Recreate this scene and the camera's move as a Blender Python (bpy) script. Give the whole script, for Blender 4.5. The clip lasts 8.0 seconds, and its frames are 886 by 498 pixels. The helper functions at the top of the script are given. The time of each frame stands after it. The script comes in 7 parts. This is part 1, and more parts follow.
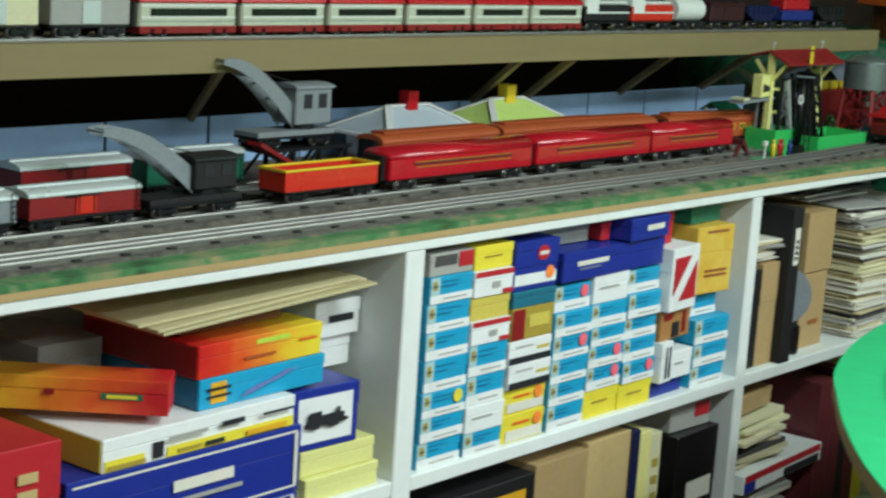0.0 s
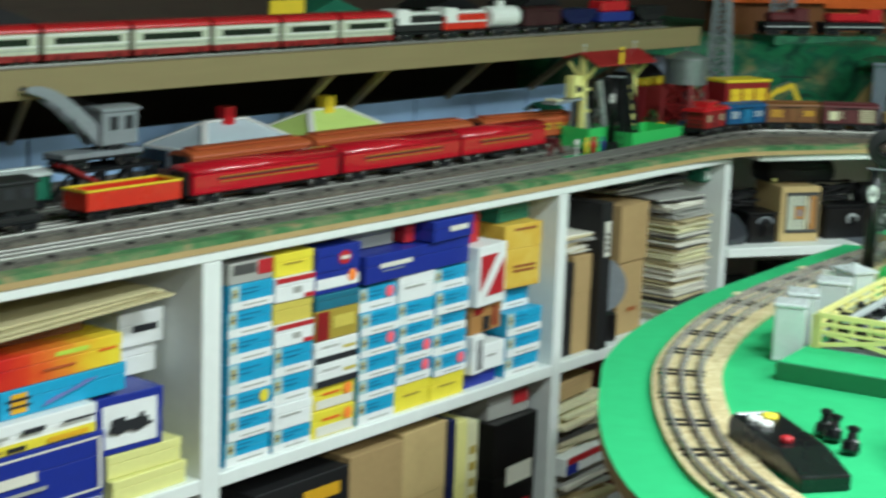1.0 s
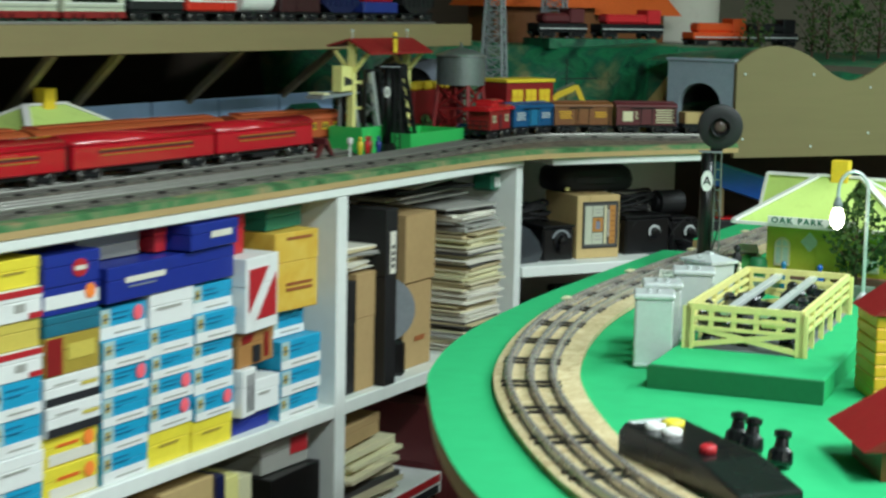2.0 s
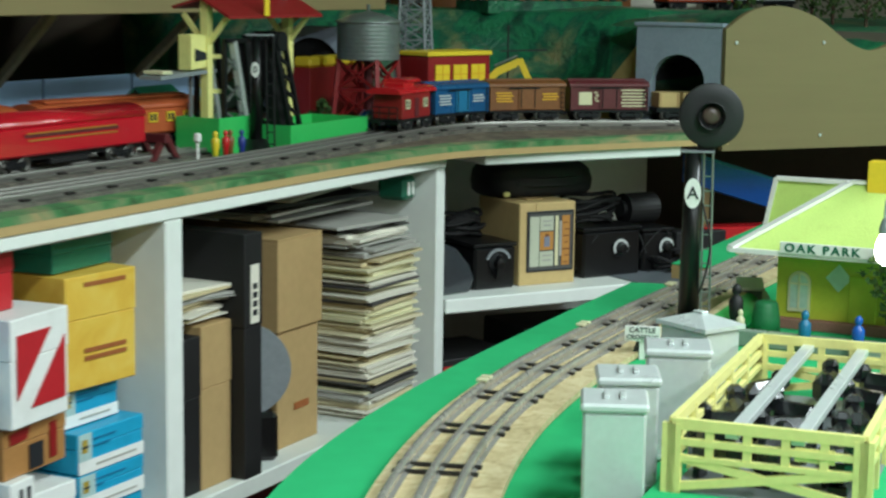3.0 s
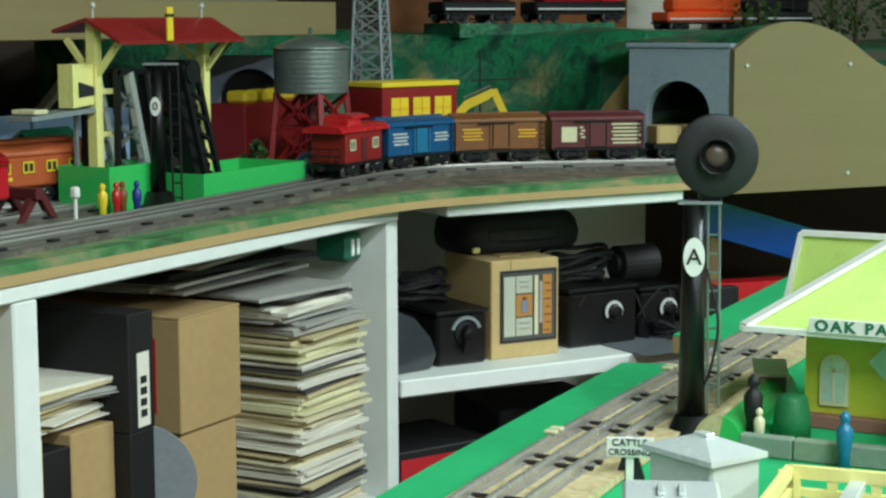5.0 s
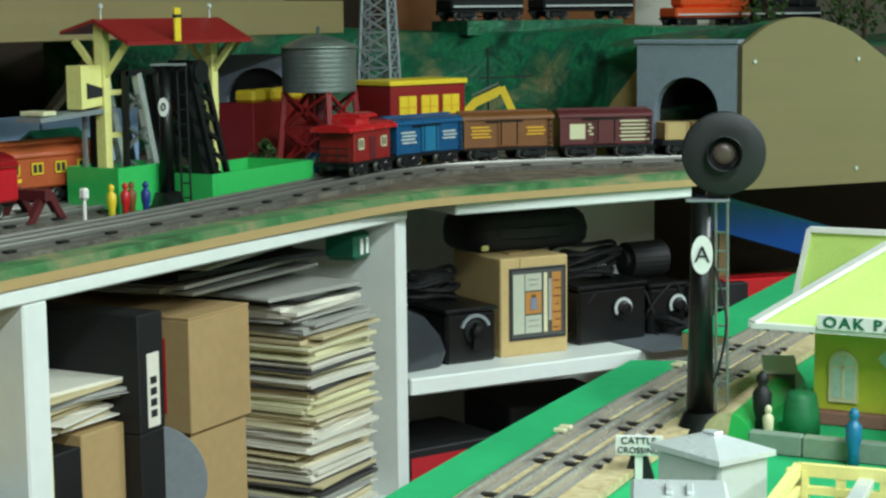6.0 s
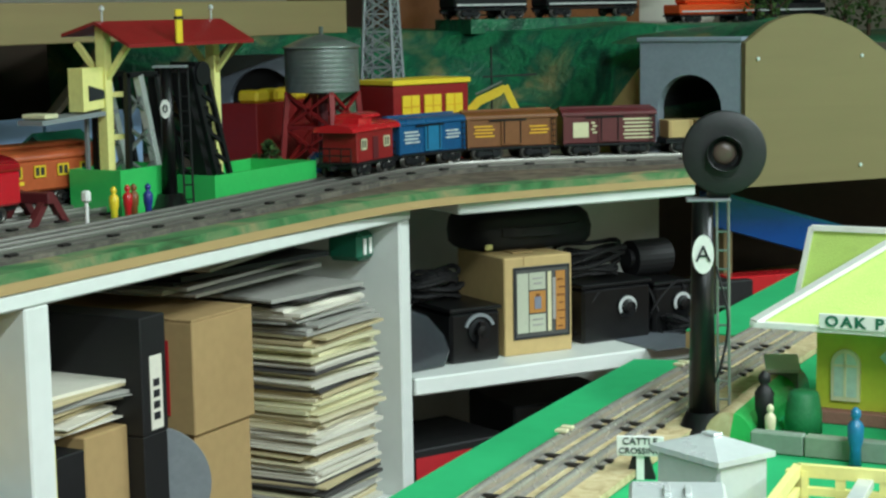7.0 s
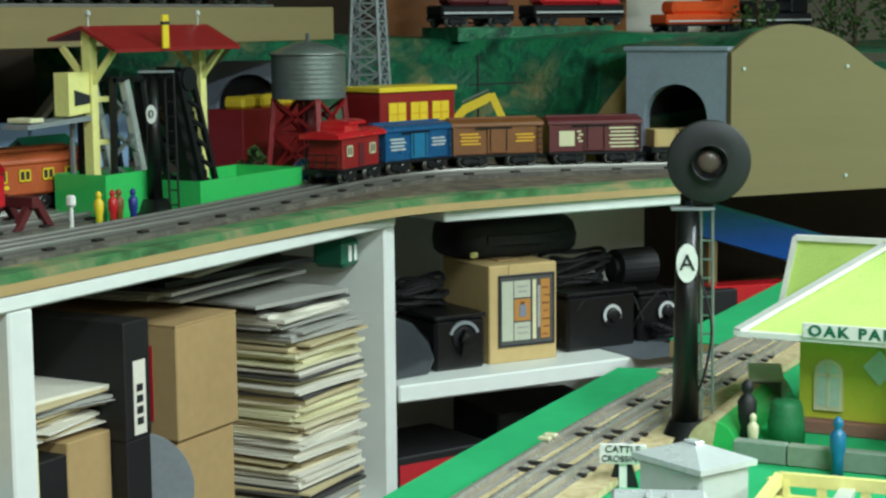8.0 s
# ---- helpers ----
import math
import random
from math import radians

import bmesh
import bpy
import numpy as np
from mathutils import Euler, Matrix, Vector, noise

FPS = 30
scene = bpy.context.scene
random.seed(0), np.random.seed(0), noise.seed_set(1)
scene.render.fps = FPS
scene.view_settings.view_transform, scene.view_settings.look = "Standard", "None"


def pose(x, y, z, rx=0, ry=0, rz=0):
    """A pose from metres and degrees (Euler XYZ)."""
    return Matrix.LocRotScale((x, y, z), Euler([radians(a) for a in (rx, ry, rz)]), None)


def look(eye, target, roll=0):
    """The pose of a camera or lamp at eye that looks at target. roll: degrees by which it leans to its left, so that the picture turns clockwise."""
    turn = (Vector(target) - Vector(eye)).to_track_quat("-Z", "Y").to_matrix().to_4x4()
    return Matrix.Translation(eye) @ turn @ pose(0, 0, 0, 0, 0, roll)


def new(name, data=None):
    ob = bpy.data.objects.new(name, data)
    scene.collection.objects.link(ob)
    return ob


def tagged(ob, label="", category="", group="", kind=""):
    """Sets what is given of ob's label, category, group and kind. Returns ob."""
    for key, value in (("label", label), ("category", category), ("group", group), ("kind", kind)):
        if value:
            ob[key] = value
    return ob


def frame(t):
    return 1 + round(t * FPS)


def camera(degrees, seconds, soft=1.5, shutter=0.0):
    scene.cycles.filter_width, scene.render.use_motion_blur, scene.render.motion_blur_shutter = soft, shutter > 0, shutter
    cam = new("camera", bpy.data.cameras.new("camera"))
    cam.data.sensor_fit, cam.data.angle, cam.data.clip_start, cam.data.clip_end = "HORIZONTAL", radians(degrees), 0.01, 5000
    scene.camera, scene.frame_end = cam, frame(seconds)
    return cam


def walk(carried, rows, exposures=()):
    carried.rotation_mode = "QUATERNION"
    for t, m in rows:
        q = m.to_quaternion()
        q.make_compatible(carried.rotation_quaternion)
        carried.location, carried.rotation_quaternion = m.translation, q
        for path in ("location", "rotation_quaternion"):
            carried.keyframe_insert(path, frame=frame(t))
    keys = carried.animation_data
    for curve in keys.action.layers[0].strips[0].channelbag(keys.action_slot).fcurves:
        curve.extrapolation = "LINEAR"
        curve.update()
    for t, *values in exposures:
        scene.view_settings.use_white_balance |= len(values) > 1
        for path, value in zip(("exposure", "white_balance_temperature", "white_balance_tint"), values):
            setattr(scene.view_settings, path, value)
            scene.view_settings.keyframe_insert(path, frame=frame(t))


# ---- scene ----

# camera
cam = camera(28.0, 8.0, soft=2.4, shutter=0.5)
PATH = [
    (0, (-3.580, -1.604, 1.326), (-2.054, -0.366, 0.956), 3.84),
    (0.5, (-3.588, -1.771, 1.369), (-2.064, -0.531, 0.993), 3.31),
    (1, (-3.577, -1.868, 1.390), (-2.004, -0.692, 1.014), 1.97),
    (1.5, (-3.392, -1.564, 1.251), (-1.672, -0.590, 0.949), 0.42),
    (2, (-3.153, -1.470, 1.164), (-1.396, -0.554, 0.890), 1.20),
    (2.2, (-2.938, -1.380, 1.169), (-1.174, -0.482, 0.881), 0.77),
    (3.3, (-2.167, -1.117, 1.100), (-0.399, -0.233, 0.800), 0.72),
    (3.5, (-2.049, -1.074, 1.092), (-0.285, -0.182, 0.787), 0.37),
    (4, (-1.889, -1.019, 1.090), (-0.128, -0.117, 0.802), 0.22),
    (4.5, (-1.893, -1.025, 1.093), (-0.126, -0.126, 0.830), -0.03),
    (6, (-1.895, -1.033, 1.100), (-0.135, -0.120, 0.836), -0.61),
    (6.5, (-1.895, -1.035, 1.099), (-0.141, -0.112, 0.832), -0.75),
    (7, (-1.891, -1.039, 1.104), (-0.136, -0.117, 0.836), -1.00),
    (7.5, (-1.893, -1.038, 1.101), (-0.134, -0.122, 0.845), -0.80),
    (8, (-1.891, -1.041, 1.103), (-0.128, -0.132, 0.844), -0.54),
]
walk(cam, [(t, look(eye, target, roll)) for t, eye, target, roll in PATH],
     exposures=[(0, 0.5), (1, 0.5), (2, 0.42), (4, 0.48), (6, 0.62), (8, 0.62)])

# light: a windowless basement room under assumed fluorescent ceiling fixtures, all out of view
world = bpy.data.worlds.new("world")
scene.world = world
world.use_nodes = True
world.node_tree.nodes["Background"].inputs[0].default_value = (0.85, 0.95, 1.0, 1)
world.node_tree.nodes["Background"].inputs[1].default_value = 0.05
LAMP_POWER = 36.0


# ---------------------------------------------------------------- helpers
def lin(h):
    c = [int(h[i:i + 2], 16) / 255 for i in (0, 2, 4)]
    return tuple(v / 12.92 if v <= 0.04045 else ((v + 0.055) / 1.055) ** 2.4 for v in c) + (1,)


def paint(name, col, rough=0.5, metal=0.0, var=0.18, scale=18.0, bump=0.08, coat=0.0, dirt=0.25, spec=0.5):
    """A painted or raw surface with fine grain, broad stains and a light bump."""
    m = bpy.data.materials.new(name)
    m.use_nodes = True
    nt = m.node_tree
    b = nt.nodes["Principled BSDF"]
    c = lin(col) if isinstance(col, str) else (*col, 1)
    tc = nt.nodes.new("ShaderNodeTexCoord")
    oi = nt.nodes.new("ShaderNodeObjectInfo")
    off = nt.nodes.new("ShaderNodeVectorMath")
    off.operation = "ADD"
    nt.links.new(tc.outputs["Object"], off.inputs[0])
    nt.links.new(oi.outputs["Random"], off.inputs[1])
    fine = nt.nodes.new("ShaderNodeTexNoise")
    fine.inputs["Scale"].default_value = scale * 9
    fine.inputs["Detail"].default_value = 4
    broad = nt.nodes.new("ShaderNodeTexNoise")
    broad.inputs["Scale"].default_value = scale
    broad.inputs["Detail"].default_value = 5
    for n in (fine, broad):
        nt.links.new(off.outputs[0], n.inputs["Vector"])
    mix = nt.nodes.new("ShaderNodeMix")
    mix.data_type = "RGBA"
    mix.inputs["A"].default_value = tuple(v * (1 - var) for v in c[:3]) + (1,)
    mix.inputs["B"].default_value = tuple(min(1, v * (1 + var)) for v in c[:3]) + (1,)
    nt.links.new(fine.outputs["Fac"], mix.inputs["Factor"])
    ramp = nt.nodes.new("ShaderNodeMapRange")
    ramp.inputs["From Min"].default_value = 0.55
    ramp.inputs["From Max"].default_value = 0.8
    ramp.inputs["To Max"].default_value = dirt
    nt.links.new(broad.outputs["Fac"], ramp.inputs["Value"])
    mix2 = nt.nodes.new("ShaderNodeMix")
    mix2.data_type = "RGBA"
    mix2.inputs["B"].default_value = (c[0] * 0.55, c[1] * 0.53, c[2] * 0.48, 1)
    nt.links.new(ramp.outputs[0], mix2.inputs["Factor"])
    nt.links.new(mix.outputs["Result"], mix2.inputs["A"])
    nt.links.new(mix2.outputs["Result"], b.inputs["Base Color"])
    rr = nt.nodes.new("ShaderNodeMapRange")
    rr.inputs["To Min"].default_value = max(0.05, rough - 0.12)
    rr.inputs["To Max"].default_value = min(1, rough + 0.12)
    nt.links.new(broad.outputs["Fac"], rr.inputs["Value"])
    nt.links.new(rr.outputs[0], b.inputs["Roughness"])
    b.inputs["Metallic"].default_value = metal
    b.inputs["Coat Weight"].default_value = coat
    b.inputs["Specular IOR Level"].default_value = spec
    bp = nt.nodes.new("ShaderNodeBump")
    bp.inputs["Strength"].default_value = bump
    bp.inputs["Distance"].default_value = 0.002
    nt.links.new(fine.outputs["Fac"], bp.inputs["Height"])
    nt.links.new(bp.outputs["Normal"], b.inputs["Normal"])
    return m


def woody(name, col, rough=0.6, stretch=(2, 30, 30), var=0.35, bump=0.15):
    """Wood or fibreboard with a grain along x."""
    m = bpy.data.materials.new(name)
    m.use_nodes = True
    nt = m.node_tree
    b = nt.nodes["Principled BSDF"]
    c = lin(col)
    tc = nt.nodes.new("ShaderNodeTexCoord")
    mp = nt.nodes.new("ShaderNodeMapping")
    mp.inputs["Scale"].default_value = stretch
    nt.links.new(tc.outputs["Object"], mp.inputs["Vector"])
    n1 = nt.nodes.new("ShaderNodeTexNoise")
    n1.inputs["Scale"].default_value = 3
    n1.inputs["Detail"].default_value = 6
    n1.inputs["Distortion"].default_value = 0.6
    nt.links.new(mp.outputs[0], n1.inputs["Vector"])
    n2 = nt.nodes.new("ShaderNodeTexNoise")
    n2.inputs["Scale"].default_value = 5
    nt.links.new(tc.outputs["Object"], n2.inputs["Vector"])
    mix = nt.nodes.new("ShaderNodeMix")
    mix.data_type = "RGBA"
    mix.inputs["A"].default_value = tuple(v * (1 - var) for v in c[:3]) + (1,)
    mix.inputs["B"].default_value = tuple(min(1, v * (1 + var)) for v in c[:3]) + (1,)
    add = nt.nodes.new("ShaderNodeMath")
    add.operation = "MULTIPLY_ADD"
    add.inputs[1].default_value = 0.7
    nt.links.new(n1.outputs["Fac"], add.inputs[0])
    sc = nt.nodes.new("ShaderNodeMath")
    sc.operation = "MULTIPLY"
    sc.inputs[1].default_value = 0.3
    nt.links.new(n2.outputs["Fac"], sc.inputs[0])
    nt.links.new(sc.outputs[0], add.inputs[2])
    nt.links.new(add.outputs[0], mix.inputs["Factor"])
    nt.links.new(mix.outputs["Result"], b.inputs["Base Color"])
    b.inputs["Roughness"].default_value = rough
    bp = nt.nodes.new("ShaderNodeBump")
    bp.inputs["Strength"].default_value = bump
    bp.inputs["Distance"].default_value = 0.002
    nt.links.new(n1.outputs["Fac"], bp.inputs["Height"])
    nt.links.new(bp.outputs["Normal"], b.inputs["Normal"])
    return m


def blotchy(name, cols, scale=8.0, rough=0.8, bump=0.4, detail=6):
    """Painted scenery: several colours in soft patches."""
    m = bpy.data.materials.new(name)
    m.use_nodes = True
    nt = m.node_tree
    b = nt.nodes["Principled BSDF"]
    tc = nt.nodes.new("ShaderNodeTexCoord")
    n1 = nt.nodes.new("ShaderNodeTexNoise")
    n1.inputs["Scale"].default_value = scale
    n1.inputs["Detail"].default_value = detail
    n1.inputs["Distortion"].default_value = 1.2
    nt.links.new(tc.outputs["Object"], n1.inputs["Vector"])
    r = nt.nodes.new("ShaderNodeValToRGB")
    els = r.color_ramp.elements
    for i, c in enumerate(cols):
        p = 0.3 + 0.4 * i / (len(cols) - 1)
        e = els[i] if i < 2 else els.new(p)
        e.position, e.color = p, lin(c)
    nt.links.new(n1.outputs["Fac"], r.inputs["Fac"])
    nt.links.new(r.outputs["Color"], b.inputs["Base Color"])
    b.inputs["Roughness"].default_value = rough
    n2 = nt.nodes.new("ShaderNodeTexNoise")
    n2.inputs["Scale"].default_value = scale * 14
    n2.inputs["Detail"].default_value = 4
    nt.links.new(tc.outputs["Object"], n2.inputs["Vector"])
    bp = nt.nodes.new("ShaderNodeBump")
    bp.inputs["Strength"].default_value = bump
    bp.inputs["Distance"].default_value = 0.004
    nt.links.new(n2.outputs["Fac"], bp.inputs["Height"])
    nt.links.new(bp.outputs["Normal"], b.inputs["Normal"])
    return m


def glow(name, col, strength):
    m = bpy.data.materials.new(name)
    m.use_nodes = True
    b = m.node_tree.nodes["Principled BSDF"]
    b.inputs["Base Color"].default_value = lin(col)
    b.inputs["Emission Color"].default_value = lin(col)
    b.inputs["Emission Strength"].default_value = strength
    return m


def clear(name, col="e8f4f8", rough=0.05):
    m = bpy.data.materials.new(name)
    m.use_nodes = True
    b = m.node_tree.nodes["Principled BSDF"]
    b.inputs["Base Color"].default_value = lin(col)
    b.inputs["Transmission Weight"].default_value = 0.85
    b.inputs["Roughness"].default_value = rough
    return m


def thing(name, label, category, at=(0, 0, 0), turn=0.0, group="", kind=""):
    ob = new(name)
    ob.empty_display_size = 0.02
    ob.matrix_basis = pose(*at, 0, 0, turn)
    return tagged(ob, label, category, group, kind)


def mesh_of(name, bm, material, smooth=False):
    me = bpy.data.meshes.new(name)
    bm.to_mesh(me)
    bm.free()
    me.materials.append(material)
    if smooth:
        for p in me.polygons:
            p.use_smooth = True
    return me


def part(name, bm, material, parent=None, label="", smooth=False):
    ob = new(name, bm if isinstance(bm, bpy.types.Mesh) else mesh_of(name, bm, material, smooth))
    if parent is not None:
        ob.parent = parent
    if label:
        ob["label"] = label
    return ob


def again(name, ob, parent, m):
    """Another object on the same mesh."""
    o = new(name, ob.data)
    o.parent = parent
    o.matrix_basis = m
    return o


def solid(name, bm, material, label, category, kind="", group="", at=None, turn=0.0, smooth=False):
    ob = part(name, bm, material, None, "", smooth)
    if at:
        ob.matrix_basis = pose(*at, 0, 0, turn)
    return tagged(ob, label, category, group, kind)


def box(bm, x0, x1, y0, y1, z0, z1, bev=0.0, m=None):
    ret = bmesh.ops.create_cube(bm, size=1.0)
    vs = ret["verts"]
    for v in vs:
        v.co = Vector((x0 + (v.co.x + 0.5) * (x1 - x0), y0 + (v.co.y + 0.5) * (y1 - y0), z0 + (v.co.z + 0.5) * (z1 - z0)))
    if bev > 0:
        es = list({e for v in vs for e in v.link_edges})
        r = bmesh.ops.bevel(bm, geom=es, offset=bev, segments=1, affect="EDGES")
        vs = list({v for f in r["faces"] for v in f.verts} | {v for v in vs if v.is_valid})
    if m is not None:
        bmesh.ops.transform(bm, matrix=m, verts=vs)
    return bm


def B(*a, **k):
    return box(bmesh.new(), *a, **k)


def beam(bm, a, b, w, h=None):
    """A square bar from a to b."""
    a, b = Vector(a), Vector(b)
    d = b - a
    m = Matrix.Translation((a + b) / 2) @ d.to_track_quat("X", "Z").to_matrix().to_4x4()
    h = h or w
    return box(bm, -d.length / 2, d.length / 2, -w / 2, w / 2, -h / 2, h / 2, 0, m)


def rod(bm, a, b, r0, r1=None, seg=12, cap=True):
    a, b = Vector(a), Vector(b)
    d = b - a
    m = Matrix.Translation((a + b) / 2) @ d.to_track_quat("Z", "Y").to_matrix().to_4x4()
    bmesh.ops.create_cone(bm, cap_ends=cap, segments=seg, radius1=r0, radius2=r0 if r1 is None else r1, depth=d.length, matrix=m)
    return bm


def lathe(bm, prof, seg=20, m=None, axis="z"):
    """Turn (radius, height) pairs about z."""
    rings = []
    for r, h in prof:
        ring = []
        for i in range(seg):
            a = 2 * math.pi * i / seg
            co = Vector((r * math.cos(a), r * math.sin(a), h))
            if m is not None:
                co = m @ co
            ring.append(bm.verts.new(co))
        rings.append(ring)
    for a, b in zip(rings, rings[1:]):
        for i in range(seg):
            j = (i + 1) % seg
            bm.faces.new((a[i], a[j], b[j], b[i]))
    bm.faces.new(rings[0][::-1])
    bm.faces.new(rings[-1])
    return bm


def prism(bm, pts, h0, h1, m=None):
    """Extrude a closed xy outline from h0 to h1 along z (then by m)."""
    lo = [bm.verts.new(Vector((x, y, h0))) for x, y in pts]
    hi = [bm.verts.new(Vector((x, y, h1))) for x, y in pts]
    n = len(pts)
    fs = [bm.faces.new(lo[::-1]), bm.faces.new(hi)]
    for i in range(n):
        j = (i + 1) % n
        fs.append(bm.faces.new((lo[i], lo[j], hi[j], hi[i])))
    bmesh.ops.recalc_face_normals(bm, faces=fs)
    if m is not None:
        bmesh.ops.transform(bm, matrix=m, verts=lo + hi)
    return bm


XZ = Matrix(((1, 0, 0, 0), (0, 0, -1, 0), (0, 1, 0, 0), (0, 0, 0, 1)))   # outline in x,z ; extruded towards -y
YZ = Matrix(((0, 0, 1, 0), (1, 0, 0, 0), (0, 1, 0, 0), (0, 0, 0, 1)))    # outline in y,z ; extruded along x


def smooth_line(pts, n=8):
    """Catmull-Rom through xy points."""
    p = [Vector((*q, 0)).to_3d() if len(q) == 2 else Vector(q) for q in pts]
    p = [2 * p[0] - p[1]] + p + [2 * p[-1] - p[-2]]
    out = []
    for i in range(1, len(p) - 2):
        for k in range(n):
            t = k / n
            a, b, c, d = p[i - 1], p[i], p[i + 1], p[i + 2]
            out.append(0.5 * ((2 * b) + (c - a) * t + (2 * a - 5 * b + 4 * c - d) * t * t + (3 * b - a - 3 * c + d) * t ** 3))
    out.append(p[-2])
    return out


def sides(line, off):
    """The line moved sideways (to its left) by off."""
    out = []
    for i, v in enumerate(line):
        d = (line[min(i + 1, len(line) - 1)] - line[max(i - 1, 0)]).normalized()
        out.append(v + Vector((-d.y, d.x, 0)) * off)
    return out


def ribbon(bm, line, a, b, z0, z1):
    """A slab that follows the line from offset a to offset b."""
    L, R = sides(line, a), sides(line, b)
    prev = None
    first = None
    for l, r in zip(L, R):
        q = [bm.verts.new((l.x, l.y, z0)), bm.verts.new((r.x, r.y, z0)), bm.verts.new((r.x, r.y, z1)), bm.verts.new((l.x, l.y, z1))]
        if prev:
            for i in range(4):
                j = (i + 1) % 4
                bm.faces.new((prev[i], prev[j], q[j], q[i]))
        else:
            first = q
        prev = q
    bm.faces.new(first[::-1])
    bm.faces.new(prev)
    bmesh.ops.recalc_face_normals(bm, faces=bm.faces[:])
    return bm


def swept(line, outline):
    """One bar of the given section (offset, height) along a level line."""
    bm = bmesh.new()
    tracks = [sides(line, o) for o, z in outline]
    rings = [[bm.verts.new((tr[i].x, tr[i].y, z)) for tr, (o, z) in zip(tracks, outline)] for i in range(len(line))]
    n = len(outline)
    for p, q in zip(rings, rings[1:]):
        for i in range(n):
            bm.faces.new((p[i], p[(i + 1) % n], q[(i + 1) % n], q[i]))
    bm.faces.new(rings[0][::-1])
    bm.faces.new(rings[-1])
    bmesh.ops.recalc_face_normals(bm, faces=bm.faces[:])
    return bm


def tube(line, r, seg=6):
    """One round wire along a line of points."""
    bm = bmesh.new()
    rings = []
    for i, v in enumerate(line):
        d = (line[min(i + 1, len(line) - 1)] - line[max(i - 1, 0)]).normalized()
        u = d.cross(Vector((0.31, 0.87, 0.38))).normalized()
        w = d.cross(u)
        rings.append([bm.verts.new(v + (u * math.cos(2 * math.pi * k / seg) + w * math.sin(2 * math.pi * k / seg)) * r) for k in range(seg)])
    for p, q in zip(rings, rings[1:]):
        for i in range(seg):
            bm.faces.new((p[i], p[(i + 1) % seg], q[(i + 1) % seg], q[i]))
    bm.faces.new(rings[0][::-1])
    bm.faces.new(rings[-1])
    bmesh.ops.recalc_face_normals(bm, faces=bm.faces[:])
    return bm


class Rail:
    """Places along a line by length."""
    def __init__(self, line):
        self.line = line
        self.s = [0.0]
        for a, b in zip(line, line[1:]):
            self.s.append(self.s[-1] + (b - a).length)

    def at(self, s):
        for i in range(len(self.s) - 1):
            if s <= self.s[i + 1] or i == len(self.s) - 2:
                t = (s - self.s[i]) / (self.s[i + 1] - self.s[i])
                return self.line[i].lerp(self.line[i + 1], t)

    def place(self, s, span, z):
        a, b = self.at(s - span / 2), self.at(s + span / 2)
        c = (a + b) / 2
        return pose(c.x, c.y, z, 0, 0, math.degrees(math.atan2(b.y - a.y, b.x - a.x)))


def words(text, size, material, name="lettering", bold=0.0, gap=1.0):
    """Raised lettering as a mesh, centred, in the x,z plane facing -y."""
    cu = bpy.data.curves.new(name, "FONT")
    cu.offset, cu.space_character = bold, gap
    cu.body, cu.size, cu.align_x, cu.align_y, cu.extrude = text, size, "CENTER", "CENTER", 0.0006
    tmp = bpy.data.objects.new("tmp", cu)
    scene.collection.objects.link(tmp)
    dg = bpy.context.evaluated_depsgraph_get()
    me = bpy.data.meshes.new_from_object(tmp.evaluated_get(dg))
    bpy.data.objects.remove(tmp)
    me.transform(Matrix.Rotation(math.pi / 2, 4, "X"))
    me.materials.clear()
    me.materials.append(material)
    me.name = name
    return me


# ---------------------------------------------------------------- materials
WHITE = paint("white_paint", "e4e8e2", 0.45, var=0.06, scale=5, dirt=0.22)
WALL = paint("wall_paint", "8d8876", 0.8, var=0.1, scale=3)
DARKWALL = woody("dark_wood_wall", "3a2d22", 0.7)
CEIL = paint("ceiling_paint", "d8dcd4", 0.8, var=0.05, scale=3)
FLOOR = woody("brown_floor", "5d4636", 0.5)
TAN = woody("fibreboard_edge", "b39766", 0.8, var=0.2)
FASCIA = woody("hardboard_fascia", "897a53", 0.65, stretch=(1.5, 20, 20), var=0.12, bump=0.05)
BRACE = woody("brace_wood", "86754f", 0.7)
BALLAST = blotchy("grey_roadbed", ["46433d", "605c53", "787265"], 40, 0.9)
GRASS = blotchy("grass_mat", ["34552f", "437a48", "72845a", "a08c62"], 14, 0.9)
TURF = paint("green_felt", "2cac6c", 0.85, var=0.12, scale=4, bump=0.2, dirt=0.2, spec=0.2)
CORK = blotchy("cork_roadbed", ["b8a074", "d2be90", "e0d0a6"], 60, 0.9, 0.6)
RAIL = paint("tinplate_rail", "999790", 0.46, 0.8, var=0.16, scale=30)
TUBE = paint("tubular_rail", "b6b2aa", 0.26, 0.55, var=0.25, scale=24, dirt=0.5)
TIE = paint("black_tie", "24211f", 0.5, 0.3)
BLUEBD = paint("blue_backdrop", "a2c6ea", 0.7, var=0.1, scale=4, dirt=0.3)
BLACK = paint("black_paint", "0e0e0f", 0.35, 0.1, var=0.2)
BLACKM = paint("black_matt", "121213", 0.6, 0.0, var=0.2)
IRON = paint("dark_iron", "26282a", 0.45, 0.6)
GREY = paint("grey_paint", "83898c", 0.45)
SILVER = paint("silver_paint", "d6dcda", 0.3, 0.3, var=0.08)
GALV = paint("galvanised", "9aa09e", 0.35, 0.75)
RED = paint("red_enamel", "c01f26", 0.25, coat=0.4, var=0.1)
DKRED = paint("dark_red", "8a1d1e", 0.4, var=0.14)
RUST = paint("rust_orange", "b2552e", 0.4)
ORANGE = paint("orange_enamel", "e2672a", 0.35)
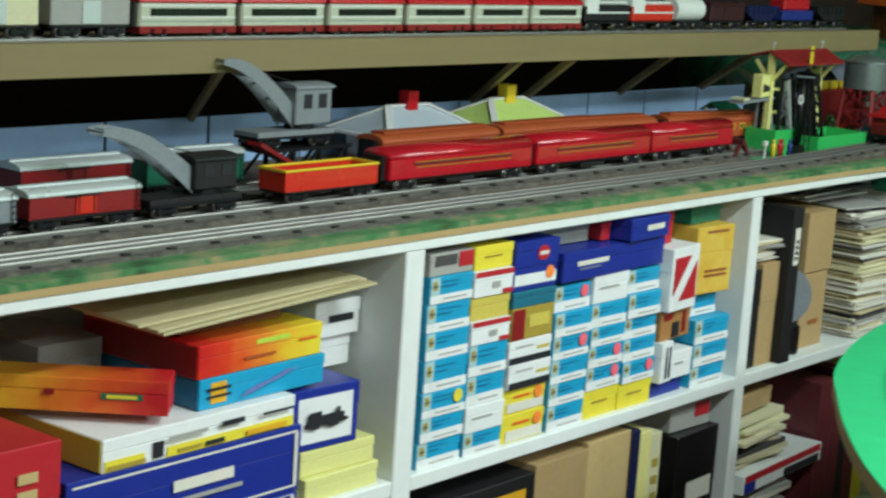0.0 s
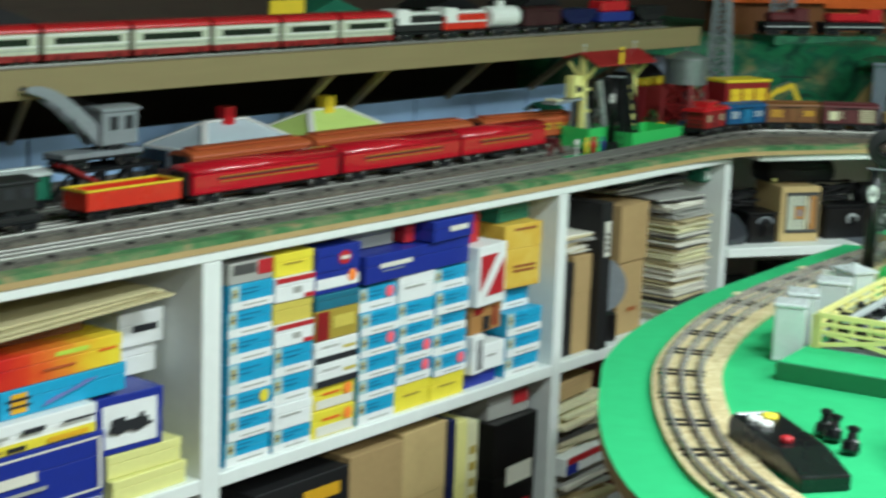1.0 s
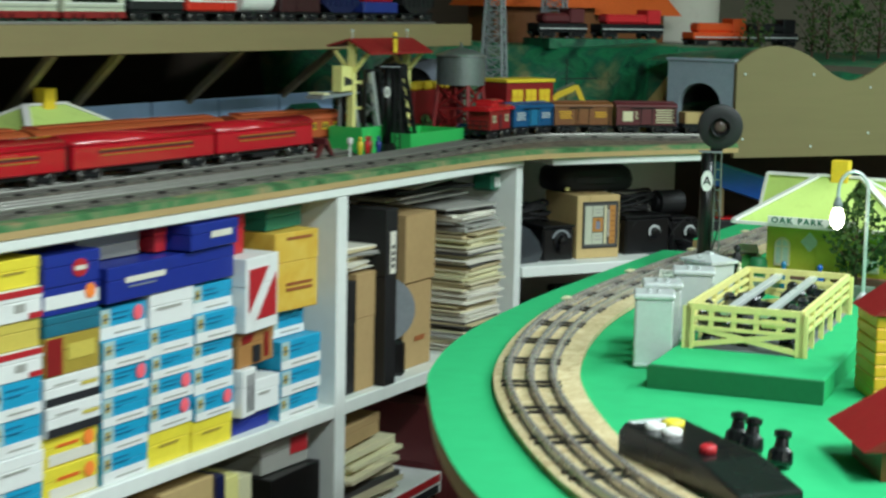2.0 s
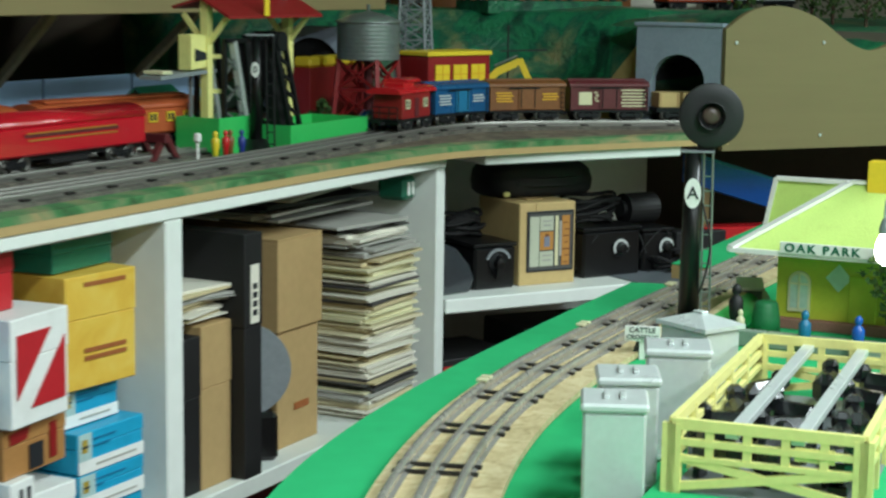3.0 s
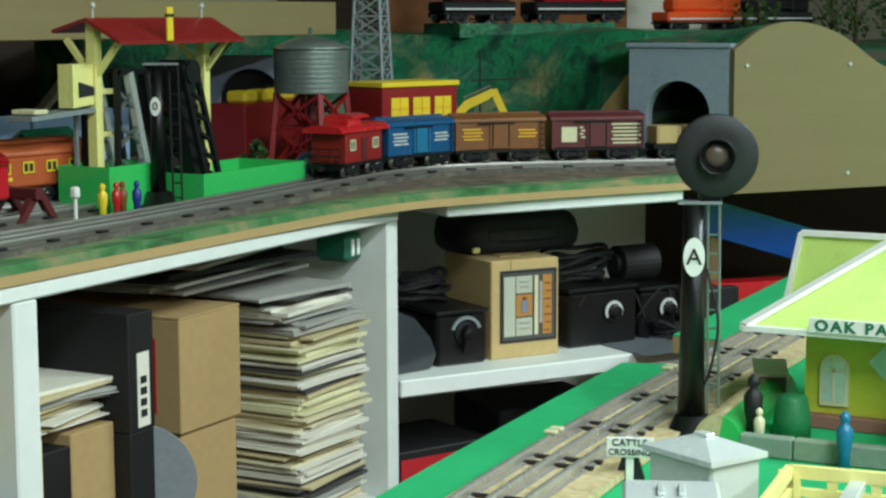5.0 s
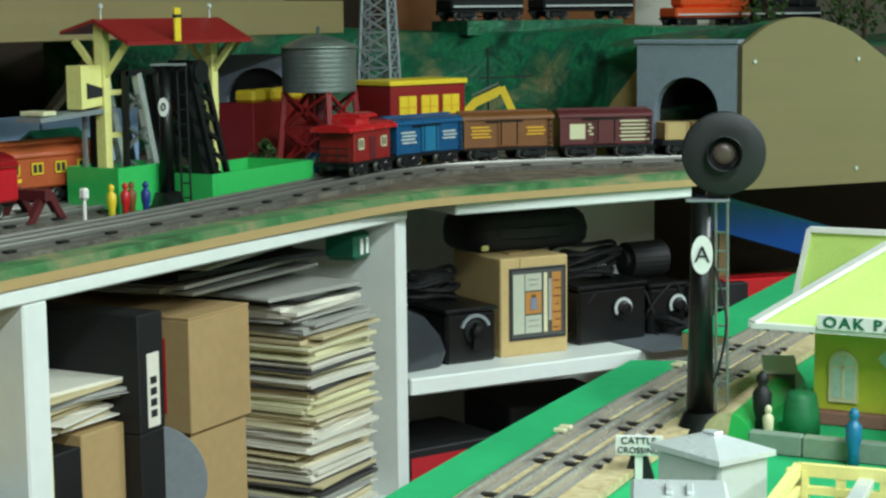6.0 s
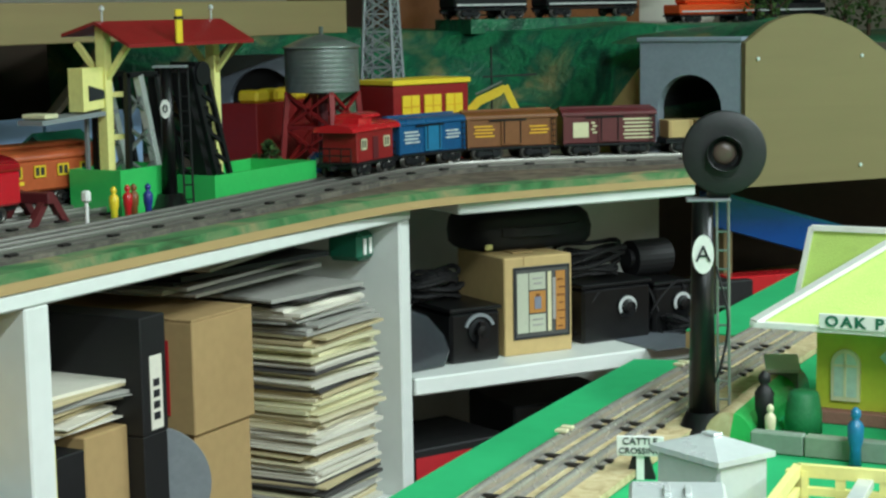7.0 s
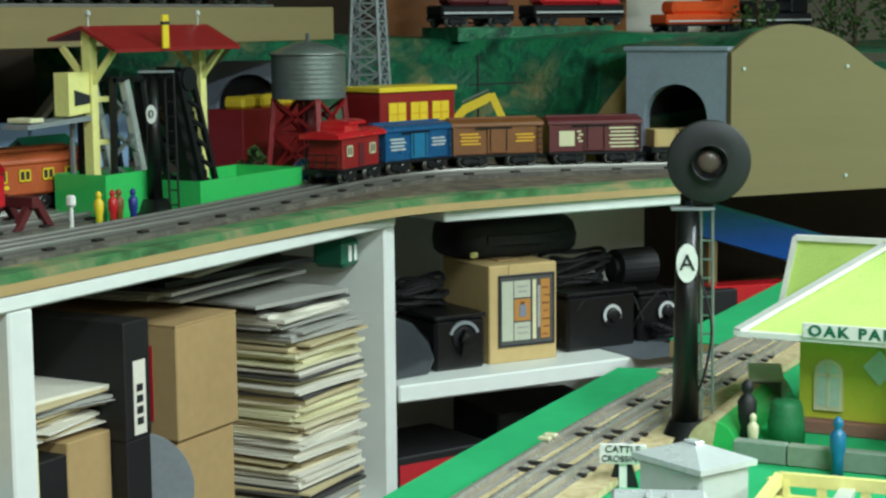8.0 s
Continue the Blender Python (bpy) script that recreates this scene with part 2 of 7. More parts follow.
YELLOW = paint("yellow_paint", "e8c832", 0.4, var=0.1)
PALEY = paint("pale_yellow", "e6df8e", 0.5, var=0.1)
CREAM = paint("cream_paint", "d8d3ac", 0.4, var=0.1)
GREEN = paint("green_enamel", "35b85c", 0.35, coat=0.3, var=0.1)
DKGREEN = paint("dark_green", "1d6a50", 0.4)
LIME = paint("lime_paint", "b8d44a", 0.5, var=0.1)
LIMEROOF = paint("lime_shingle", "c8e27c", 0.6, var=0.12, scale=60, bump=0.3)
OLIVEY = paint("yellow_green_wall", "b6bf3c", 0.5, var=0.1)
BLUE = paint("blue_enamel", "1d56ae", 0.3, coat=0.3, var=0.12)
TEAL = paint("teal_blue", "1f6f96", 0.35, var=0.15)
NAVY = paint("navy_paint", "22327e", 0.4, var=0.12)
CARBLUE = paint("car_blue", "16507c", 0.28, coat=0.4, var=0.14)
BROWN = paint("brown_paint", "7a4a24", 0.45)
MAROON = paint("maroon_paint", "5d2226", 0.45)
BRICK = paint("brick_red_base", "8a5f52", 0.7, var=0.25, scale=60)
STONE = paint("grey_stone_paint", "828d9a", 0.7, var=0.14, scale=20)
HILL = blotchy("painted_hillside", ["0b2c20", "124c36", "1f7049", "165640", "4a6848", "77754f"], 9, 0.4, 0.7, 8)
HILLT = blotchy("bare_hillside", ["8d774a", "a08a58", "b59a66"], 9, 0.8)
HARDB = woody("hardboard_side", "796b47", 0.7, stretch=(1.5, 20, 20), var=0.1, bump=0.05)
DIRT = blotchy("dirt_ground", ["4a4038", "6a5c4c", "857662"], 25, 0.9)
CARD = paint("brown_cardboard", "ad9164", 0.8, var=0.1, scale=10, spec=0.2)
KRAFT = paint("pale_cardboard", "c2a874", 0.8, var=0.1, scale=10, spec=0.2)
BXBLUE = paint("sky_blue_card", "189cc4", 0.45, var=0.08)
BXWHITE = paint("white_card", "e6e8e4", 0.5, var=0.06)
BXNAVY = paint("royal_blue_card", "1c2f8c", 0.4, var=0.1)
BXYEL = paint("yellow_card", "e6d43c", 0.5, var=0.08)
BXGOLD = paint("gold_card", "e0a826", 0.45, var=0.12)
BXRED = paint("red_card", "b8242c", 0.45, var=0.1)
BXTEAL = paint("teal_card", "1c6a7e", 0.5)
BXLEMON = paint("lemon_card", "dcd98a", 0.6, var=0.08)
BXBROWN = paint("brown_print_card", "9a5a30", 0.5, var=0.2)
PINK = paint("pink_sticker", "ff6a78", 0.5, var=0.04)
ORST = paint("orange_sticker", "ff8a3a", 0.5, var=0.04)
INK = paint("dark_ink", "1e2024", 0.6, var=0.1)
PAPER = paint("white_paper", "dcd8c8", 0.7, var=0.08, scale=30)
PAPERY = paint("yellowed_paper", "c6b78e", 0.75, var=0.12, scale=30)
PAPERC = paint("cream_paper", "d6ccaa", 0.7, var=0.1, scale=30)
PAPERG = paint("grey_paper", "a3a29a", 0.7, var=0.14, scale=30)
WINDOW = paint("pale_window", "b8d0c0", 0.15, spec=0.8)
BULB = glow("lit_bulb", "fff4e0", 14.0)
FIX = glow("fluorescent_tube", "f4fff6", 4.0)
GLOWRED = paint("glossy_red", "e03038", 0.12, 0.2, coat=0.8, var=0.08)
GLOWORANGE = paint("glossy_orange", "f06030", 0.15, 0.2, coat=0.8, var=0.08)
TREE = blotchy("lichen_foliage", ["243f1c", "40602a", "62803c"], 40, 0.9, 0.8)
TRUNK = woody("bark", "4a3826", 0.8)
WHITEPL = paint("white_plastic", "e8e8e2", 0.35, var=0.05)
BLACKG = paint("black_gloss", "101114", 0.28, 0.0, var=0.15, coat=0.2)
SHEET = paint("pale_card_sheet", "bcb188", 0.8, var=0.1, scale=12, spec=0.2)
COACHS = paint("coach_silver", "c6cab2", 0.3, 0.05, var=0.08)
PAPERB = paint("blue_grey_paper", "7c8290", 0.7, var=0.15, scale=30)
PAPERD = paint("dark_print_paper", "4a4846", 0.6, var=0.25, scale=30)
WHEEL = paint("wheel_metal", "55544f", 0.35, 0.6)
LENS = paint("dull_lens", "5a4a42", 0.3)
PRINTG = blotchy("gold_print_card", ["d0a23a", "dab448", "dfc05a"], 20, 0.45, 0.05)
CLEARR = paint("clear_plastic_roof", "c2d0d6", 0.12, var=0.08, spec=0.8)
def graded_card(name, cols, a):
    """Printed card whose colours run across its width."""
    m = bpy.data.materials.new(name)
    m.use_nodes = True
    nt = m.node_tree
    b = nt.nodes["Principled BSDF"]
    tc = nt.nodes.new("ShaderNodeTexCoord")
    sp = nt.nodes.new("ShaderNodeSeparateXYZ")
    nt.links.new(tc.outputs["Object"], sp.inputs[0])
    n = nt.nodes.new("ShaderNodeTexNoise")
    n.inputs["Scale"].default_value = 22
    n.inputs["Detail"].default_value = 4
    nt.links.new(tc.outputs["Object"], n.inputs["Vector"])
    mr = nt.nodes.new("ShaderNodeMapRange")
    mr.inputs["From Min"].default_value, mr.inputs["From Max"].default_value = -a, a
    nt.links.new(sp.outputs["X"], mr.inputs["Value"])
    ad = nt.nodes.new("ShaderNodeMath")
    ad.operation = "MULTIPLY_ADD"
    ad.inputs[1].default_value = 0.5
    nt.links.new(n.outputs["Fac"], ad.inputs[0])
    nt.links.new(mr.outputs[0], ad.inputs[2])
    su = nt.nodes.new("ShaderNodeMath")
    su.operation = "SUBTRACT"
    su.inputs[1].default_value = 0.25
    nt.links.new(ad.outputs[0], su.inputs[0])
    r = nt.nodes.new("ShaderNodeValToRGB")
    r.color_ramp.elements[0].color = lin(cols[0])
    r.color_ramp.elements[1].color = lin(cols[-1])
    for i in range(1, len(cols) - 1):
        r.color_ramp.elements.new(i / (len(cols) - 1)).color = lin(cols[i])
    nt.links.new(su.outputs[0], r.inputs[0])
    nt.links.new(r.outputs[0], b.inputs["Base Color"])
    b.inputs["Roughness"].default_value = 0.4
    return m


GRADA = graded_card("orange_to_yellow_card", ["c8201e", "d8401e", "e0722a", "e08a2a", "e6c030", "e8d23a"], 0.118)
GRADB = graded_card("yellow_to_red_card", ["e2c030", "e2c030", "e2a42c", "df7a28", "db5624", "c8222a"], 0.16)
REDOR = paint("red_orange_enamel", "d2301f", 0.3, coat=0.3, var=0.1)
COACHR = paint("crimson_enamel", "bc0f24", 0.22, coat=0.5, var=0.08)
GILT = paint("dull_gilt", "b07a2c", 0.45, 0.2)
WSTRIP = paint("dark_window_strip", "20281f", 0.2, var=0.1)
# darker maroon and navy; on upper-shelf cars they paint in the shade
MAROONSH = paint("maroon_darkened_for_shade", "3a1a1c", 0.45)
DKNAVY = paint("darkened_navy", "141c46", 0.4)
OLIVEG = paint("olive_gold_card", "a89238", 0.5, var=0.2, scale=30)
PALEGOLD = paint("pale_gold_card", "cdbb54", 0.5, var=0.12, scale=20)
BRACEL = woody("pale_brace_wood", "a8946a", 0.7)
LETTERC = paint("tan_print_card", "a87844", 0.5, var=0.14)
PALEB = paint("pale_blue_print", "a9c6c4", 0.5, var=0.12, scale=60)
TANKG = paint("dull_galvanised", "7d8582", 0.4, 0.5, var=0.2, scale=12)
PALEPR = paint("grey_green_print", "b9bea8", 0.6, var=0.16, scale=120)
PRINTOR = paint("ochre_print", "b8803c", 0.6, var=0.3, scale=90)
FRAMEG = paint("dark_grey_print", "4e4f4c", 0.6, var=0.16, scale=60)
HEDGE = paint("hedge_green", "27794a", 0.5, var=0.2, scale=40, bump=0.3)
TARGET = paint("signal_black", "1b1b1c", 0.55, var=0.2, scale=30)
LILAC = paint("lilac_print", "6c78b4", 0.5, var=0.2, scale=60)
PENSHADE = paint("pen_base_shaded_green", "1e6a42", 0.4, var=0.12)

# ---------------------------------------------------------------- the room
XL, XR, YF, YB, ZC = -5.2, 3.4, -4.0, 1.15, 2.45
solid("floor", B(XL, XR, YF, YB, -0.1, 0), FLOOR, "brown wooden floor of a train room", "floor", "structure")
solid("ceiling", B(XL, XR, YF, YB, ZC, ZC + 0.1), CEIL, "white painted ceiling", "ceiling", "structure")
solid("wall_north", B(XL, XR, YB, YB + 0.1, 0, ZC), DARKWALL, "dark brown wooden wall behind the shelves", "wall", "structure")
solid("wall_south", B(XL, XR, YF - 0.1, YF, 0, ZC), WALL, "plain grey-beige wall", "wall", "structure")
solid("wall_west", B(XL - 0.1, XL, YF, YB, 0, ZC), WALL, "plain grey-beige wall", "wall", "structure")
solid("wall_east", B(XR, XR + 0.1, YF, YB, 0, ZC), WALL, "plain grey-beige wall", "wall", "structure")

for i, (fx, fy) in enumerate(((-2.8, -3.2), (-0.7, -3.3), (-1.8, -1.6), (0.4, -2.0))):
    fit_ = thing("ceiling_light", "assumed white fluorescent ceiling fixture with two tubes", "ceiling light", (fx, fy, ZC), 0, "ceiling lights")
    part("housing", B(-0.62, 0.62, -0.12, 0.12, -0.06, -0.001, 0.008), WHITE, fit_)
    for dy in (-0.05, 0.05):
        part("tube", rod(bmesh.new(), (-0.59, dy, -0.085), (0.59, dy, -0.085), 0.014), FIX, fit_, "lit fluorescent tube", True)
    la = bpy.data.lights.new("fluorescent_lamp", "AREA")
    la.shape, la.size, la.size_y, la.energy = "RECTANGLE", 1.2, 0.24, LAMP_POWER
    la.color = (0.83, 0.957, 1.0)
    lo = new("fluorescent_lamp", la)
    lo.matrix_basis = pose(fx, fy, ZC - 0.11)

# ---------------------------------------------------------------- white bookcase under the bench
D2 = Vector((0.839, -0.544, 0))            # along the second section
N2 = Vector((0.544, 0.839, 0))             # into it
TURN2 = math.degrees(math.atan2(D2.y, D2.x))
ZU, ZS0, ZS1, ZL0, ZL1 = 0.85, 0.484, 0.508, 0.1, 0.125
DEP = 0.36
bc = thing("bookcase", "white painted built-in bookcase packed with boxes", "bookcase", (0, 0, 0))
for a, b in ((-2.72, -2.68), (-1.683, -1.641), (-0.703, -0.67), (-0.026, 0.0)):
    part("upright", B(a, b, 0, DEP, 0, ZU, 0.002), WHITE, bc)
for a, b in ((-2.68, -1.683), (-1.641, -0.703), (-0.67, -0.026)):
    part("shelf", B(a, b, 0.001, DEP, ZS0, ZS1, 0.002), WHITE, bc)
    part("bottom_board", B(a, b, 0.004, DEP, ZL0, ZL1), WHITE, bc)
part("back_panel", B(-2.72, 0, DEP, DEP + 0.012, 0, ZU), WHITE, bc)
part("top_board", B(-3.4, 0.0, -0.002, DEP, ZU, ZU + 0.015, 0.002), WHITE, bc)
part("left_side", B(-3.4, -2.72, 0.01, DEP, 0, ZU), WHITE, bc)

b2 = thing("corner_bookcase", "white painted corner bookcase with transformers on it", "bookcase", (0, 0, 0), TURN2)
W2 = 0.437
part("top_board", B(0.07, W2, 0.0, DEP, ZU, ZU + 0.017, 0.002), WHITE, b2)
part("shelf", B(0.003, W2 + 0.06, 0.0, DEP, 0.628, 0.65, 0.002), WHITE, b2)
part("back_panel", B(0.0, 0.64, DEP, DEP + 0.012, 0, ZU), WHITE, b2)
part("bottom_board", B(0.003, W2 + 0.06, 0.02, DEP, 0.2, 0.22), WHITE, b2)

# ---------------------------------------------------------------- bench with its tracks
edge = smooth_line([(-3.4, -0.004), (-1.5, -0.004), (-0.5, -0.004), (-0.28, -0.006), (-0.12, -0.012), (0.0, -0.032), (0.12, -0.092), (0.25, -0.172), (0.36, -0.243), (0.44, -0.292)], 5)
back = [(0.48, -0.255), (1.02, -0.61), (1.7, 0.2), (1.6, 1.1), (-3.4, 1.1)]
outline = [(v.x, v.y) for v in edge] + back
bench = thing("train_bench", "fibreboard train bench with a grass edge and grey roadbed", "bench", (0, 0, 0), kind="structure")
part("board", prism(bmesh.new(), outline, 0.866, 0.8755), TAN, bench)
part("sub_bed", prism(bmesh.new(), [(v.x, v.y) for v in sides(edge, 0.02)] + back, 0.8756, 0.8812), BRACE, bench)
part("grass_strip", ribbon(bmesh.new(), edge, 0.0005, 0.036, 0.8756, 0.8845), GRASS, bench, "green grass mat strip")
part("ground_cover", prism(bmesh.new(), [(v.x, v.y) for v in sides(edge, 0.03)] + back, 0.8814, 0.8828), DIRT, bench, "brown-grey scenic ground cover")

FRONT = smooth_line([(-3.4, 0.075), (-2.4, 0.075), (-1.4, 0.072), (-0.6, 0.076), (-0.3, 0.086), (0.0, 0.108), (0.15, 0.112), (0.26, 0.086), (0.34, 0.03), (0.41, -0.05), (0.465, -0.122), (0.52, -0.19), (0.6, -0.27), (0.75, -0.375), (0.92, -0.42), (1.08, -0.36), (1.17, -0.2), (1.18, 0.0), (1.1, 0.2)], 8)
SECOND = smooth_line([(-3.4, 0.205), (-1.5, 0.205), (-0.4, 0.205), (-0.3, 0.205)], 8)
THIRD = smooth_line([(-3.4, 0.335), (-1.5, 0.335), (-0.9, 0.335), (-0.66, 0.316), (-0.5, 0.29), (-0.35, 0.266), (-0.27, 0.258)], 8)
ZB = 0.8845


def track(name, label, line, z, gauge=0.046, bed=None, step=0.075, rw=0.0022, rh=0.0125, mat=None, pair=0.0):
    t = thing(name, label, "track", (0, 0, 0), group="railway tracks")
    if bed:
        part("roadbed", ribbon(bmesh.new(), line, -(bed[2] if len(bed) > 2 else bed[0]), bed[0], z - 0.002, z + 0.004), bed[1], t)
    for o in (-gauge / 2, 0, gauge / 2):
        half = ((1.7, 0.24), (1.7, 0.32), (0.6, 0.42), (0.6, 0.54), (1, 0.6), (1, 0.84), (0.6, 0.97), (0.0, 1.0)) if pair else ((0.5, 0.24), (0.5, 0.48), (1, 0.56), (1, 0.82), (0.6, 0.98), (0.0, 1.0))
        section = [(o + rw * u, z + rh * v) for u, v in half] + [(o - rw * u, z + rh * v) for u, v in half[-2::-1]]
        part("rail", swept(line, section), mat or RAIL, t)
    r = Rail(line)
    base = None
    s = step / 2
    k = 0
    while s < r.s[-1] and k < 110:
        m = r.place(s, 0.01, z)
        if base is None:
            w = 0.0032 if pair else 0.006
            bm = B(-w, w, -gauge / 2 - 0.008, gauge / 2 + 0.008, 0.003, 0.0065)
            base = part("tie", bm, TIE, t)
            base.matrix_basis = m
        else:
            again("tie", base, t, m)
        s += pair if pair and k % 2 == 0 else step - pair
        k += 1
    return t


track("front_track", "three-rail tinplate track on grey roadbed", FRONT, ZB, bed=(0.042, BALLAST))
track("second_track", "three-rail tinplate track under the red coaches", SECOND, ZB, bed=(0.042, BALLAST))
track("third_track", "three-rail tinplate track under the orange coaches", THIRD, ZB, bed=(0.042, BALLAST))

# ---------------------------------------------------------------- upper shelf
ZF0, ZF1, YFA = 1.062, 1.114, 0.337
us = thing("upper_shelf", "long upper train shelf with a hardboard fascia and wooden braces", "shelf", (0, 0, 0), kind="structure")
XE = 0.43
part("fascia", B(-3.6, XE, YFA, YFA + 0.02, ZF0 + 0.009, ZF1 + 0.005, 0.001), FASCIA, us)
part("deck", B(-3.6, XE, YFA + 0.02, 1.14, ZF1 - 0.016, ZF1 - 0.001), BRACE, us)
for xb in (-2.15, -1.71, -0.96, -0.79, -0.44, -0.1, 0.2):
    part("brace", beam(bmesh.new(), (xb, YFA + 0.03, ZF0 + 0.012), (xb + 0.19, 0.66, 0.93), 0.009, 0.014), BRACEL, us)

# blue backdrop panels
for i in range(16):
    x0 = -3.3 + i * 0.222
    solid("backdrop_panel", B(x0, x0 + 0.216, 0.586, 0.592, 0.883, 0.966, 0.001), BLUEBD, "pale blue painted backdrop board", "backdrop", group="blue backdrop boards")

# ---------------------------------------------------------------- green table
ZT = 0.73
tedge = smooth_line([(-0.152, -0.353), (-0.45, -0.364), (-0.8, -0.385), (-1.1, -0.43), (-1.32, -0.5), (-1.46, -0.575), (-1.6, -0.66), (-1.75, -0.77), (-1.88, -0.9), (-2.0, -1.1), (-2.02, -1.35)], 6)
tout = [(0.9, -0.325), (0.03, -0.345), (0.02, -0.412), (-0.135, -0.412)] + [(v.x, v.y) for v in tedge] + [(-2.02, -2.1), (0.9, -2.1)]
table = thing("layout_table", "green felt-covered layout table with a fibreboard edge", "table", (0, 0, 0))
part("tabletop", prism(bmesh.new(), tout, ZT - 0.02, ZT - 0.001), TAN, table)
part("felt", prism(bmesh.new(), tout, ZT - 0.0008, ZT + 0.001), TURF, table, "green felt cover")
for lx_, ly_ in ((-1.7, -1.9), (0.7, -1.9), (0.7, -0.5), (-1.4, -0.8)):
    part("leg", B(lx_ - 0.03, lx_ + 0.03, ly_ - 0.03, ly_ + 0.03, 0, ZT - 0.02), BRACE, table)
TABLE = smooth_line([(0.9, -0.455), (0.35, -0.462), (0.0, -0.465), (-0.4, -0.468), (-0.65, -0.477), (-0.8, -0.489), (-0.97, -0.517), (-1.15, -0.566), (-1.33, -0.636), (-1.51, -0.742), (-1.68, -0.87), (-1.78, -0.975), (-1.86, -1.12), (-1.88, -1.4), (-1.8, -1.8)], 8)
ZTT = ZT + 0.001
track("table_track", "three-rail tubular track on pale cork roadbed", TABLE, ZTT + 0.004, 0.052, (0.058, CORK, 0.042), 0.13, 0.0032, 0.014, TUBE, 0.022)
rt = Rail(TABLE)
for k in range(12):
    cl = solid("track_clip", B(-0.0035, 0.0035, -0.0055, 0.0055, 0, 0.003, 0.0008), CREAM, "small pale track clip on the rail", "track clip", group="track clips")
    cl.matrix_basis = rt.place(0.24 + (k // 2) * 0.3, 0.01, ZTT + 0.0185) @ Matrix.Translation((0.013 * (k % 2), -0.026, 0))

# ---------------------------------------------------------------- tunnel and hills
tun = thing("tunnel_portal", "grey painted tunnel portal with a round arch", "tunnel", (0.5, -0.1845, 0.8845), -90)
# local x runs across the face, local -y looks out
w, h, r = 0.0735, 0.168, 0.047
arch = [(-w, 0), (-r, 0)] + [(-r * math.cos(a), 0.075 + r * math.sin(a)) for a in [math.pi * i / 14 for i in range(15)]] + [(r, 0), (w, 0), (w, h), (-w, h)]
part("portal_face", prism(bmesh.new(), arch, -0.012, 0.012, XZ), STONE, tun)
part("cap", B(-w - 0.004, w + 0.004, -0.016, 0.016, h, h + 0.006, 0.001), STONE, tun)
bm = bmesh.new()
N = 14
for i in range(N):
    a0, a1 = math.pi * i / N, math.pi * (i + 1) / N
    q = [(-r * math.cos(a), -(-0.012) if k == 0 else 0.5, 0.075 + r * math.sin(a)) for k in (0, 1) for a in (a0, a1)]
    vs = [bm.verts.new(p) for p in q]
    bm.faces.new((vs[0], vs[1], vs[3], vs[2]))
part("lining", bm, BLACKM, tun, "black surface inside the tunnel arch")

# hardboard hill side with a wavy top
prof = [(0, 1.05), (0.05, 1.08), (0.11, 1.088), (0.18, 1.07), (0.25, 1.028), (0.3, 1.014), (0.35, 1.03), (0.42, 1.064), (0.6, 1.1), (0.9, 1.1)]
pl = smooth_line(prof, 5)
side = thing("hill_board", "brown hardboard hill side with a wavy top and screw heads", "hill", (0.49, -0.262, 0), math.degrees(math.atan2(-0.62, 0.8)))
part("board", prism(bmesh.new(), [(0, 0.85), (0.9, 0.85)] + [(v.x, v.y) for v in pl][::-1], -0.006, 0.006, XZ), HARDB, side)
sc0 = None
for sx, sz in ((0.02, 1.028), (0.197, 1.028), (0.197, 0.872), (0.35, 0.9), (0.35, 1.0), (0.02, 0.89)):
    m = Matrix.Translation((sx, -0.007, sz))
    if sc0 is None:
        sc0 = part("screw", lathe(bmesh.new(), [(0.0028, 0), (0.0026, 0.0015)], 8, Matrix.Rotation(math.pi / 2, 4, "X")), SILVER, side)
        sc0.matrix_basis = m
    else:
        again("screw", sc0, side, m)


def terrain(name, label, rows, material, cat="hill"):
    bm = bmesh.new()
    g = [[bm.verts.new(p) for p in row] for row in rows]
    for a, b in zip(g, g[1:]):
        for i in range(len(a) - 1):
            bm.faces.new((a[i], a[i + 1], b[i + 1], b[i]))
    bmesh.ops.recalc_face_normals(bm, faces=bm.faces[:])
    return solid(name, bm, material, label, cat, smooth=True)


# lumpy green hillside that carries the upper line
foot = smooth_line([(0.3, 0.8), (0.5, 0.58), (0.64, 0.38), (0.7, 0.16), (0.7, 0.02), (0.72, -0.08), (0.85, -0.25)], 8)
rows = []
for k in range(15):
    f = k / 14
    row = []
    for i, v in enumerate(foot):
        d = (foot[min(i + 1, len(foot) - 1)] - foot[max(i - 1, 0)]).normalized()
        n = Vector((-d.y, d.x, 0))
        lump = noise.noise(Vector((v.x * 9, v.y * 9, f * 4))) * 0.022 * math.sin(f * 3.1)
        q = v + n * (0.11 * f ** 1.3 + lump)
        row.append((q.x, min(q.y, 1.13), 0.88 + 0.19 * f + 0.012 * noise.noise(Vector((v.x * 5, v.y * 5, 3)))))
    rows.append(row)
last = rows[-1]
for push, up in ((0.12, 0.004), (0.5, 0.0), (1.0, 0.0)):
    rows.append([(x + push * 0.8, min(y + push * 0.6, 1.13), z + up) for x, y, z in last])
terrain("green_hill", "lumpy hillside painted in greens and browns", rows, HILL)
# tan shoulder beside the portal
rows = []
for k in range(8):
    f = k / 7
    rows.append([(0.53 + 0.012 * u / 6, -0.108 + 0.005 + 0.12 * (u / 6) * (1 - f), 0.882 + 0.15 * f + 0.006 * noise.noise(Vector((u, k, 0)))) for u in range(7)])
terrain("hill_shoulder", "bare tan hill shoulder beside the tunnel portal", rows, HILLT)
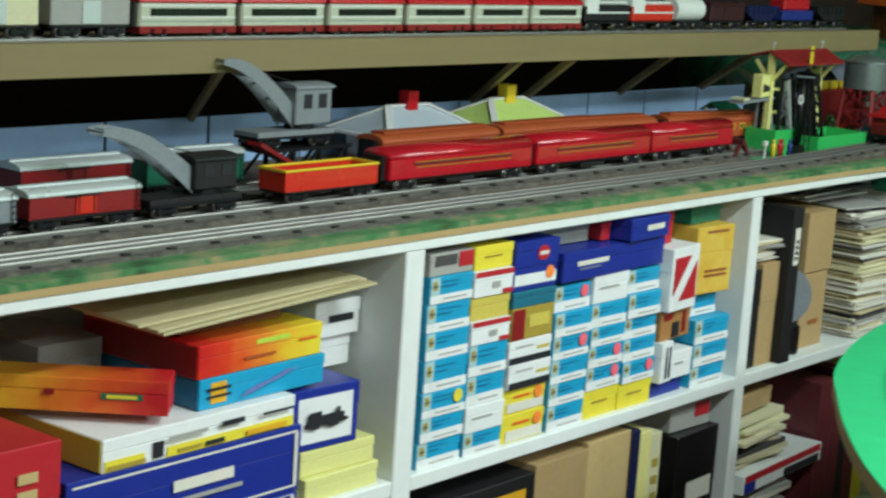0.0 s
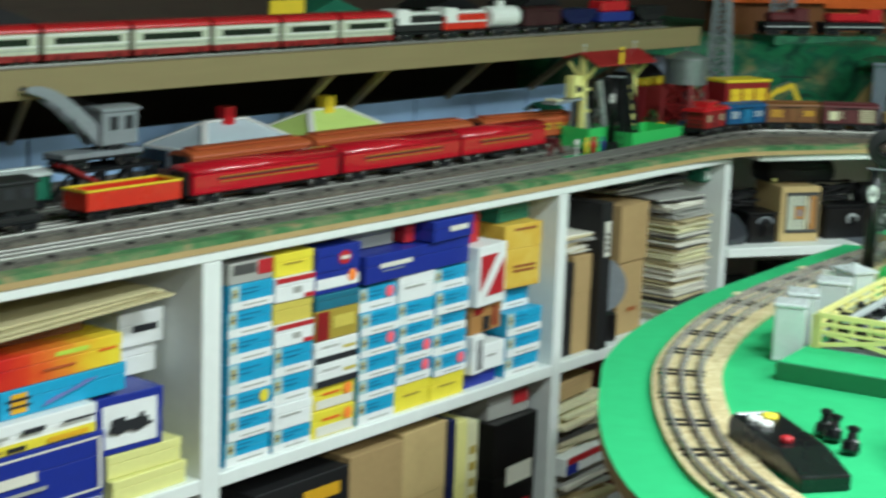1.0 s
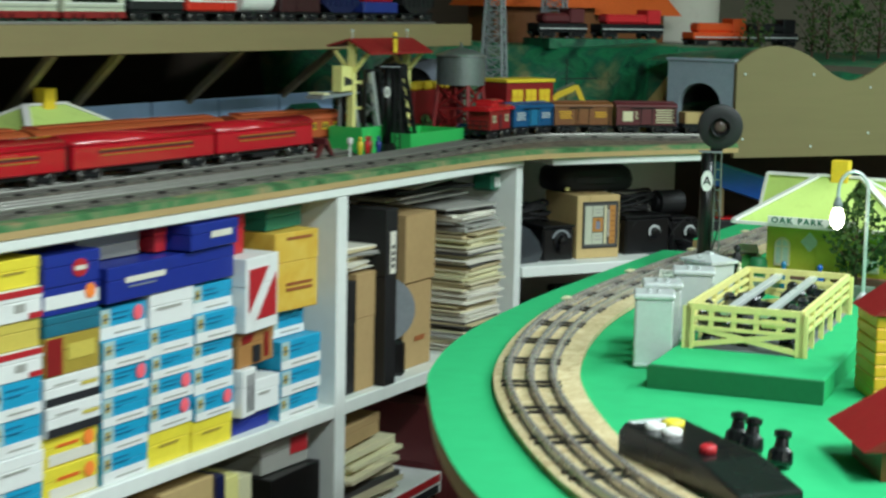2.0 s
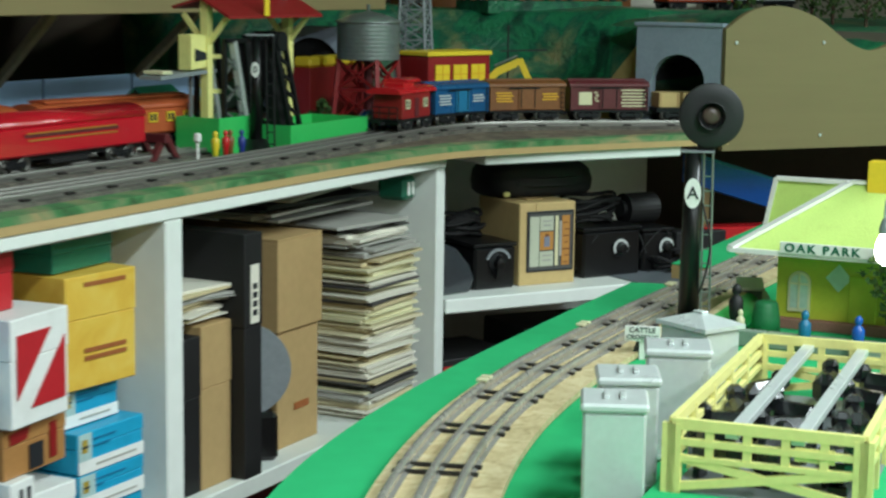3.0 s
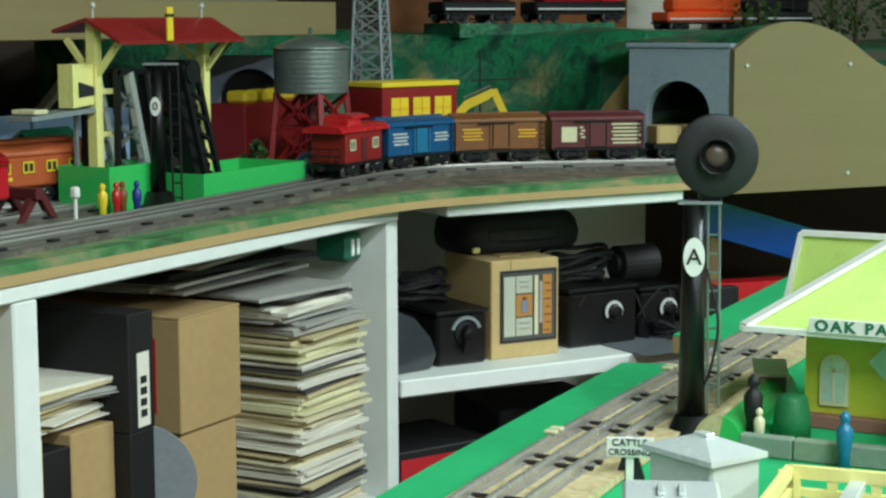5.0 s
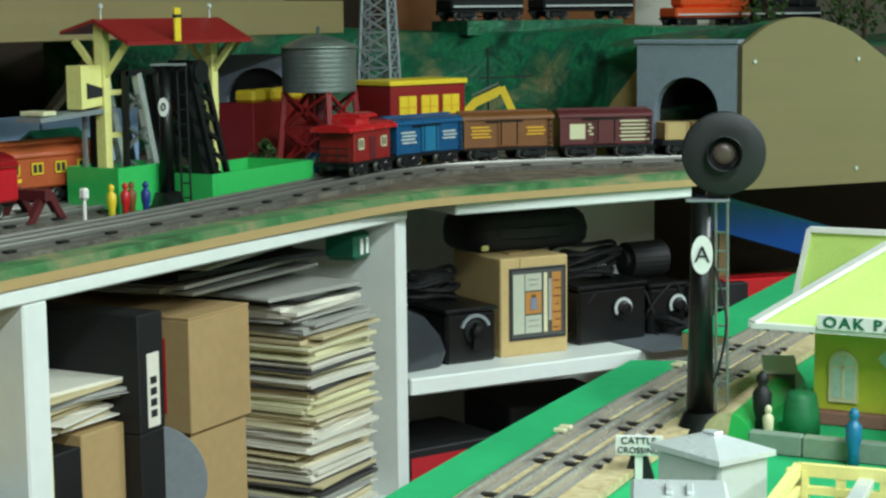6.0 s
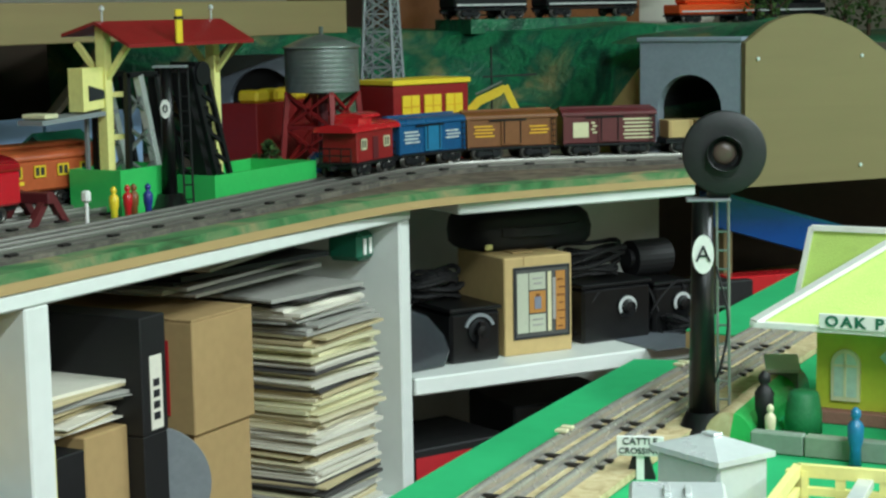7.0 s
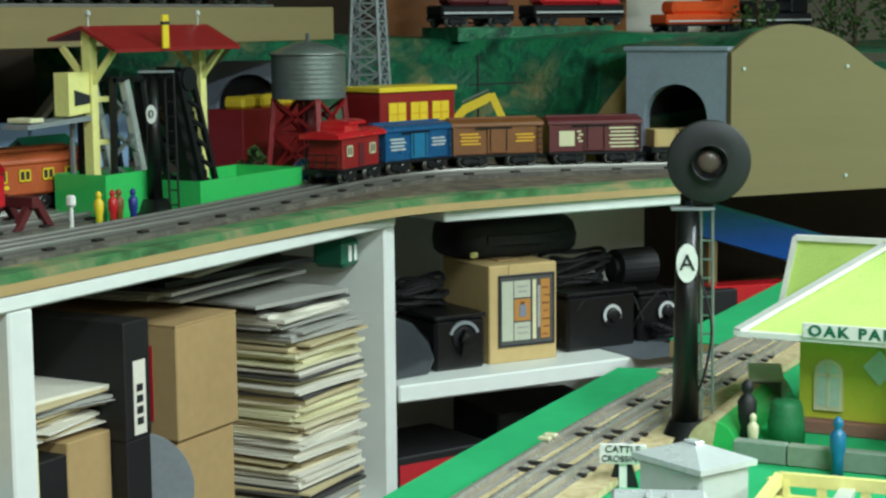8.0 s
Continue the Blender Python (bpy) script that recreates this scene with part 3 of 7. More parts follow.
# grassy top over the portal, behind the wavy board
dv, nv = Vector((0.79, -0.613, 0)), Vector((0.613, 0.79, 0))
rows = []
for k in range(9):
    row = []
    for i in range(0, 31):
        v = pl[i]
        q = Vector((0.49, -0.262, 0)) + dv * v.x + nv * (0.008 + 0.045 * k)
        row.append((q.x, q.y, 1.046 + (v.y - 1.046) * (1 - 0.07 * k) - 0.003 + 0.005 * noise.noise(Vector((v.x * 20, k * 0.8, 2)))))
    rows.append(row)
terrain("grassy_hilltop", "green grassy hill top over the tunnel", rows, HILL)

# ---------------------------------------------------------------- rolling stock
ZR = ZB + 0.0125                            # rail top
SHARED = {}


def shared(key, make, material):
    if key not in SHARED:
        SHARED[key] = mesh_of(key, make(), material, key in ("wheel", "driver"))
    return SHARED[key]


def wheel_bm(r=0.0085, t=0.0045):
    return lathe(bmesh.new(), [(r + 0.0012, -t / 2), (r + 0.0012, -t / 2 + 0.0012), (r, -t / 2 + 0.0014), (r, t / 2), (r * 0.72, t / 2), (r * 0.66, t / 2 - 0.0012), (r * 0.2, t / 2 - 0.0012), (r * 0.18, t / 2 + 0.001)], 16, Matrix.Rotation(math.pi / 2, 4, "X"))


def bogie(car, x, gauge=0.044, wb=0.014, name="truck"):
    def make():
        bm = bmesh.new()
        for sgn in (-1, 1):
            y = sgn * (gauge / 2 + 0.004)
            box(bm, -wb - 0.007, wb + 0.007, y - 0.0015, y + 0.0015, 0.006, 0.0115, 0.001)
            for xx in (-wb, wb):
                box(bm, xx - 0.005, xx + 0.005, y - 0.0022, y + 0.0022, 0.0045, 0.013, 0.001)
            for xx in (-0.004, 0, 0.004):
                rod(bm, (xx, y, 0.003), (xx, y, 0.009), 0.0013, seg=6)
        box(bm, -0.005, 0.005, -gauge / 2, gauge / 2, 0.007, 0.0135)
        return bm
    t = part(name, shared("truck", make, IRON), None, car)
    t.matrix_basis = Matrix.Translation((x, 0, 0))
    for xx in (-wb, wb):
        for sgn in (-1, 1):
            w_ = new("wheel", shared("wheel", wheel_bm, WHEEL))
            w_.parent = t
            w_.matrix_basis = Matrix.Translation((xx, sgn * gauge / 2, 0.0085)) @ Matrix.Rotation(0 if sgn < 0 else math.pi, 4, "Z")
    return t


def arch_roof(bm, L, W, z0, rise, over=0.002, n=10, base=0.002):
    pts = [(-W / 2 - over, z0)] + [(-(W / 2 + over) * math.cos(math.pi * i / n), z0 + base + rise * math.sin(math.pi * i / n)) for i in range(n + 1)] + [(W / 2 + over, z0)]
    return prism(bm, pts, -L / 2 - over, L / 2 + over, YZ)


def underframe(car, L, W):
    bm = B(-L / 2, L / 2, -W / 2, W / 2, 0.0135, 0.0175, 0.001)
    for sx in (-1, 1):
        box(bm, sx * (L / 2 + 0.006) - 0.007, sx * (L / 2 + 0.006) + 0.007, -0.003, 0.003, 0.009, 0.014, 0.001)
        rod(bm, (sx * (L / 2 - 0.004), -W / 2, 0.016), (sx * (L / 2 - 0.004), W / 2, 0.016), 0.002, seg=6)
    part("underframe", bm, IRON, car)
    for sx in (-1, 1):
        bogie(car, sx * (L / 2 - 0.03))


def panel(name, car, x0, x1, z0, z1, W, mat, label="", t=0.0012, sides_=(-1, 1)):
    for s in sides_:
        y = s * W / 2
        part(name, B(x0, x1, min(y, y + s * t), max(y, y + s * t), z0, z1), mat, car, label)


def bars(name, car, x0, x1, z, W, mat, n=3, h=0.0022, gap=0.0045):
    for s in (-1, 1):
        bm = bmesh.new()
        y = s * W / 2
        for i in range(n):
            box(bm, x0 + 0.002 * (i % 2), x1 - 0.003 * ((i + 1) % 2), min(y, y + s * 0.0011), max(y, y + s * 0.0011), z - i * gap, z - i * gap + h)
        part(name, bm, mat, car)


def boxcar(at, body, roof, door, mark, name, label, group="cars of the goods train", L=0.132, W=0.05, H=0.056):
    c = thing(name, label, "train car", (0, 0, 0), 0, group)
    c.matrix_basis = at
    underframe(c, L, W)
    bm = B(-L / 2, L / 2, -W / 2, W / 2, 0.0175, H, 0.0012)
    for sx in (-1, 1):
        for s in (-1, 1):
            box(bm, sx * (L / 2 - 0.002) - 0.002, sx * (L / 2 - 0.002) + 0.002, s * (W / 2 + 0.0007) - 0.001, s * (W / 2 + 0.0007) + 0.001, 0.0175, H)
    part("body", bm, body, c)
    part("roof", arch_roof(bmesh.new(), L, W, H, 0.008), roof, c)
    part("running_board", B(-L / 2, L / 2, -0.004, 0.004, H + 0.0095, H + 0.012), roof, c)
    panel("door", c, -0.016, 0.016, 0.02, H - 0.003, W + 0.0006, door, "sliding door", 0.0018)
    for s in (-1, 1):
        y = s * (W / 2 + 0.0026)
        bm = rod(bmesh.new(), (-0.034, y, H - 0.002), (0.02, y, H - 0.002), 0.0012, seg=6)
        for xx in (-0.012, 0.012):
            rod(bm, (xx, y, 0.022), (xx, y, H - 0.002), 0.0008, seg=6)
        part("door_rail", bm, IRON, c)
    if name == "stock_car":
        bars("stripe", c, 0.02, L / 2 - 0.003, 0.049, W, mark, 6, 0.0022, 0.0052)
        panel("emblem", c, -0.052, -0.03, 0.026, 0.047, W, mark, "white emblem", 0.0011)
        bars("lettering", c, -0.026, -0.018, 0.045, W, mark, 4)
    elif mark is not None:
        bars("lettering", c, -0.056, -0.026, 0.045, W, mark, 4)
        bars("marking", c, 0.026, 0.055, 0.043, W, mark, 3)
    for s in (-1, 1):
        bm = bmesh.new()
        for e in (0.008, 0.001):
            rod(bm, (s * (L / 2 - e), -s * (W / 2 + 0.002), 0.02), (s * (L / 2 - e), -s * (W / 2 + 0.002), 0.056), 0.0005, seg=5)
        for k in range(5):
            z = 0.022 + k * 0.008
            rod(bm, (s * (L / 2 - 0.008), -s * (W / 2 + 0.002), z), (s * (L / 2 - 0.001), -s * (W / 2 + 0.002), z), 0.0007, seg=5)
        part("ladder", bm, IRON, c)
    return c


def window_frames(c, xs, z0, z1, w, W, mat, glass):
    for x, s in [(x, s) for x in xs for s in (-1, 1)]:
        bm = bmesh.new()
        y = s * (W / 2 + 0.0006)
        for a, b, p, q in ((x - w / 2, x + w / 2, z1 - 0.002, z1), (x - w / 2, x + w / 2, z0, z0 + 0.002), (x - w / 2, x - w / 2 + 0.0016, z0, z1), (x + w / 2 - 0.0016, x + w / 2, z0, z1), (x - 0.0007, x + 0.0007, z0, z1)):
            box(bm, a, b, y - 0.0012, y + 0.0012, p, q)
        f = part("window", bm, mat, c)
        g = bmesh.new()
        y = s * (W / 2 + 0.0003)
        box(g, x - w / 2, x + w / 2, y - 0.0006, y + 0.0006, z0, z1)
        part("pane", g, glass, f)


def caboose(at):
    c = thing("caboose", "red tinplate caboose with cream window frames and a cupola", "train car", (0, 0, 0), 0, "cars of the goods train")
    c.matrix_basis = at
    L, W, H = 0.128, 0.05, 0.056
    underframe(c, L, W)
    part("body", B(-L / 2 + 0.014, L / 2 - 0.014, -W / 2, W / 2, 0.0175, H, 0.0012), DKRED, c)
    part("roof", arch_roof(bmesh.new(), L, W, H, 0.008, 0.003), RED, c)
    part("cupola", arch_roof(B(-0.03, 0.006, -0.018, 0.018, H + 0.006, H + 0.016, 0.001), 0.044, 0.036, H + 0.016, 0.004), RED, c).matrix_basis = Matrix.Translation((0.0, 0, 0))
    window_frames(c, (-0.034, 0.03), 0.033, 0.047, 0.015, W, CREAM, INK)
    panel("door", c, -0.008, 0.006, 0.02, 0.048, W, MAROON)
    for sx in (-1, 1):
        bm = bmesh.new()
        for y in (-0.022, -0.008, 0.008, 0.022):
            rod(bm, (sx * (L / 2 - 0.002), y, 0.017), (sx * (L / 2 - 0.002), y, 0.036), 0.0009, seg=6)
        rod(bm, (sx * (L / 2 - 0.002), -0.022, 0.036), (sx * (L / 2 - 0.002), 0.022, 0.036), 0.0009, seg=6)
        rod(bm, (sx * (L / 2 - 0.002), -0.022, 0.027), (sx * (L / 2 - 0.002), 0.022, 0.027), 0.0009, seg=6)
        part("railing", bm, IRON, c)
        part("platform_step", B(sx * (L / 2 - 0.006) - 0.006, sx * (L / 2 - 0.006) + 0.006, -W / 2, W / 2, 0.012, 0.0172), IRON, c)
    return c


def crate_car(at):
    c = thing("flat_car", "black flat car loaded with pale wooden crates", "train car", (0, 0, 0), 0, "cars of the goods train")
    c.matrix_basis = at
    L, W = 0.132, 0.05
    underframe(c, L, W)
    part("deck", B(-L / 2, L / 2, -W / 2, W / 2, 0.0175, 0.021, 0.001), IRON, c)
    for x in (-0.042, 0.0, 0.042):
        cr = part("crate", B(x - 0.0185, x + 0.0185, -0.02, 0.02, 0.0212, 0.046, 0.001), KRAFT, c, "pale wooden crate")
        for s in (-1, 1):
            for xx in (x - 0.016, x + 0.016):
                part("batten", B(xx - 0.002, xx + 0.002, s * 0.0205 - 0.0008, s * 0.0205 + 0.0008, 0.022, 0.0455), CARD, cr)
    return c


def milk_car(at):
    c = thing("merchandise_car", "green panelled car with four white cans on its cream top", "train car", (0, 0, 0), 0, "cars of the goods train")
    c.matrix_basis = at
    L, W = 0.132, 0.05
    underframe(c, L, W)
    part("body", B(-L / 2, L / 2, -W / 2, W / 2, 0.0175, 0.042, 0.0012), CREAM, c)
    part("top", B(-L / 2 - 0.003, L / 2 + 0.003, -W / 2 - 0.003, W / 2 + 0.003, 0.0422, 0.046, 0.001), PALEY, c)
    part("sill", B(-L / 2 - 0.001, L / 2 + 0.001, -W / 2 - 0.0015, W / 2 + 0.0015, 0.0176, 0.0205), YELLOW, c)
    for x in (-0.044, -0.016, 0.02, 0.046):
        panel("side_panel", c, x - 0.012, x + 0.012, 0.0225, 0.0395, W, DKGREEN, "dark green panel")
    panel("side_panel", c, -0.002, 0.006, 0.0225, 0.0395, W, YELLOW)
    for x in (-0.042, -0.014, 0.014, 0.042):
        can = part("can", lathe(bmesh.new(), [(0.0085, 0), (0.0085, 0.009), (0.006, 0.0115), (0.006, 0.013), (0.0075, 0.0135), (0.0075, 0.0155)], 14), WHITEPL, c, "white can", True)
        can.matrix_basis = Matrix.Translation((x, 0, 0.0462))
    return c


def gondola(at):
    c = thing("gondola", "yellow gondola with orange panels and a pale cover", "train car", (0, 0, 0), 0, "cars of the goods train")
    c.matrix_basis = at
    L, W = 0.132, 0.05
    underframe(c, L, W)
    part("body", B(-L / 2, L / 2, -W / 2, W / 2, 0.0175, 0.042, 0.0012), BXGOLD, c)
    part("cover", B(-L / 2 + 0.003, L / 2 - 0.003, -W / 2 + 0.003, W / 2 - 0.003, 0.0422, 0.045, 0.001), CREAM, c)
    for x in (-0.044, -0.016, 0.02, 0.046):
        panel("side_panel", c, x - 0.011, x + 0.011, 0.0225, 0.038, W, BXBROWN, "brown-orange panel")
    panel("side_panel", c, -0.004, 0.008, 0.0215, 0.039, W, YELLOW)
    part("sill", B(-L / 2 - 0.001, L / 2 + 0.001, -W / 2 - 0.0015, W / 2 + 0.0015, 0.0176, 0.0205), YELLOW, c)
    return c


def load_car(at):
    c = thing("flat_car", "black flat car with a red tractor and a blue box", "train car", (0, 0, 0), 0, "cars of the goods train")
    c.matrix_basis = at
    L, W = 0.132, 0.05
    underframe(c, L, W)
    part("deck", B(-L / 2, L / 2, -W / 2, W / 2, 0.0175, 0.021, 0.001), IRON, c)
    part("box", arch_roof(B(-0.062, 0.0, -0.022, 0.022, 0.0212, 0.05, 0.001), 0.06, 0.046, 0.05, 0.005), BLUE, c, "blue box")
    bm = B(0.008, 0.034, -0.014, 0.014, 0.026, 0.046, 0.004)
    box(bm, 0.034, 0.06, -0.011, 0.011, 0.024, 0.036, 0.004)
    part("tractor", bm, RED, c, "red tractor")
    for x in (0.016, 0.05):
        for s in (-1, 1):
            part("tractor_wheel", rod(bmesh.new(), (x, s * 0.012, 0.03), (x, s * 0.017, 0.03), 0.0085, seg=14), BLACKM, c)
    return c


def locomotive(at):
    c = thing("steam_locomotive", "black tinplate steam locomotive", "locomotive", (0, 0, 0), 0)
    c.matrix_basis = at
    bm = bmesh.new()
    rod(bm, (-0.02, 0, 0.043), (0.082, 0, 0.043), 0.019, seg=20)
    rod(bm, (0.082, 0, 0.043), (0.09, 0, 0.043), 0.017, 0.012, seg=20)
    for x in (0.0, 0.03, 0.06):
        rod(bm, (x, 0, 0.043), (x + 0.002, 0, 0.043), 0.0198, seg=20)
    part("boiler", bm, BLACK, c, "black boiler with bands", False)
    bm = lathe(bmesh.new(), [(0.006, 0), (0.0055, 0.008), (0.008, 0.013), (0.006, 0.0131)], 14)
    o = part("smokestack", bm, BLACK, c, smooth=True)
    o.matrix_basis = Matrix.Translation((0.07, 0, 0.059))
    for x, r_ in ((0.04, 0.008), (0.012, 0.009)):
        o = part("dome", lathe(bmesh.new(), [(r_, 0), (r_, 0.005), (r_ * 0.8, 0.009), (r_ * 0.3, 0.0105)], 14), BLACK, c, smooth=True)
        o.matrix_basis = Matrix.Translation((x, 0, 0.0595))
    bm = B(-0.075, -0.02, -0.025, -0.0225, 0.02, 0.062)
    box(bm, -0.075, -0.02, 0.0225, 0.025, 0.02, 0.062)
    box(bm, -0.022, -0.0195, -0.025, 0.025, 0.02, 0.062)
    arch_roof(bm, 0.062, 0.05, 0.062, 0.009)
    o = part("cab", bm, BLACK, c)
    bm = bmesh.new()
    for s in (-1, 1):
        for x in (-0.062, -0.04):
            box(bm, x - 0.008, x + 0.008, s * 0.0254 - 0.0006, s * 0.0254 + 0.0006, 0.042, 0.055)
    part("cab_window", bm, INK, o)
    bm = B(-0.075, 0.085, -0.024, 0.024, 0.0215, 0.0245, 0.001)
    box(bm, -0.07, 0.08, -0.014, 0.014, 0.01, 0.0215)
    for s in (-1, 1):
        rod(bm, (0.045, s * 0.021, 0.016), (0.068, s * 0.021, 0.016), 0.007, seg=12)
        box(bm, -0.04, 0.05, s * 0.0265 - 0.001, s * 0.0265 + 0.001, 0.012, 0.0155)
    part("frame", bm, BLACKM, c)
    for x in (-0.042, -0.012, 0.018):
        for s in (-1, 1):
            w_ = new("driver_wheel", shared("driver", lambda: wheel_bm(0.0145, 0.005), IRON))
            w_.parent = c
            w_.matrix_basis = Matrix.Translation((x, s * 0.022, 0.0145)) @ Matrix.Rotation(0 if s < 0 else math.pi, 4, "Z")
    bogie(c, 0.07, wb=0.011)
    pts = [(0.09, -0.024), (0.108, 0.0), (0.09, 0.024)]
    part("pilot", prism(bmesh.new(), pts, 0.003, 0.014), BLACKM, c)
    bm = rod(bmesh.new(), (0.089, 0, 0.062), (0.096, 0, 0.062), 0.005, seg=12)
    part("headlamp", bm, GALV, c)
    bm = bmesh.new()
    for s in (-1, 1):
        rod(bm, (-0.02, s * 0.0215, 0.053), (0.085, s * 0.0205, 0.053), 0.0009, seg=6)
    part("handrail", bm, GALV, c)
    return c


def tender(at):
    c = thing("tender", "black tender with pale lettering bars and coal", "tender", (0, 0, 0), 0)
    c.matrix_basis = at
    L, W = 0.125, 0.05
    underframe(c, L, W)
    part("tank", B(-L / 2, L / 2, -W / 2, W / 2, 0.0175, 0.05, 0.002), BLACK, c)
    part("bunker", prism(bmesh.new(), [(-0.02, 0.05), (0.06, 0.05), (0.06, 0.062), (0.0, 0.06)], -0.019, 0.019, XZ), BLACK, c)
    bm = bmesh.new()
    rnd = random.Random(4)
    for _ in range(60):
        x, y = rnd.uniform(0.0, 0.058), rnd.uniform(-0.016, 0.016)
        bmesh.ops.create_icosphere(bm, subdivisions=1, radius=rnd.uniform(0.002, 0.004), matrix=Matrix.Translation((x, y, 0.0615)))
    tagged(part("coal", bm, BLACKM, c), kind="stuff")
    bars("lettering", c, -0.04, 0.04, 0.036, W, GREY, 1, 0.004)
    bars("trim_line", c, -0.058, 0.058, 0.045, W, IRON, 2, 0.001, 0.02)
    return c


GOODS = Rail(FRONT)
# length along the line at which the tail of the caboose stands
s_tail = min((abs(GOODS.at(k / 500).x - 0.0), k / 500) for k in range(1300, 1900))[1]
pos = s_tail + 0.07 + 0.143 + 9 * 0.1455 + 0.155
locomotive(GOODS.place(pos, 0.1, ZR))
pos -= 0.105 + 0.05
tender(GOODS.place(pos, 0.07, ZR))
for make in (milk_car, gondola, load_car):
    pos -= 0.1455
    make(GOODS.place(pos, 0.072, ZR))
for body, roof, door, mark, nm, lb in (
        (CREAM, NAVY, CREAM, ORST, "refrigerator_car", "cream refrigerator car with a navy roof"),
        (CREAM, RED, PALEY, GREY, "refrigerator_car", "cream refrigerator car with a bright red roof"),
        ("crates",) * 6,
        (MAROON, MAROON, MAROON, CREAM, "stock_car", "maroon box car with white stripes and emblem"),
        (BROWN, BROWN, BROWN, BXGOLD, "box_car", "brown box car with yellow lettering bars"),
        (CARBLUE, CARBLUE, TEAL, SILVER, "box_car", "blue tinplate box car with pale lettering bars")):
    pos -= 0.1455
    if body == "crates":
        crate_car(GOODS.place(pos, 0.072, ZR))
    else:
        boxcar(GOODS.place(pos, 0.072, ZR), body, roof, door, mark, nm, lb)
pos -= 0.143
caboose(GOODS.place(pos, 0.072, ZR))


def coach(at, L, body, roof, frame_mat, glass, name, label, group, windows=True):
    c = thing(name, label, "passenger coach", (0, 0, 0), 0, group)
    c.matrix_basis = at
    W, H = 0.058, 0.052
    bm = B(-L / 2, L / 2, -W / 2, W / 2, 0.0175, H, 0.0025)
    part("body", bm, body, c)
    part("roof", arch_roof(bmesh.new(), L, W, H, 0.011 if windows else 0.0135, 0.001 if windows else 0.0, 14), roof, c, smooth=not windows)
    if windows:
        part("clerestory", arch_roof(B(-L / 2 + 0.02, L / 2 - 0.02, -0.014, 0.014, H + 0.008, H + 0.013, 0.001), L - 0.04, 0.028, H + 0.013, 0.002), roof, c)
    part("underframe", B(-L / 2, L / 2, -0.02, 0.02, 0.0115, 0.0172), IRON, c)
    part("battery_box", B(-0.035, 0.035, -0.024, 0.024, 0.005, 0.0114, 0.001), BLACKM, c)
    for sx in (-1, 1):
        bogie(c, sx * (L / 2 - 0.045), wb=0.018)
        part("vestibule", B(sx * (L / 2 + 0.004) - 0.004, sx * (L / 2 + 0.004) + 0.004, -0.018, 0.018, 0.018, H + 0.004), BLACKM, c)
    if windows:
        n = max(3, int(L / 0.036))
        xs = [-L / 2 + 0.03 + i * (L - 0.06) / (n - 1) for i in range(n)]
        window_frames(c, xs, 0.033, 0.046, 0.016, W, frame_mat, glass)
        bars("name_board", c, -0.03, 0.03, 0.026, W, frame_mat, 1, 0.004)
    else:
        bars("gilt_line", c, -L / 2 + 0.06, L / 2 - 0.06, 0.043, W, frame_mat, 2, 0.0018, 0.008)
        # maroon strip between the gilt lines, painting in their dark shadow
        bars("window_strip", c, -L / 2 + 0.055, L / 2 - 0.055, 0.0395, W, glass, 1, 0.0036)
    return c


for x, L in ((-1.345, 0.365), (-0.972, 0.35), (-0.642, 0.29)):
    coach(pose(x, 0.205, ZR), L, COACHR, COACHR, GILT, MAROON, "passenger_coach", "bright red passenger coach with gilt lines", "red coaches", False)
for x, L in ((-1.245, 0.31), (-0.92, 0.31)):
    coach(pose(x, 0.335, ZR), L, RUST, RUST, YELLOW, INK, "passenger_coach", "rust-orange passenger coach with yellow windows", "orange coaches")

r3 = Rail(THIRD)
for x, L in ((-0.435, 0.29), (-0.745, 0.27)):
    s3 = min((abs(r3.at(k / 400).x - x), k / 400) for k in range(800, 1280))[1]
    coach(r3.place(s3, 0.2, ZR), L, RUST, RUST, YELLOW, INK, "passenger_coach", "rust-orange passenger coach with yellow windows", "orange coaches")

# bumper at the end of the second track
bp_ = thing("track_bumper", "brown-red timber track bumper", "track bumper", (-0.452, 0.2, ZB + 0.002))
for y in (-0.02, 0.02):
    bm = beam(bmesh.new(), (-0.03, y, 0.0), (0.0, y, 0.034), 0.008)
    beam(bm, (0.025, y, 0.0), (0.0, y, 0.034), 0.008)
    part("frame", bm, MAROON, bp_)
part("buffer_beam", B(-0.012, -0.002, -0.03, 0.03, 0.024, 0.036, 0.001), MAROON, bp_)

# orange gondola with yellow rim, left of the coaches
g = thing("gondola", "orange-red gondola with a yellow rim", "train car", (-1.655, 0.205, ZR))
underframe(g, 0.2, 0.055)
bm = B(-0.1, 0.1, -0.0275, -0.0255, 0.0175, 0.046)
box(bm, -0.1, 0.1, 0.0255, 0.0275, 0.0175, 0.046)
box(bm, -0.1, -0.098, -0.0255, 0.0255, 0.0175, 0.046)
box(bm, 0.098, 0.1, -0.0255, 0.0255, 0.0175, 0.046)
box(bm, -0.098, 0.098, -0.0255, 0.0255, 0.0175, 0.02)
part("body", bm, REDOR, g)
bm = B(-0.102, 0.102, -0.0295, -0.025, 0.0462, 0.05, 0.001)
box(bm, -0.102, 0.102, 0.025, 0.0295, 0.0462, 0.05, 0.001)
box(bm, -0.102, -0.097, -0.025, 0.025, 0.0462, 0.05)
box(bm, 0.097, 0.102, -0.025, 0.025, 0.0462, 0.05)
part("rim", bm, YELLOW, g)


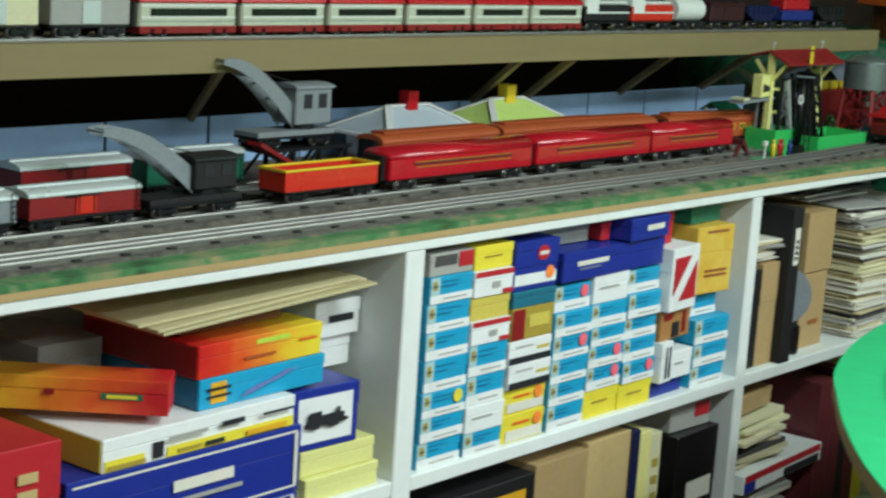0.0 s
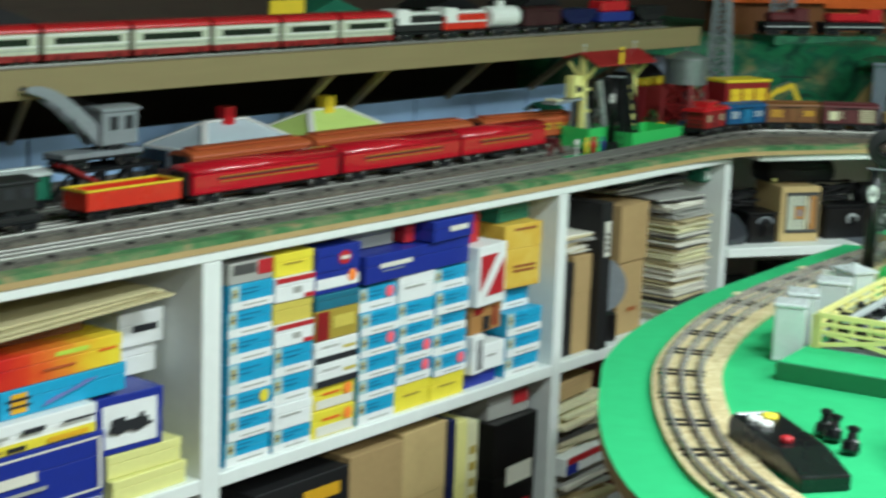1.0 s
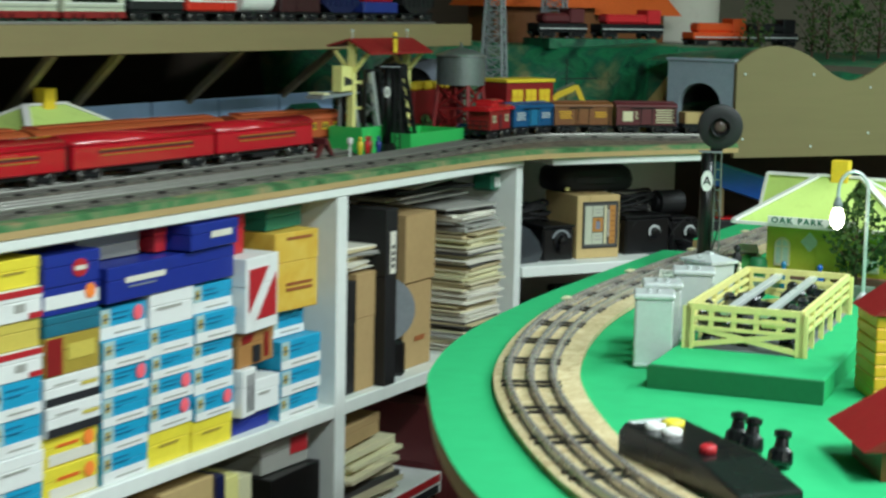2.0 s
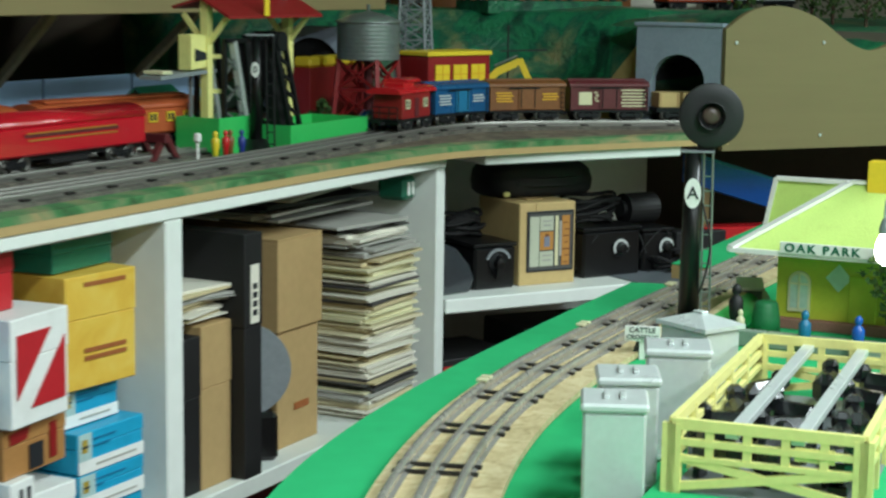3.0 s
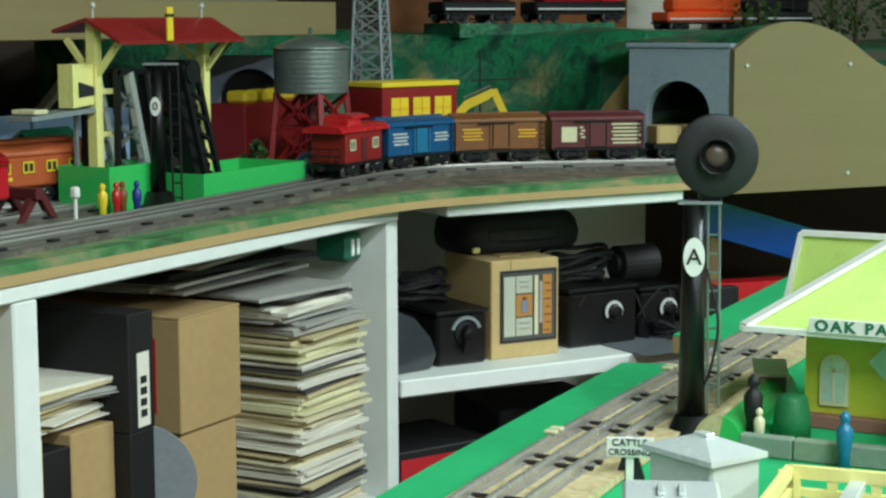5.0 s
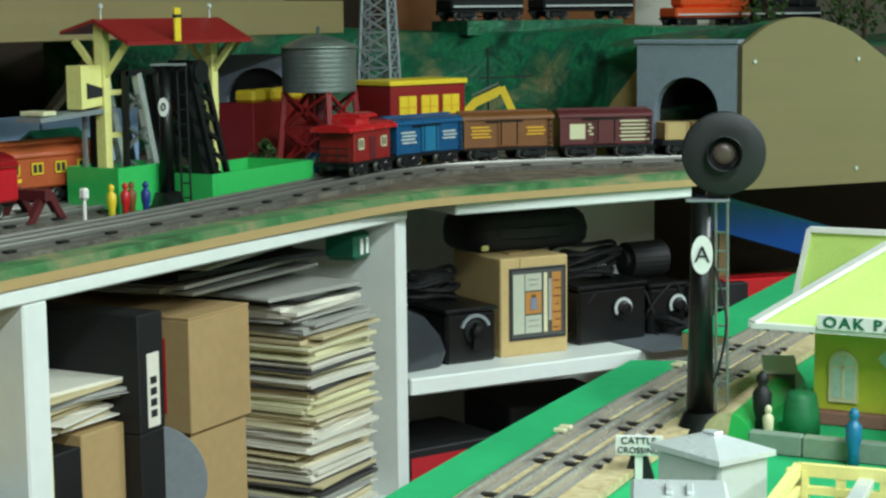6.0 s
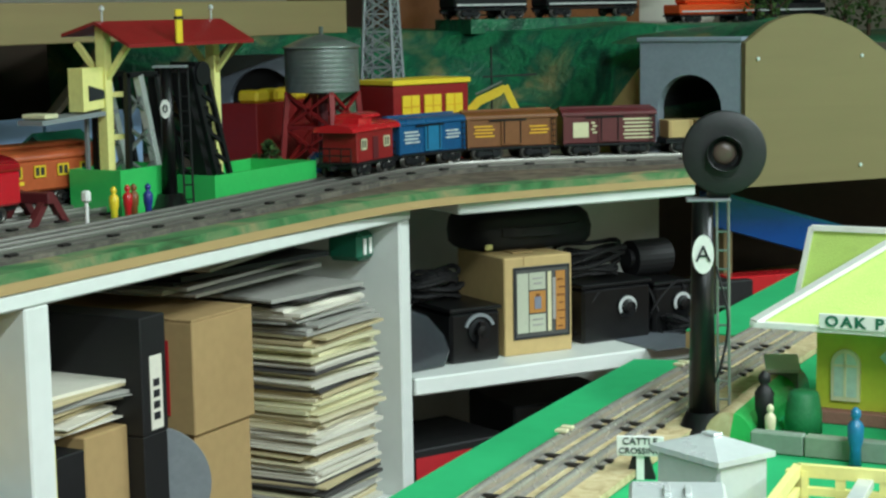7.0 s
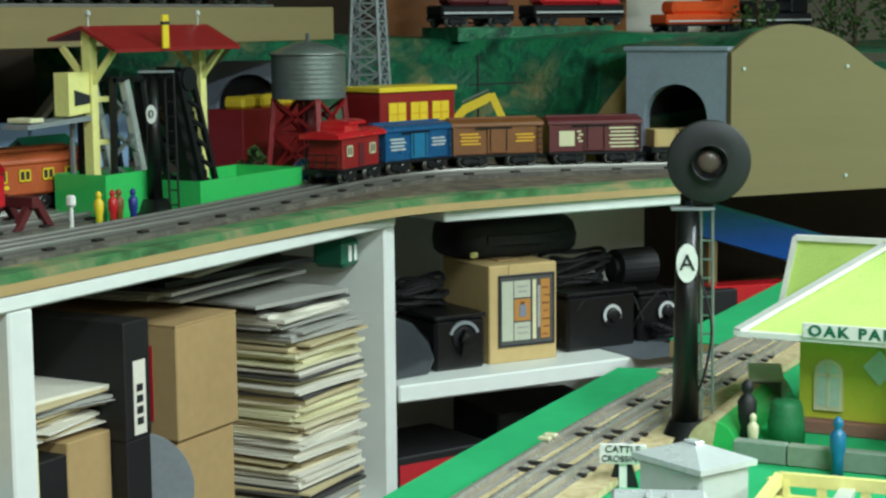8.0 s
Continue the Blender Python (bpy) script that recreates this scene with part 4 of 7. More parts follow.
def crane_car(at, body, boom_mat, base_mat, reach, rise, cab_h=0.055, label="grey crane car with a raised boom"):
    c = thing("crane_car", label, "crane car", (0, 0, 0), 0, "crane cars")
    c.matrix_basis = at
    L = 0.17
    underframe(c, L, 0.055)
    part("deck", B(-L / 2, L / 2, -0.027, 0.027, 0.0175, 0.026, 0.001), base_mat, c)
    part("turntable", rod(bmesh.new(), (0.03, 0, 0.026), (0.03, 0, 0.034), 0.024, seg=20), IRON, c)
    bm = B(-0.005, 0.075, -0.026, 0.026, 0.034, 0.034 + cab_h, 0.002)
    o = part("cab", bm, body, c)
    part("cab_roof", arch_roof(bmesh.new(), 0.082, 0.054, 0.034 + cab_h, 0.006), body, c).matrix_basis = Matrix.Translation((0.035, 0, 0))
    for s in (-1, 1):
        for x in (0.012, 0.045):
            part("cab_window", B(x, x + 0.018, s * 0.0262 - 0.0006, s * 0.0262 + 0.0006, 0.034 + cab_h * 0.45, 0.034 + cab_h * 0.85), INK, o)
    # boom: two curved side plates with cross ties
    pts, low = [], []
    n = 10
    for i in range(n + 1):
        f = i / n
        x = 0.0 - reach * f
        z = 0.046 + rise * math.sin(f * math.pi / 2)
        t = 0.028 * (1 - f) ** 0.7 + 0.008
        pts.append((x, z + t / 2))
        low.append((x, z - t / 2))
    bo = part("boom", prism(bmesh.new(), pts + low[::-1], 0.015, 0.017, XZ), boom_mat, c)
    part("boom_plate", prism(bmesh.new(), pts + low[::-1], -0.017, -0.015, XZ), boom_mat, bo)
    for i in range(0, n + 1, 2):
        part("cross_tie", beam(bmesh.new(), (pts[i][0], -0.0149, (pts[i][1] + low[i][1]) / 2), (pts[i][0], 0.0149, (pts[i][1] + low[i][1]) / 2), 0.003), boom_mat, bo)
    bm = bmesh.new()
    rod(bm, (pts[-1][0], 0, pts[-1][1]), (0.03, 0, 0.034 + cab_h + 0.004), 0.0009, seg=5)
    part("cable", bm, BLACKM, c)
    return c


crane_car(pose(-1.6, 0.335, ZR + 0.058), GREY, GREY, GREY, 0.152, 0.088, 0.056)
st = thing("crane_trestle", "dark lattice trestle under the grey crane", "trestle", (-1.58, 0.335, ZB))
bm = bmesh.new()
for x in (-0.09, -0.03, 0.03, 0.09):
    for y in (-0.03, 0.03):
        beam(bm, (x, y, 0.012), (x, y, 0.0695), 0.006)
for x in (-0.09, -0.03, 0.03):
    for y in (-0.03, 0.03):
        beam(bm, (x, y, 0.012), (x + 0.06, y, 0.068), 0.004)
box(bm, -0.1, 0.1, -0.034, 0.034, 0.065, 0.07)
part("trestle_frame", bm, IRON, st)
part("ramp", beam(bmesh.new(), (-0.13, -0.045, 0.085), (0.01, -0.045, 0.018), 0.03, 0.006), DKRED, st, "dark red sloping ramp")
crane_car(pose(-1.925, 0.205, ZR), BLACKM, GREY, BLACKM, 0.16, 0.075, 0.04, "black crane car with a grey boom")
for x, mt, rf, lb in ((-2.12, DKRED, SILVER, "dark red box car with a silver roof"), (-2.32, GREY, SILVER, "grey box car with a silver roof"), (-2.53, DKRED, SILVER, "dark red box car with a silver roof")):
    boxcar(pose(x, 0.205, ZR), mt, rf, REDOR, None, "box_car", lb, "cars on the second track", 0.18, 0.056, 0.046)
for x, mt, rf, lb in ((-1.81, DKGREEN, SILVER, "dark green box car with a silver roof"), (-2.03, DKRED, SILVER, "dark red box car with a silver roof"), (-2.3, GREY, SILVER, "pale grey box car with a silver roof"), (-2.56, DKGREEN, SILVER, "green box car with a silver roof")):
    boxcar(pose(x, 0.335, ZR), mt, rf, mt, None, "box_car", lb, "cars on the third track", 0.19, 0.056, 0.056)


# ---------------------------------------------------------------- station houses
def station(at, turn, W, D, H, rise, wall, roof, hip, chimney, label, win=None, over=0.03):
    s = thing("toy_station", label, "toy station", at, turn, "toy stations")
    part("base", B(-W / 2 - 0.012, W / 2 + 0.012, -D / 2 - 0.012, D / 2 + 0.012, 0, 0.012, 0.001), BRICK, s)
    part("wall", B(-W / 2, W / 2, -D / 2, D / 2, 0.0122, H), wall, s)
    a, b = W / 2 + over, D / 2 + over
    rx = max(0.01, a - b)
    bm = bmesh.new()
    low = [bm.verts.new(p) for p in ((-a, -b, H), (a, -b, H), (a, b, H), (-a, b, H))]
    top = [bm.verts.new(p) for p in ((-rx, 0, H + rise), (rx, 0, H + rise))]
    for f in ((low[0], low[1], top[1], top[0]), (low[1], low[2], top[1]), (low[2], low[3], top[0], top[1]), (low[3], low[0], top[0]), low[::-1]):
        bm.faces.new(f)
    ro = part("roof", bm, roof, s)
    bm = bmesh.new()
    for p, q in (((-a, -b), -rx), ((a, -b), rx), ((a, b), rx), ((-a, b), -rx)):
        beam(bm, (p[0], p[1], H + 0.002), (q, 0, H + rise + 0.002), 0.012, 0.004)
    beam(bm, (-rx, 0, H + rise + 0.002), (rx, 0, H + rise + 0.002), 0.012, 0.004)
    for p, q in (((-a, -b), (a, -b)), ((a, -b), (a, b)), ((a, b), (-a, b)), ((-a, b), (-a, -b))):
        beam(bm, (*p, H), (*q, H), 0.008, 0.005)
    part("hip_trim", bm, hip, ro, "white roof trim")
    part("chimney", B(-0.014, 0.014, -0.012, 0.012, H + rise * 0.75, H + rise + 0.028, 0.001), chimney, s)
    for x in (-W * 0.28, W * 0.28) if win is None else (-win[0], win[0]):
        ww, wh, z0 = (0.034, 0.06, 0.03) if win is None else win[1:]
        pts = [(x - ww / 2, z0), (x + ww / 2, z0), (x + ww / 2, z0 + wh * 0.65)] + [(x + ww / 2 * math.cos(q), z0 + wh * 0.65 + ww / 2 * math.sin(q)) for q in [math.pi * i / 10 for i in range(1, 10)]] + [(x - ww / 2, z0 + wh * 0.65)]
        k = min(1, (H - 0.015 - z0) / wh)
        pts = [(u, z0 + (v - z0) * k) for u, v in pts]
        f = part("window", prism(bmesh.new(), pts, D / 2, D / 2 + 0.003, XZ), CREAM, s, "cream arched window frame")
        inner = [(x + (u - x) * 0.78, z0 + 0.004 + (v - z0) * 0.84) for u, v in pts]
        part("pane", prism(bmesh.new(), inner, D / 2 + 0.0031, D / 2 + 0.0036, XZ), WINDOW, f)
        bm = B(x - 0.0012, x + 0.0012, -D / 2 - 0.0046, -D / 2 - 0.0037, z0 + 0.004, z0 + wh * k * 0.9)
        box(bm, x - ww * 0.39, x + ww * 0.39, -D / 2 - 0.0046, -D / 2 - 0.0037, z0 + wh * k * 0.6, z0 + wh * k * 0.64)
        part("glazing_bar", bm, CREAM, f)
    part("door", B(-0.016, 0.016, -D / 2 - 0.003, -D / 2, 0.0124, H * 0.72, 0.001), wall, s) if W > 0.12 else None
    return s


station((-1.15, 0.47, ZB - 0.001), 0, 0.21, 0.1, 0.055, 0.044, WHITEPL, CLEARR, WHITEPL, RED, "white toy house with a clear roof and a red chimney")
station((-0.86, 0.47, ZB - 0.001), 0, 0.2, 0.1, 0.057, 0.044, LIME, LIMEROOF, WHITEPL, YELLOW, "lime green toy house with a yellow chimney")

# ---------------------------------------------------------------- coal loader
ld = thing("coal_loader", "yellow and grey coal loader under a red gable roof", "coal loader", (-0.21, 0.2, ZB))
zr, ze, wr = 0.2125, 0.1875, 0.046
bm = bmesh.new()
th = 0.004
for s, e in ((-1, ze), (1, ze + 0.012)):
    prism(bm, [(0, zr), (s * wr, e), (s * wr, e - th), (0, zr - th)], -0.13, 0.112, YZ)
part("roof", bm, DKRED, ld, "dark red gable roof")
mk = part("roof_marker", B(-0.047, -0.036, -wr - 0.004, -wr - 0.001, ze - 0.001, 0.224, 0.0005), YELLOW, ld, "upright yellow roof marker")
part("band", B(-0.0475, -0.0355, -wr - 0.0046, -wr - 0.0004, 0.213, 0.2165), INK, mk)
for x in (-0.116, 0.091):
    po = part("post", B(x - 0.006, x + 0.006, -0.006, 0.006, 0.004, zr - 0.005), PALEY, ld, "pale yellow post")
    for s in (-1, 1):
        part("brace", beam(bmesh.new(), (x, s * 0.004, 0.15), (x, s * 0.037, ze + 0.0015), 0.006), PALEY, po)
    for z in (0.085, 0.132) if x < 0 else ():
        part("arm", beam(bmesh.new(), (x, 0, z), (x + 0.026, -0.012, z), 0.006), PALEY, po)
    part("finial", lathe(bmesh.new(), [(0.001, 0), (0.001, 0.011), (0.003, 0.013), (0.003, 0.016), (0.001, 0.018)], 8, Matrix.Translation((x, 0, zr - 0.001))), SILVER, ld)
tr_ = new("trestle")
tr_.parent = ld
tr_.matrix_basis = Matrix.Translation((-0.03, 0, 0))
for y in (-0.02, 0.025):
    part("leg", beam(bmesh.new(), (-0.075, y, 0.003), (-0.072, y, 0.155), 0.006), IRON, tr_)
    part("leg", beam(bmesh.new(), (-0.012, y, 0.003), (-0.052, y, 0.152), 0.0085), SILVER, tr_, "pale grey inclined leg")
    part("leg", beam(bmesh.new(), (0.004, y, 0.003), (-0.024, y, 0.152), 0.006), IRON, tr_)
    part("girt", beam(bmesh.new(), (-0.075, y, 0.153), (-0.02, y, 0.153), 0.006), IRON, tr_)
    for k in range(3):
        z = 0.03 + k * 0.038
        part("brace", beam(bmesh.new(), (-0.074, y, z), (-0.022 - 0.01 * k, y, z + 0.028), 0.0035), GALV, tr_)
        part("brace", beam(bmesh.new(), (-0.074, y, z + 0.028), (-0.014 - 0.01 * k, y, z), 0.0035), GALV, tr_)
cv = new("bucket_conveyor")
cv.parent = ld
for y in (-0.028, 0.02):
    part("side_rail", beam(bmesh.new(), (0.008, y, 0.158), (0.056, y, 0.012), 0.006, 0.006), IRON, cv)
    part("side_rail", beam(bmesh.new(), (0.034, y, 0.158), (0.084, y, 0.012), 0.006, 0.006), IRON, cv)
    for k in range(6):
        f = k / 6
        part("lacing", beam(bmesh.new(), (0.01 + 0.048 * f, y, 0.155 - 0.143 * f), (0.041 + 0.05 * f, y, 0.138 - 0.143 * f), 0.004), IRON, cv)
part("belt", beam(bmesh.new(), (0.026, -0.004, 0.156), (0.072, -0.004, 0.014), 0.02, 0.03), BLACKM, cv)
for k in range(9):
    f = k / 8
    part("bucket", beam(bmesh.new(), (0.028 + 0.045 * f, -0.022, 0.16 - 0.14 * f), (0.028 + 0.045 * f, 0.014, 0.16 - 0.14 * f), 0.007), IRON, cv)
part("drive_wheel", rod(bmesh.new(), (0.024, -0.034, 0.15), (0.024, -0.03, 0.15), 0.014, seg=20), IRON, cv)
part("motor_tower", B(-0.012, 0.008, 0.004, 0.022, 0.003, 0.15, 0.003), BLACKM, ld, "black motor tower")
hp_ = new("hopper")
hp_.parent = ld
hp_.matrix_basis = Matrix.Translation((-0.004, 0, 0.0075))
part("front_plate", prism(bmesh.new(), [(-0.153, 0.108), (-0.106, 0.112), (-0.106, 0.155), (-0.153, 0.155)], 0.0, 0.003, XZ), PALEY, hp_, "pale yellow hopper plate")
part("side_plate", B(-0.153, -0.15, 0.0005, 0.014, 0.108, 0.155), PALEY, hp_)
part("back_plate", B(-0.153, -0.106, 0.0142, 0.017, 0.108, 0.155), PALEY, hp_)
# dark patch on the solid plate paints in the shaded hole
part("opening", prism(bmesh.new(), [(-0.144, 0.119), (-0.116, 0.121), (-0.119, 0.13), (-0.144, 0.136)], 0.0032, 0.004, XZ), INK, hp_)
part("chute_board", beam(bmesh.new(), (-0.228, 0.012, 0.1075), (-0.1, 0.012, 0.113), 0.034, 0.005), GREY, ld, "grey chute board")
part("chute_end", B(-0.222, -0.2, -0.004, 0.028, 0.1115, 0.1165, 0.001), CREAM, ld)
part("chute_leg", beam(bmesh.new(), (-0.125, 0.02, 0.003), (-0.125, 0.02, 0.1085), 0.004), GREY, ld)


def tray(bm, x0, x1, y0, y1, z0, z1, t=0.003):
    box(bm, x0, x1, y0, y1, z0, z0 + t)
    for a, b, c, d in ((x0, x1, y0, y0 + t), (x0, x1, y1 - t, y1), (x0, x0 + t, y0 + t, y1 - t), (x1 - t, x1, y0 + t, y1 - t)):
        box(bm, a, b, c, d, z0 + t, z1)
    bmesh.ops.remove_doubles(bm, verts=bm.verts[:], dist=0.0002)
    return bm


part("base", tray(bmesh.new(), -0.146, -0.046, -0.04, 0.03, 0.0, 0.052), GREEN, ld, "green tinplate base")
part("coal_tray", tray(bmesh.new(), -0.004, 0.217, -0.064, 0.035, 0.0, 0.034), GREEN, ld, "green tinplate coal tray")
# open shelter beside the loader
sh_ = thing("platform_shelter", "small open shelter with a green gable roof and white posts", "toy shelter", (-0.15, 0.405, ZB))
part("roof", prism(bmesh.new(), [(-0.026, 0.06), (0.0, 0.078), (0.026, 0.06), (0.026, 0.056), (0.0, 0.074), (-0.026, 0.056)], -0.06, 0.03, YZ), DKGREEN, sh_, "green gable roof")
for x in (-0.052, 0.024):
    for y in (-0.016, 0.016):
        part("post", B(x - 0.0025, x + 0.0025, y - 0.0025, y + 0.0025, 0.0, 0.0625), WHITEPL, sh_, "white post")
for z in (0.02, 0.036):
    part("rail", beam(bmesh.new(), (0.024, -0.0135, z), (0.024, 0.0135, z), 0.003), WHITEPL, sh_)


# ---------------------------------------------------------------- block signals
def block_signal(at, turn, H, plate, disc=True, group="block signals", ps=1.0, lad=None, mr=0.012):
    s = thing("block_signal", "black target signal on a tapered mast with a ladder", "signal", at, turn, group)
    part("foot", lathe(bmesh.new(), [(0.026, 0), (0.026, 0.004), (0.019, 0.008), (0.014, 0.02)], 16), BLACK, s, smooth=True)
    part("mast", rod(bmesh.new(), (0, 0, 0.018), (0, 0, H), mr, mr * 0.75, 16), BLACK, s, smooth=True)
    bm = bmesh.new()
    for x in (0.0125, 0.0225):
        rod(bm, (x + 0.002, 0.01, 0.0), (x, 0.01, H + 0.001), 0.0013, seg=6)
    n = int((H - 0.02) / 0.0165)
    for i in range(n):
        rod(bm, (0.0135, 0.01, 0.012 + i * 0.0165), (0.0235, 0.01, 0.012 + i * 0.0165), 0.001, seg=5)
    part("ladder", bm, lad or GALV, s, "metal ladder")
    bm = B(-0.014, 0.0235, -0.009, 0.012, H, H + 0.0025, 0.0005)
    part("platform", bm, GREY, s)
    o = part("number_plate", lathe(bmesh.new(), [(0.0125, 0), (0.0125, 0.0012)], 20, Matrix.Translation((0, -0.0112, H - 0.045)) @ Matrix.Rotation(math.pi / 2, 4, "X") @ Matrix.Diagonal((0.74 * ps, 1.35 * ps, 1, 1))), WHITEPL, s, "white oval plate")
    l = part("letter", words(plate, 0.02 * ps, INK, "letter"), INK, o)
    l.matrix_basis = Matrix.Translation((0, -0.0132, H - 0.045))
    if disc:
        R = 0.0358
        zc = H + 0.042
        part("bracket", B(0.004, 0.024, -0.004, 0.012, H + 0.0026, H + 0.014, 0.002), BLACK, s)
        m = Matrix.Translation((0.018, -0.006, zc)) @ Matrix.Rotation(math.pi / 2, 4, "X")
        d = part("target", lathe(bmesh.new(), [(R, -0.004), (R, 0.001), (R - 0.0015, 0.002), (0.02, 0.0022), (0.013, 0.0022)], 40, m), TARGET, s, "round black target", True)
        part("visor", lathe(bmesh.new(), [(0.0145, 0.002), (0.0155, 0.012), (0.0145, 0.012), (0.0135, 0.0022)], 24, m), BLACK, d, smooth=True)
        part("lens", lathe(bmesh.new(), [(0.0105, 0.002), (0.009, 0.004), (0.004, 0.0055)], 20, m), LENS, d, "dull brown lens", True)
        ln = smooth_line([(0.012, 0.004, H * 0.72), (0.022, 0.0, H * 0.5), (0.016, -0.004, H * 0.3), (0.008, -0.002, H * 0.2)], 6)
        part("wire", tube(ln, 0.0012), BLACKM, s, "thin black wire")
        part("lamp_housing", rod(bmesh.new(), (0.018, -0.002, zc), (0.018, 0.022, zc), 0.02, 0.015, 20), BLACK, d, smooth=True)
    return s


block_signal((-0.281, 0.15, ZB), -63, 0.16, "0", False, ps=0.62, lad=BLACKM, mr=0.0085)

# ---------------------------------------------------------------- red works building, water tower, pylon
wb_ = thing("toy_building", "red tinplate works building with yellow windows and door", "toy building", (0.263, 0.166, ZB), -20)
WW, WH = 0.142, 0.1145
part("wall", B(0, WW, 0, 0.075, 0, WH, 0.001), DKRED, wb_)
part("roof_edge", B(-0.003, WW + 0.003, -0.003, 0.078, WH + 0.0002, WH + 0.0075, 0.001), YELLOW, wb_, "yellow roof edge")
for row, z0, z1 in ((0, 0.069, 0.1), (1, 0.023, 0.054)):
    for i, x in enumerate((0.031, 0.072, 0.113)):
        if row and i == 1:
            continue
        wdw = part("window", B(x - 0.016, x + 0.016, -0.0025, 0, z0, z1, 0.0005), YELLOW, wb_, "yellow window")
        bm = B(x - 0.0008, x + 0.0008, -0.0032, -0.0026, z0, z1)
        box(bm, x - 0.016, x + 0.016, -0.0032, -0.0026, (z0 + z1) / 2 - 0.0007, (z0 + z1) / 2 + 0.0007)
        part("glazing_bar", bm, BXGOLD, wdw)
        part("window_sill", B(x - 0.018, x + 0.018, -0.004, 0, z0 - 0.003, z0 - 0.0002), YELLOW, wdw)
sg = part("name_board", B(0.028, 0.118, -0.003, 0, 0.0572, 0.0665, 0.0005), YELLOW, wb_)
bm = bmesh.new()
for i in range(6):
    box(bm, 0.046 + i * 0.01, 0.053 + i * 0.01, -0.0038, -0.0031, 0.0595, 0.064)
part("lettering", bm, BXBROWN, sg)
bm = B(0.058, 0.087, -0.004, 0, 0, 0.052)
prism(bm, [(0.044, 0), (0.101, 0), (0.088, 0.014), (0.057, 0.014)], 0.004, 0.012, XZ)
part("door", bm, YELLOW, wb_, "yellow door with steps")
wing = thing("toy_shed", "long low red shed with yellow vents on its roof", "toy building", (0.228, 0.37, ZB))
part("wall", B(0.0, 0.22, 0, 0.06, 0, 0.09, 0.001), DKRED, wing)
for x in (0.01, 0.06, 0.11, 0.165):
    part("roof_vent", B(x, x + 0.035, 0.005, 0.04, 0.0902, 0.108, 0.004), YELLOW, wing)

wt = thing("water_tower", "galvanised water tank on a dark red lattice stand", "water tower", (0.226, 0.258, ZB))
prof_ = [(0.001, 0.1085), (0.0515, 0.1085)]
for i in range(9):
    z = 0.109 + i * 0.0066
    prof_ += [(0.0515, z), (0.0519, z + 0.002), (0.0515, z + 0.004)]
prof_ += [(0.0515, 0.1685)]
part("tank_lid", lathe(bmesh.new(), [(0.0545, 0.1686), (0.0545, 0.1705), (0.03, 0.181), (0.004, 0.187), (0.003, 0.187), (0.003, 0.198)], 32), GALV, wt, "conical metal lid", True)
part("tank", lathe(bmesh.new(), prof_, 32), TANKG, wt, "ribbed galvanised tank", True)
cs = [(0.037, 0.037), (-0.037, 0.037), (-0.037, -0.037), (0.037, -0.037)]
for i, (x, y) in enumerate(cs):
    part("leg", beam(bmesh.new(), (x * 1.15, y * 1.15, 0), (x * 0.95, y * 0.95, 0.108), 0.007), DKRED, wt, "dark red leg")
    nx, ny = cs[(i + 1) % 4]
    for z0, z1 in ((0.01, 0.058), (0.06, 0.108)):
        part("brace", beam(bmesh.new(), (x, y, z0), (nx, ny, z1), 0.004), DKRED, wt)
        part("brace", beam(bmesh.new(), (nx, ny, z0), (x, y, z1), 0.004), DKRED, wt)
    part("girt", beam(bmesh.new(), (x, y, 0.06), (nx, ny, 0.06), 0.005), DKRED, wt)
part("pipe", rod(bmesh.new(), (0, 0, 0), (0, 0, 0.108), 0.007, seg=10), MAROON, wt)


def pylon(at, H, w0, w1, mat, label, n=9):
    p = thing("lattice_tower", label, "lattice tower", at, 12, "lattice towers")
    bm = bmesh.new()
    for k in range(n):
        z0, z1 = H * k / n, H * (k + 1) / n
        a, b = w0 + (w1 - w0) * k / n, w0 + (w1 - w0) * (k + 1) / n
        c0 = [(a, a), (-a, a), (-a, -a), (a, -a)]
        c1 = [(b, b), (-b, b), (-b, -b), (b, -b)]
        for i in range(4):
            j = (i + 1) % 4
            beam(bm, (*c0[i], z0), (*c1[i], z1), 0.004)
            beam(bm, (*c0[i], z0), (*c1[j], z1), 0.0028)
            beam(bm, (*c0[j], z0), (*c1[i], z1), 0.0028)
            beam(bm, (*c1[i], z1), (*c1[j], z1), 0.0028)
    part("lattice", bm, mat, p)
    part("foot", B(-w0 - 0.006, w0 + 0.006, -w0 - 0.006, w0 + 0.006, 0, 0.006, 0.001), mat, p)
    return p


pylon((0.47, 0.3, ZB), 0.32, 0.03, 0.016, GREY, "grey steel lattice floodlight tower", 12)

# ---------------------------------------------------------------- small things along the track
van = thing("toy_van", "blue toy van with pale windows", "toy van", (0.082, 0.163, ZB), -50)
bm = B(-0.026, 0.026, -0.015, 0.015, 0.007, 0.038, 0.007)
part("body", bm, BLUE, van, "blue body")
bm = bmesh.new()
for s in (-1, 1):
    for x in (-0.014, 0.0, 0.013):
        box(bm, x - 0.005, x + 0.005, s * 0.0152 - 0.0005, s * 0.0152 + 0.0005, 0.023, 0.032)
box(bm, -0.0267, -0.0258, -0.009, 0.009, 0.022, 0.031)
part("window", bm, WINDOW, van)
for x in (-0.016, 0.016):
    for s in (-1, 1):
        part("wheel", rod(bmesh.new(), (x, s * 0.011, 0.006), (x, s * 0.016, 0.006), 0.006, seg=14), WHITEPL, van)
car_ = thing("toy_car", "small yellow toy car", "toy car", (0.14, 0.27, ZB), -40)
bm = B(-0.022, 0.022, -0.01, 0.01, 0.004, 0.012, 0.003)
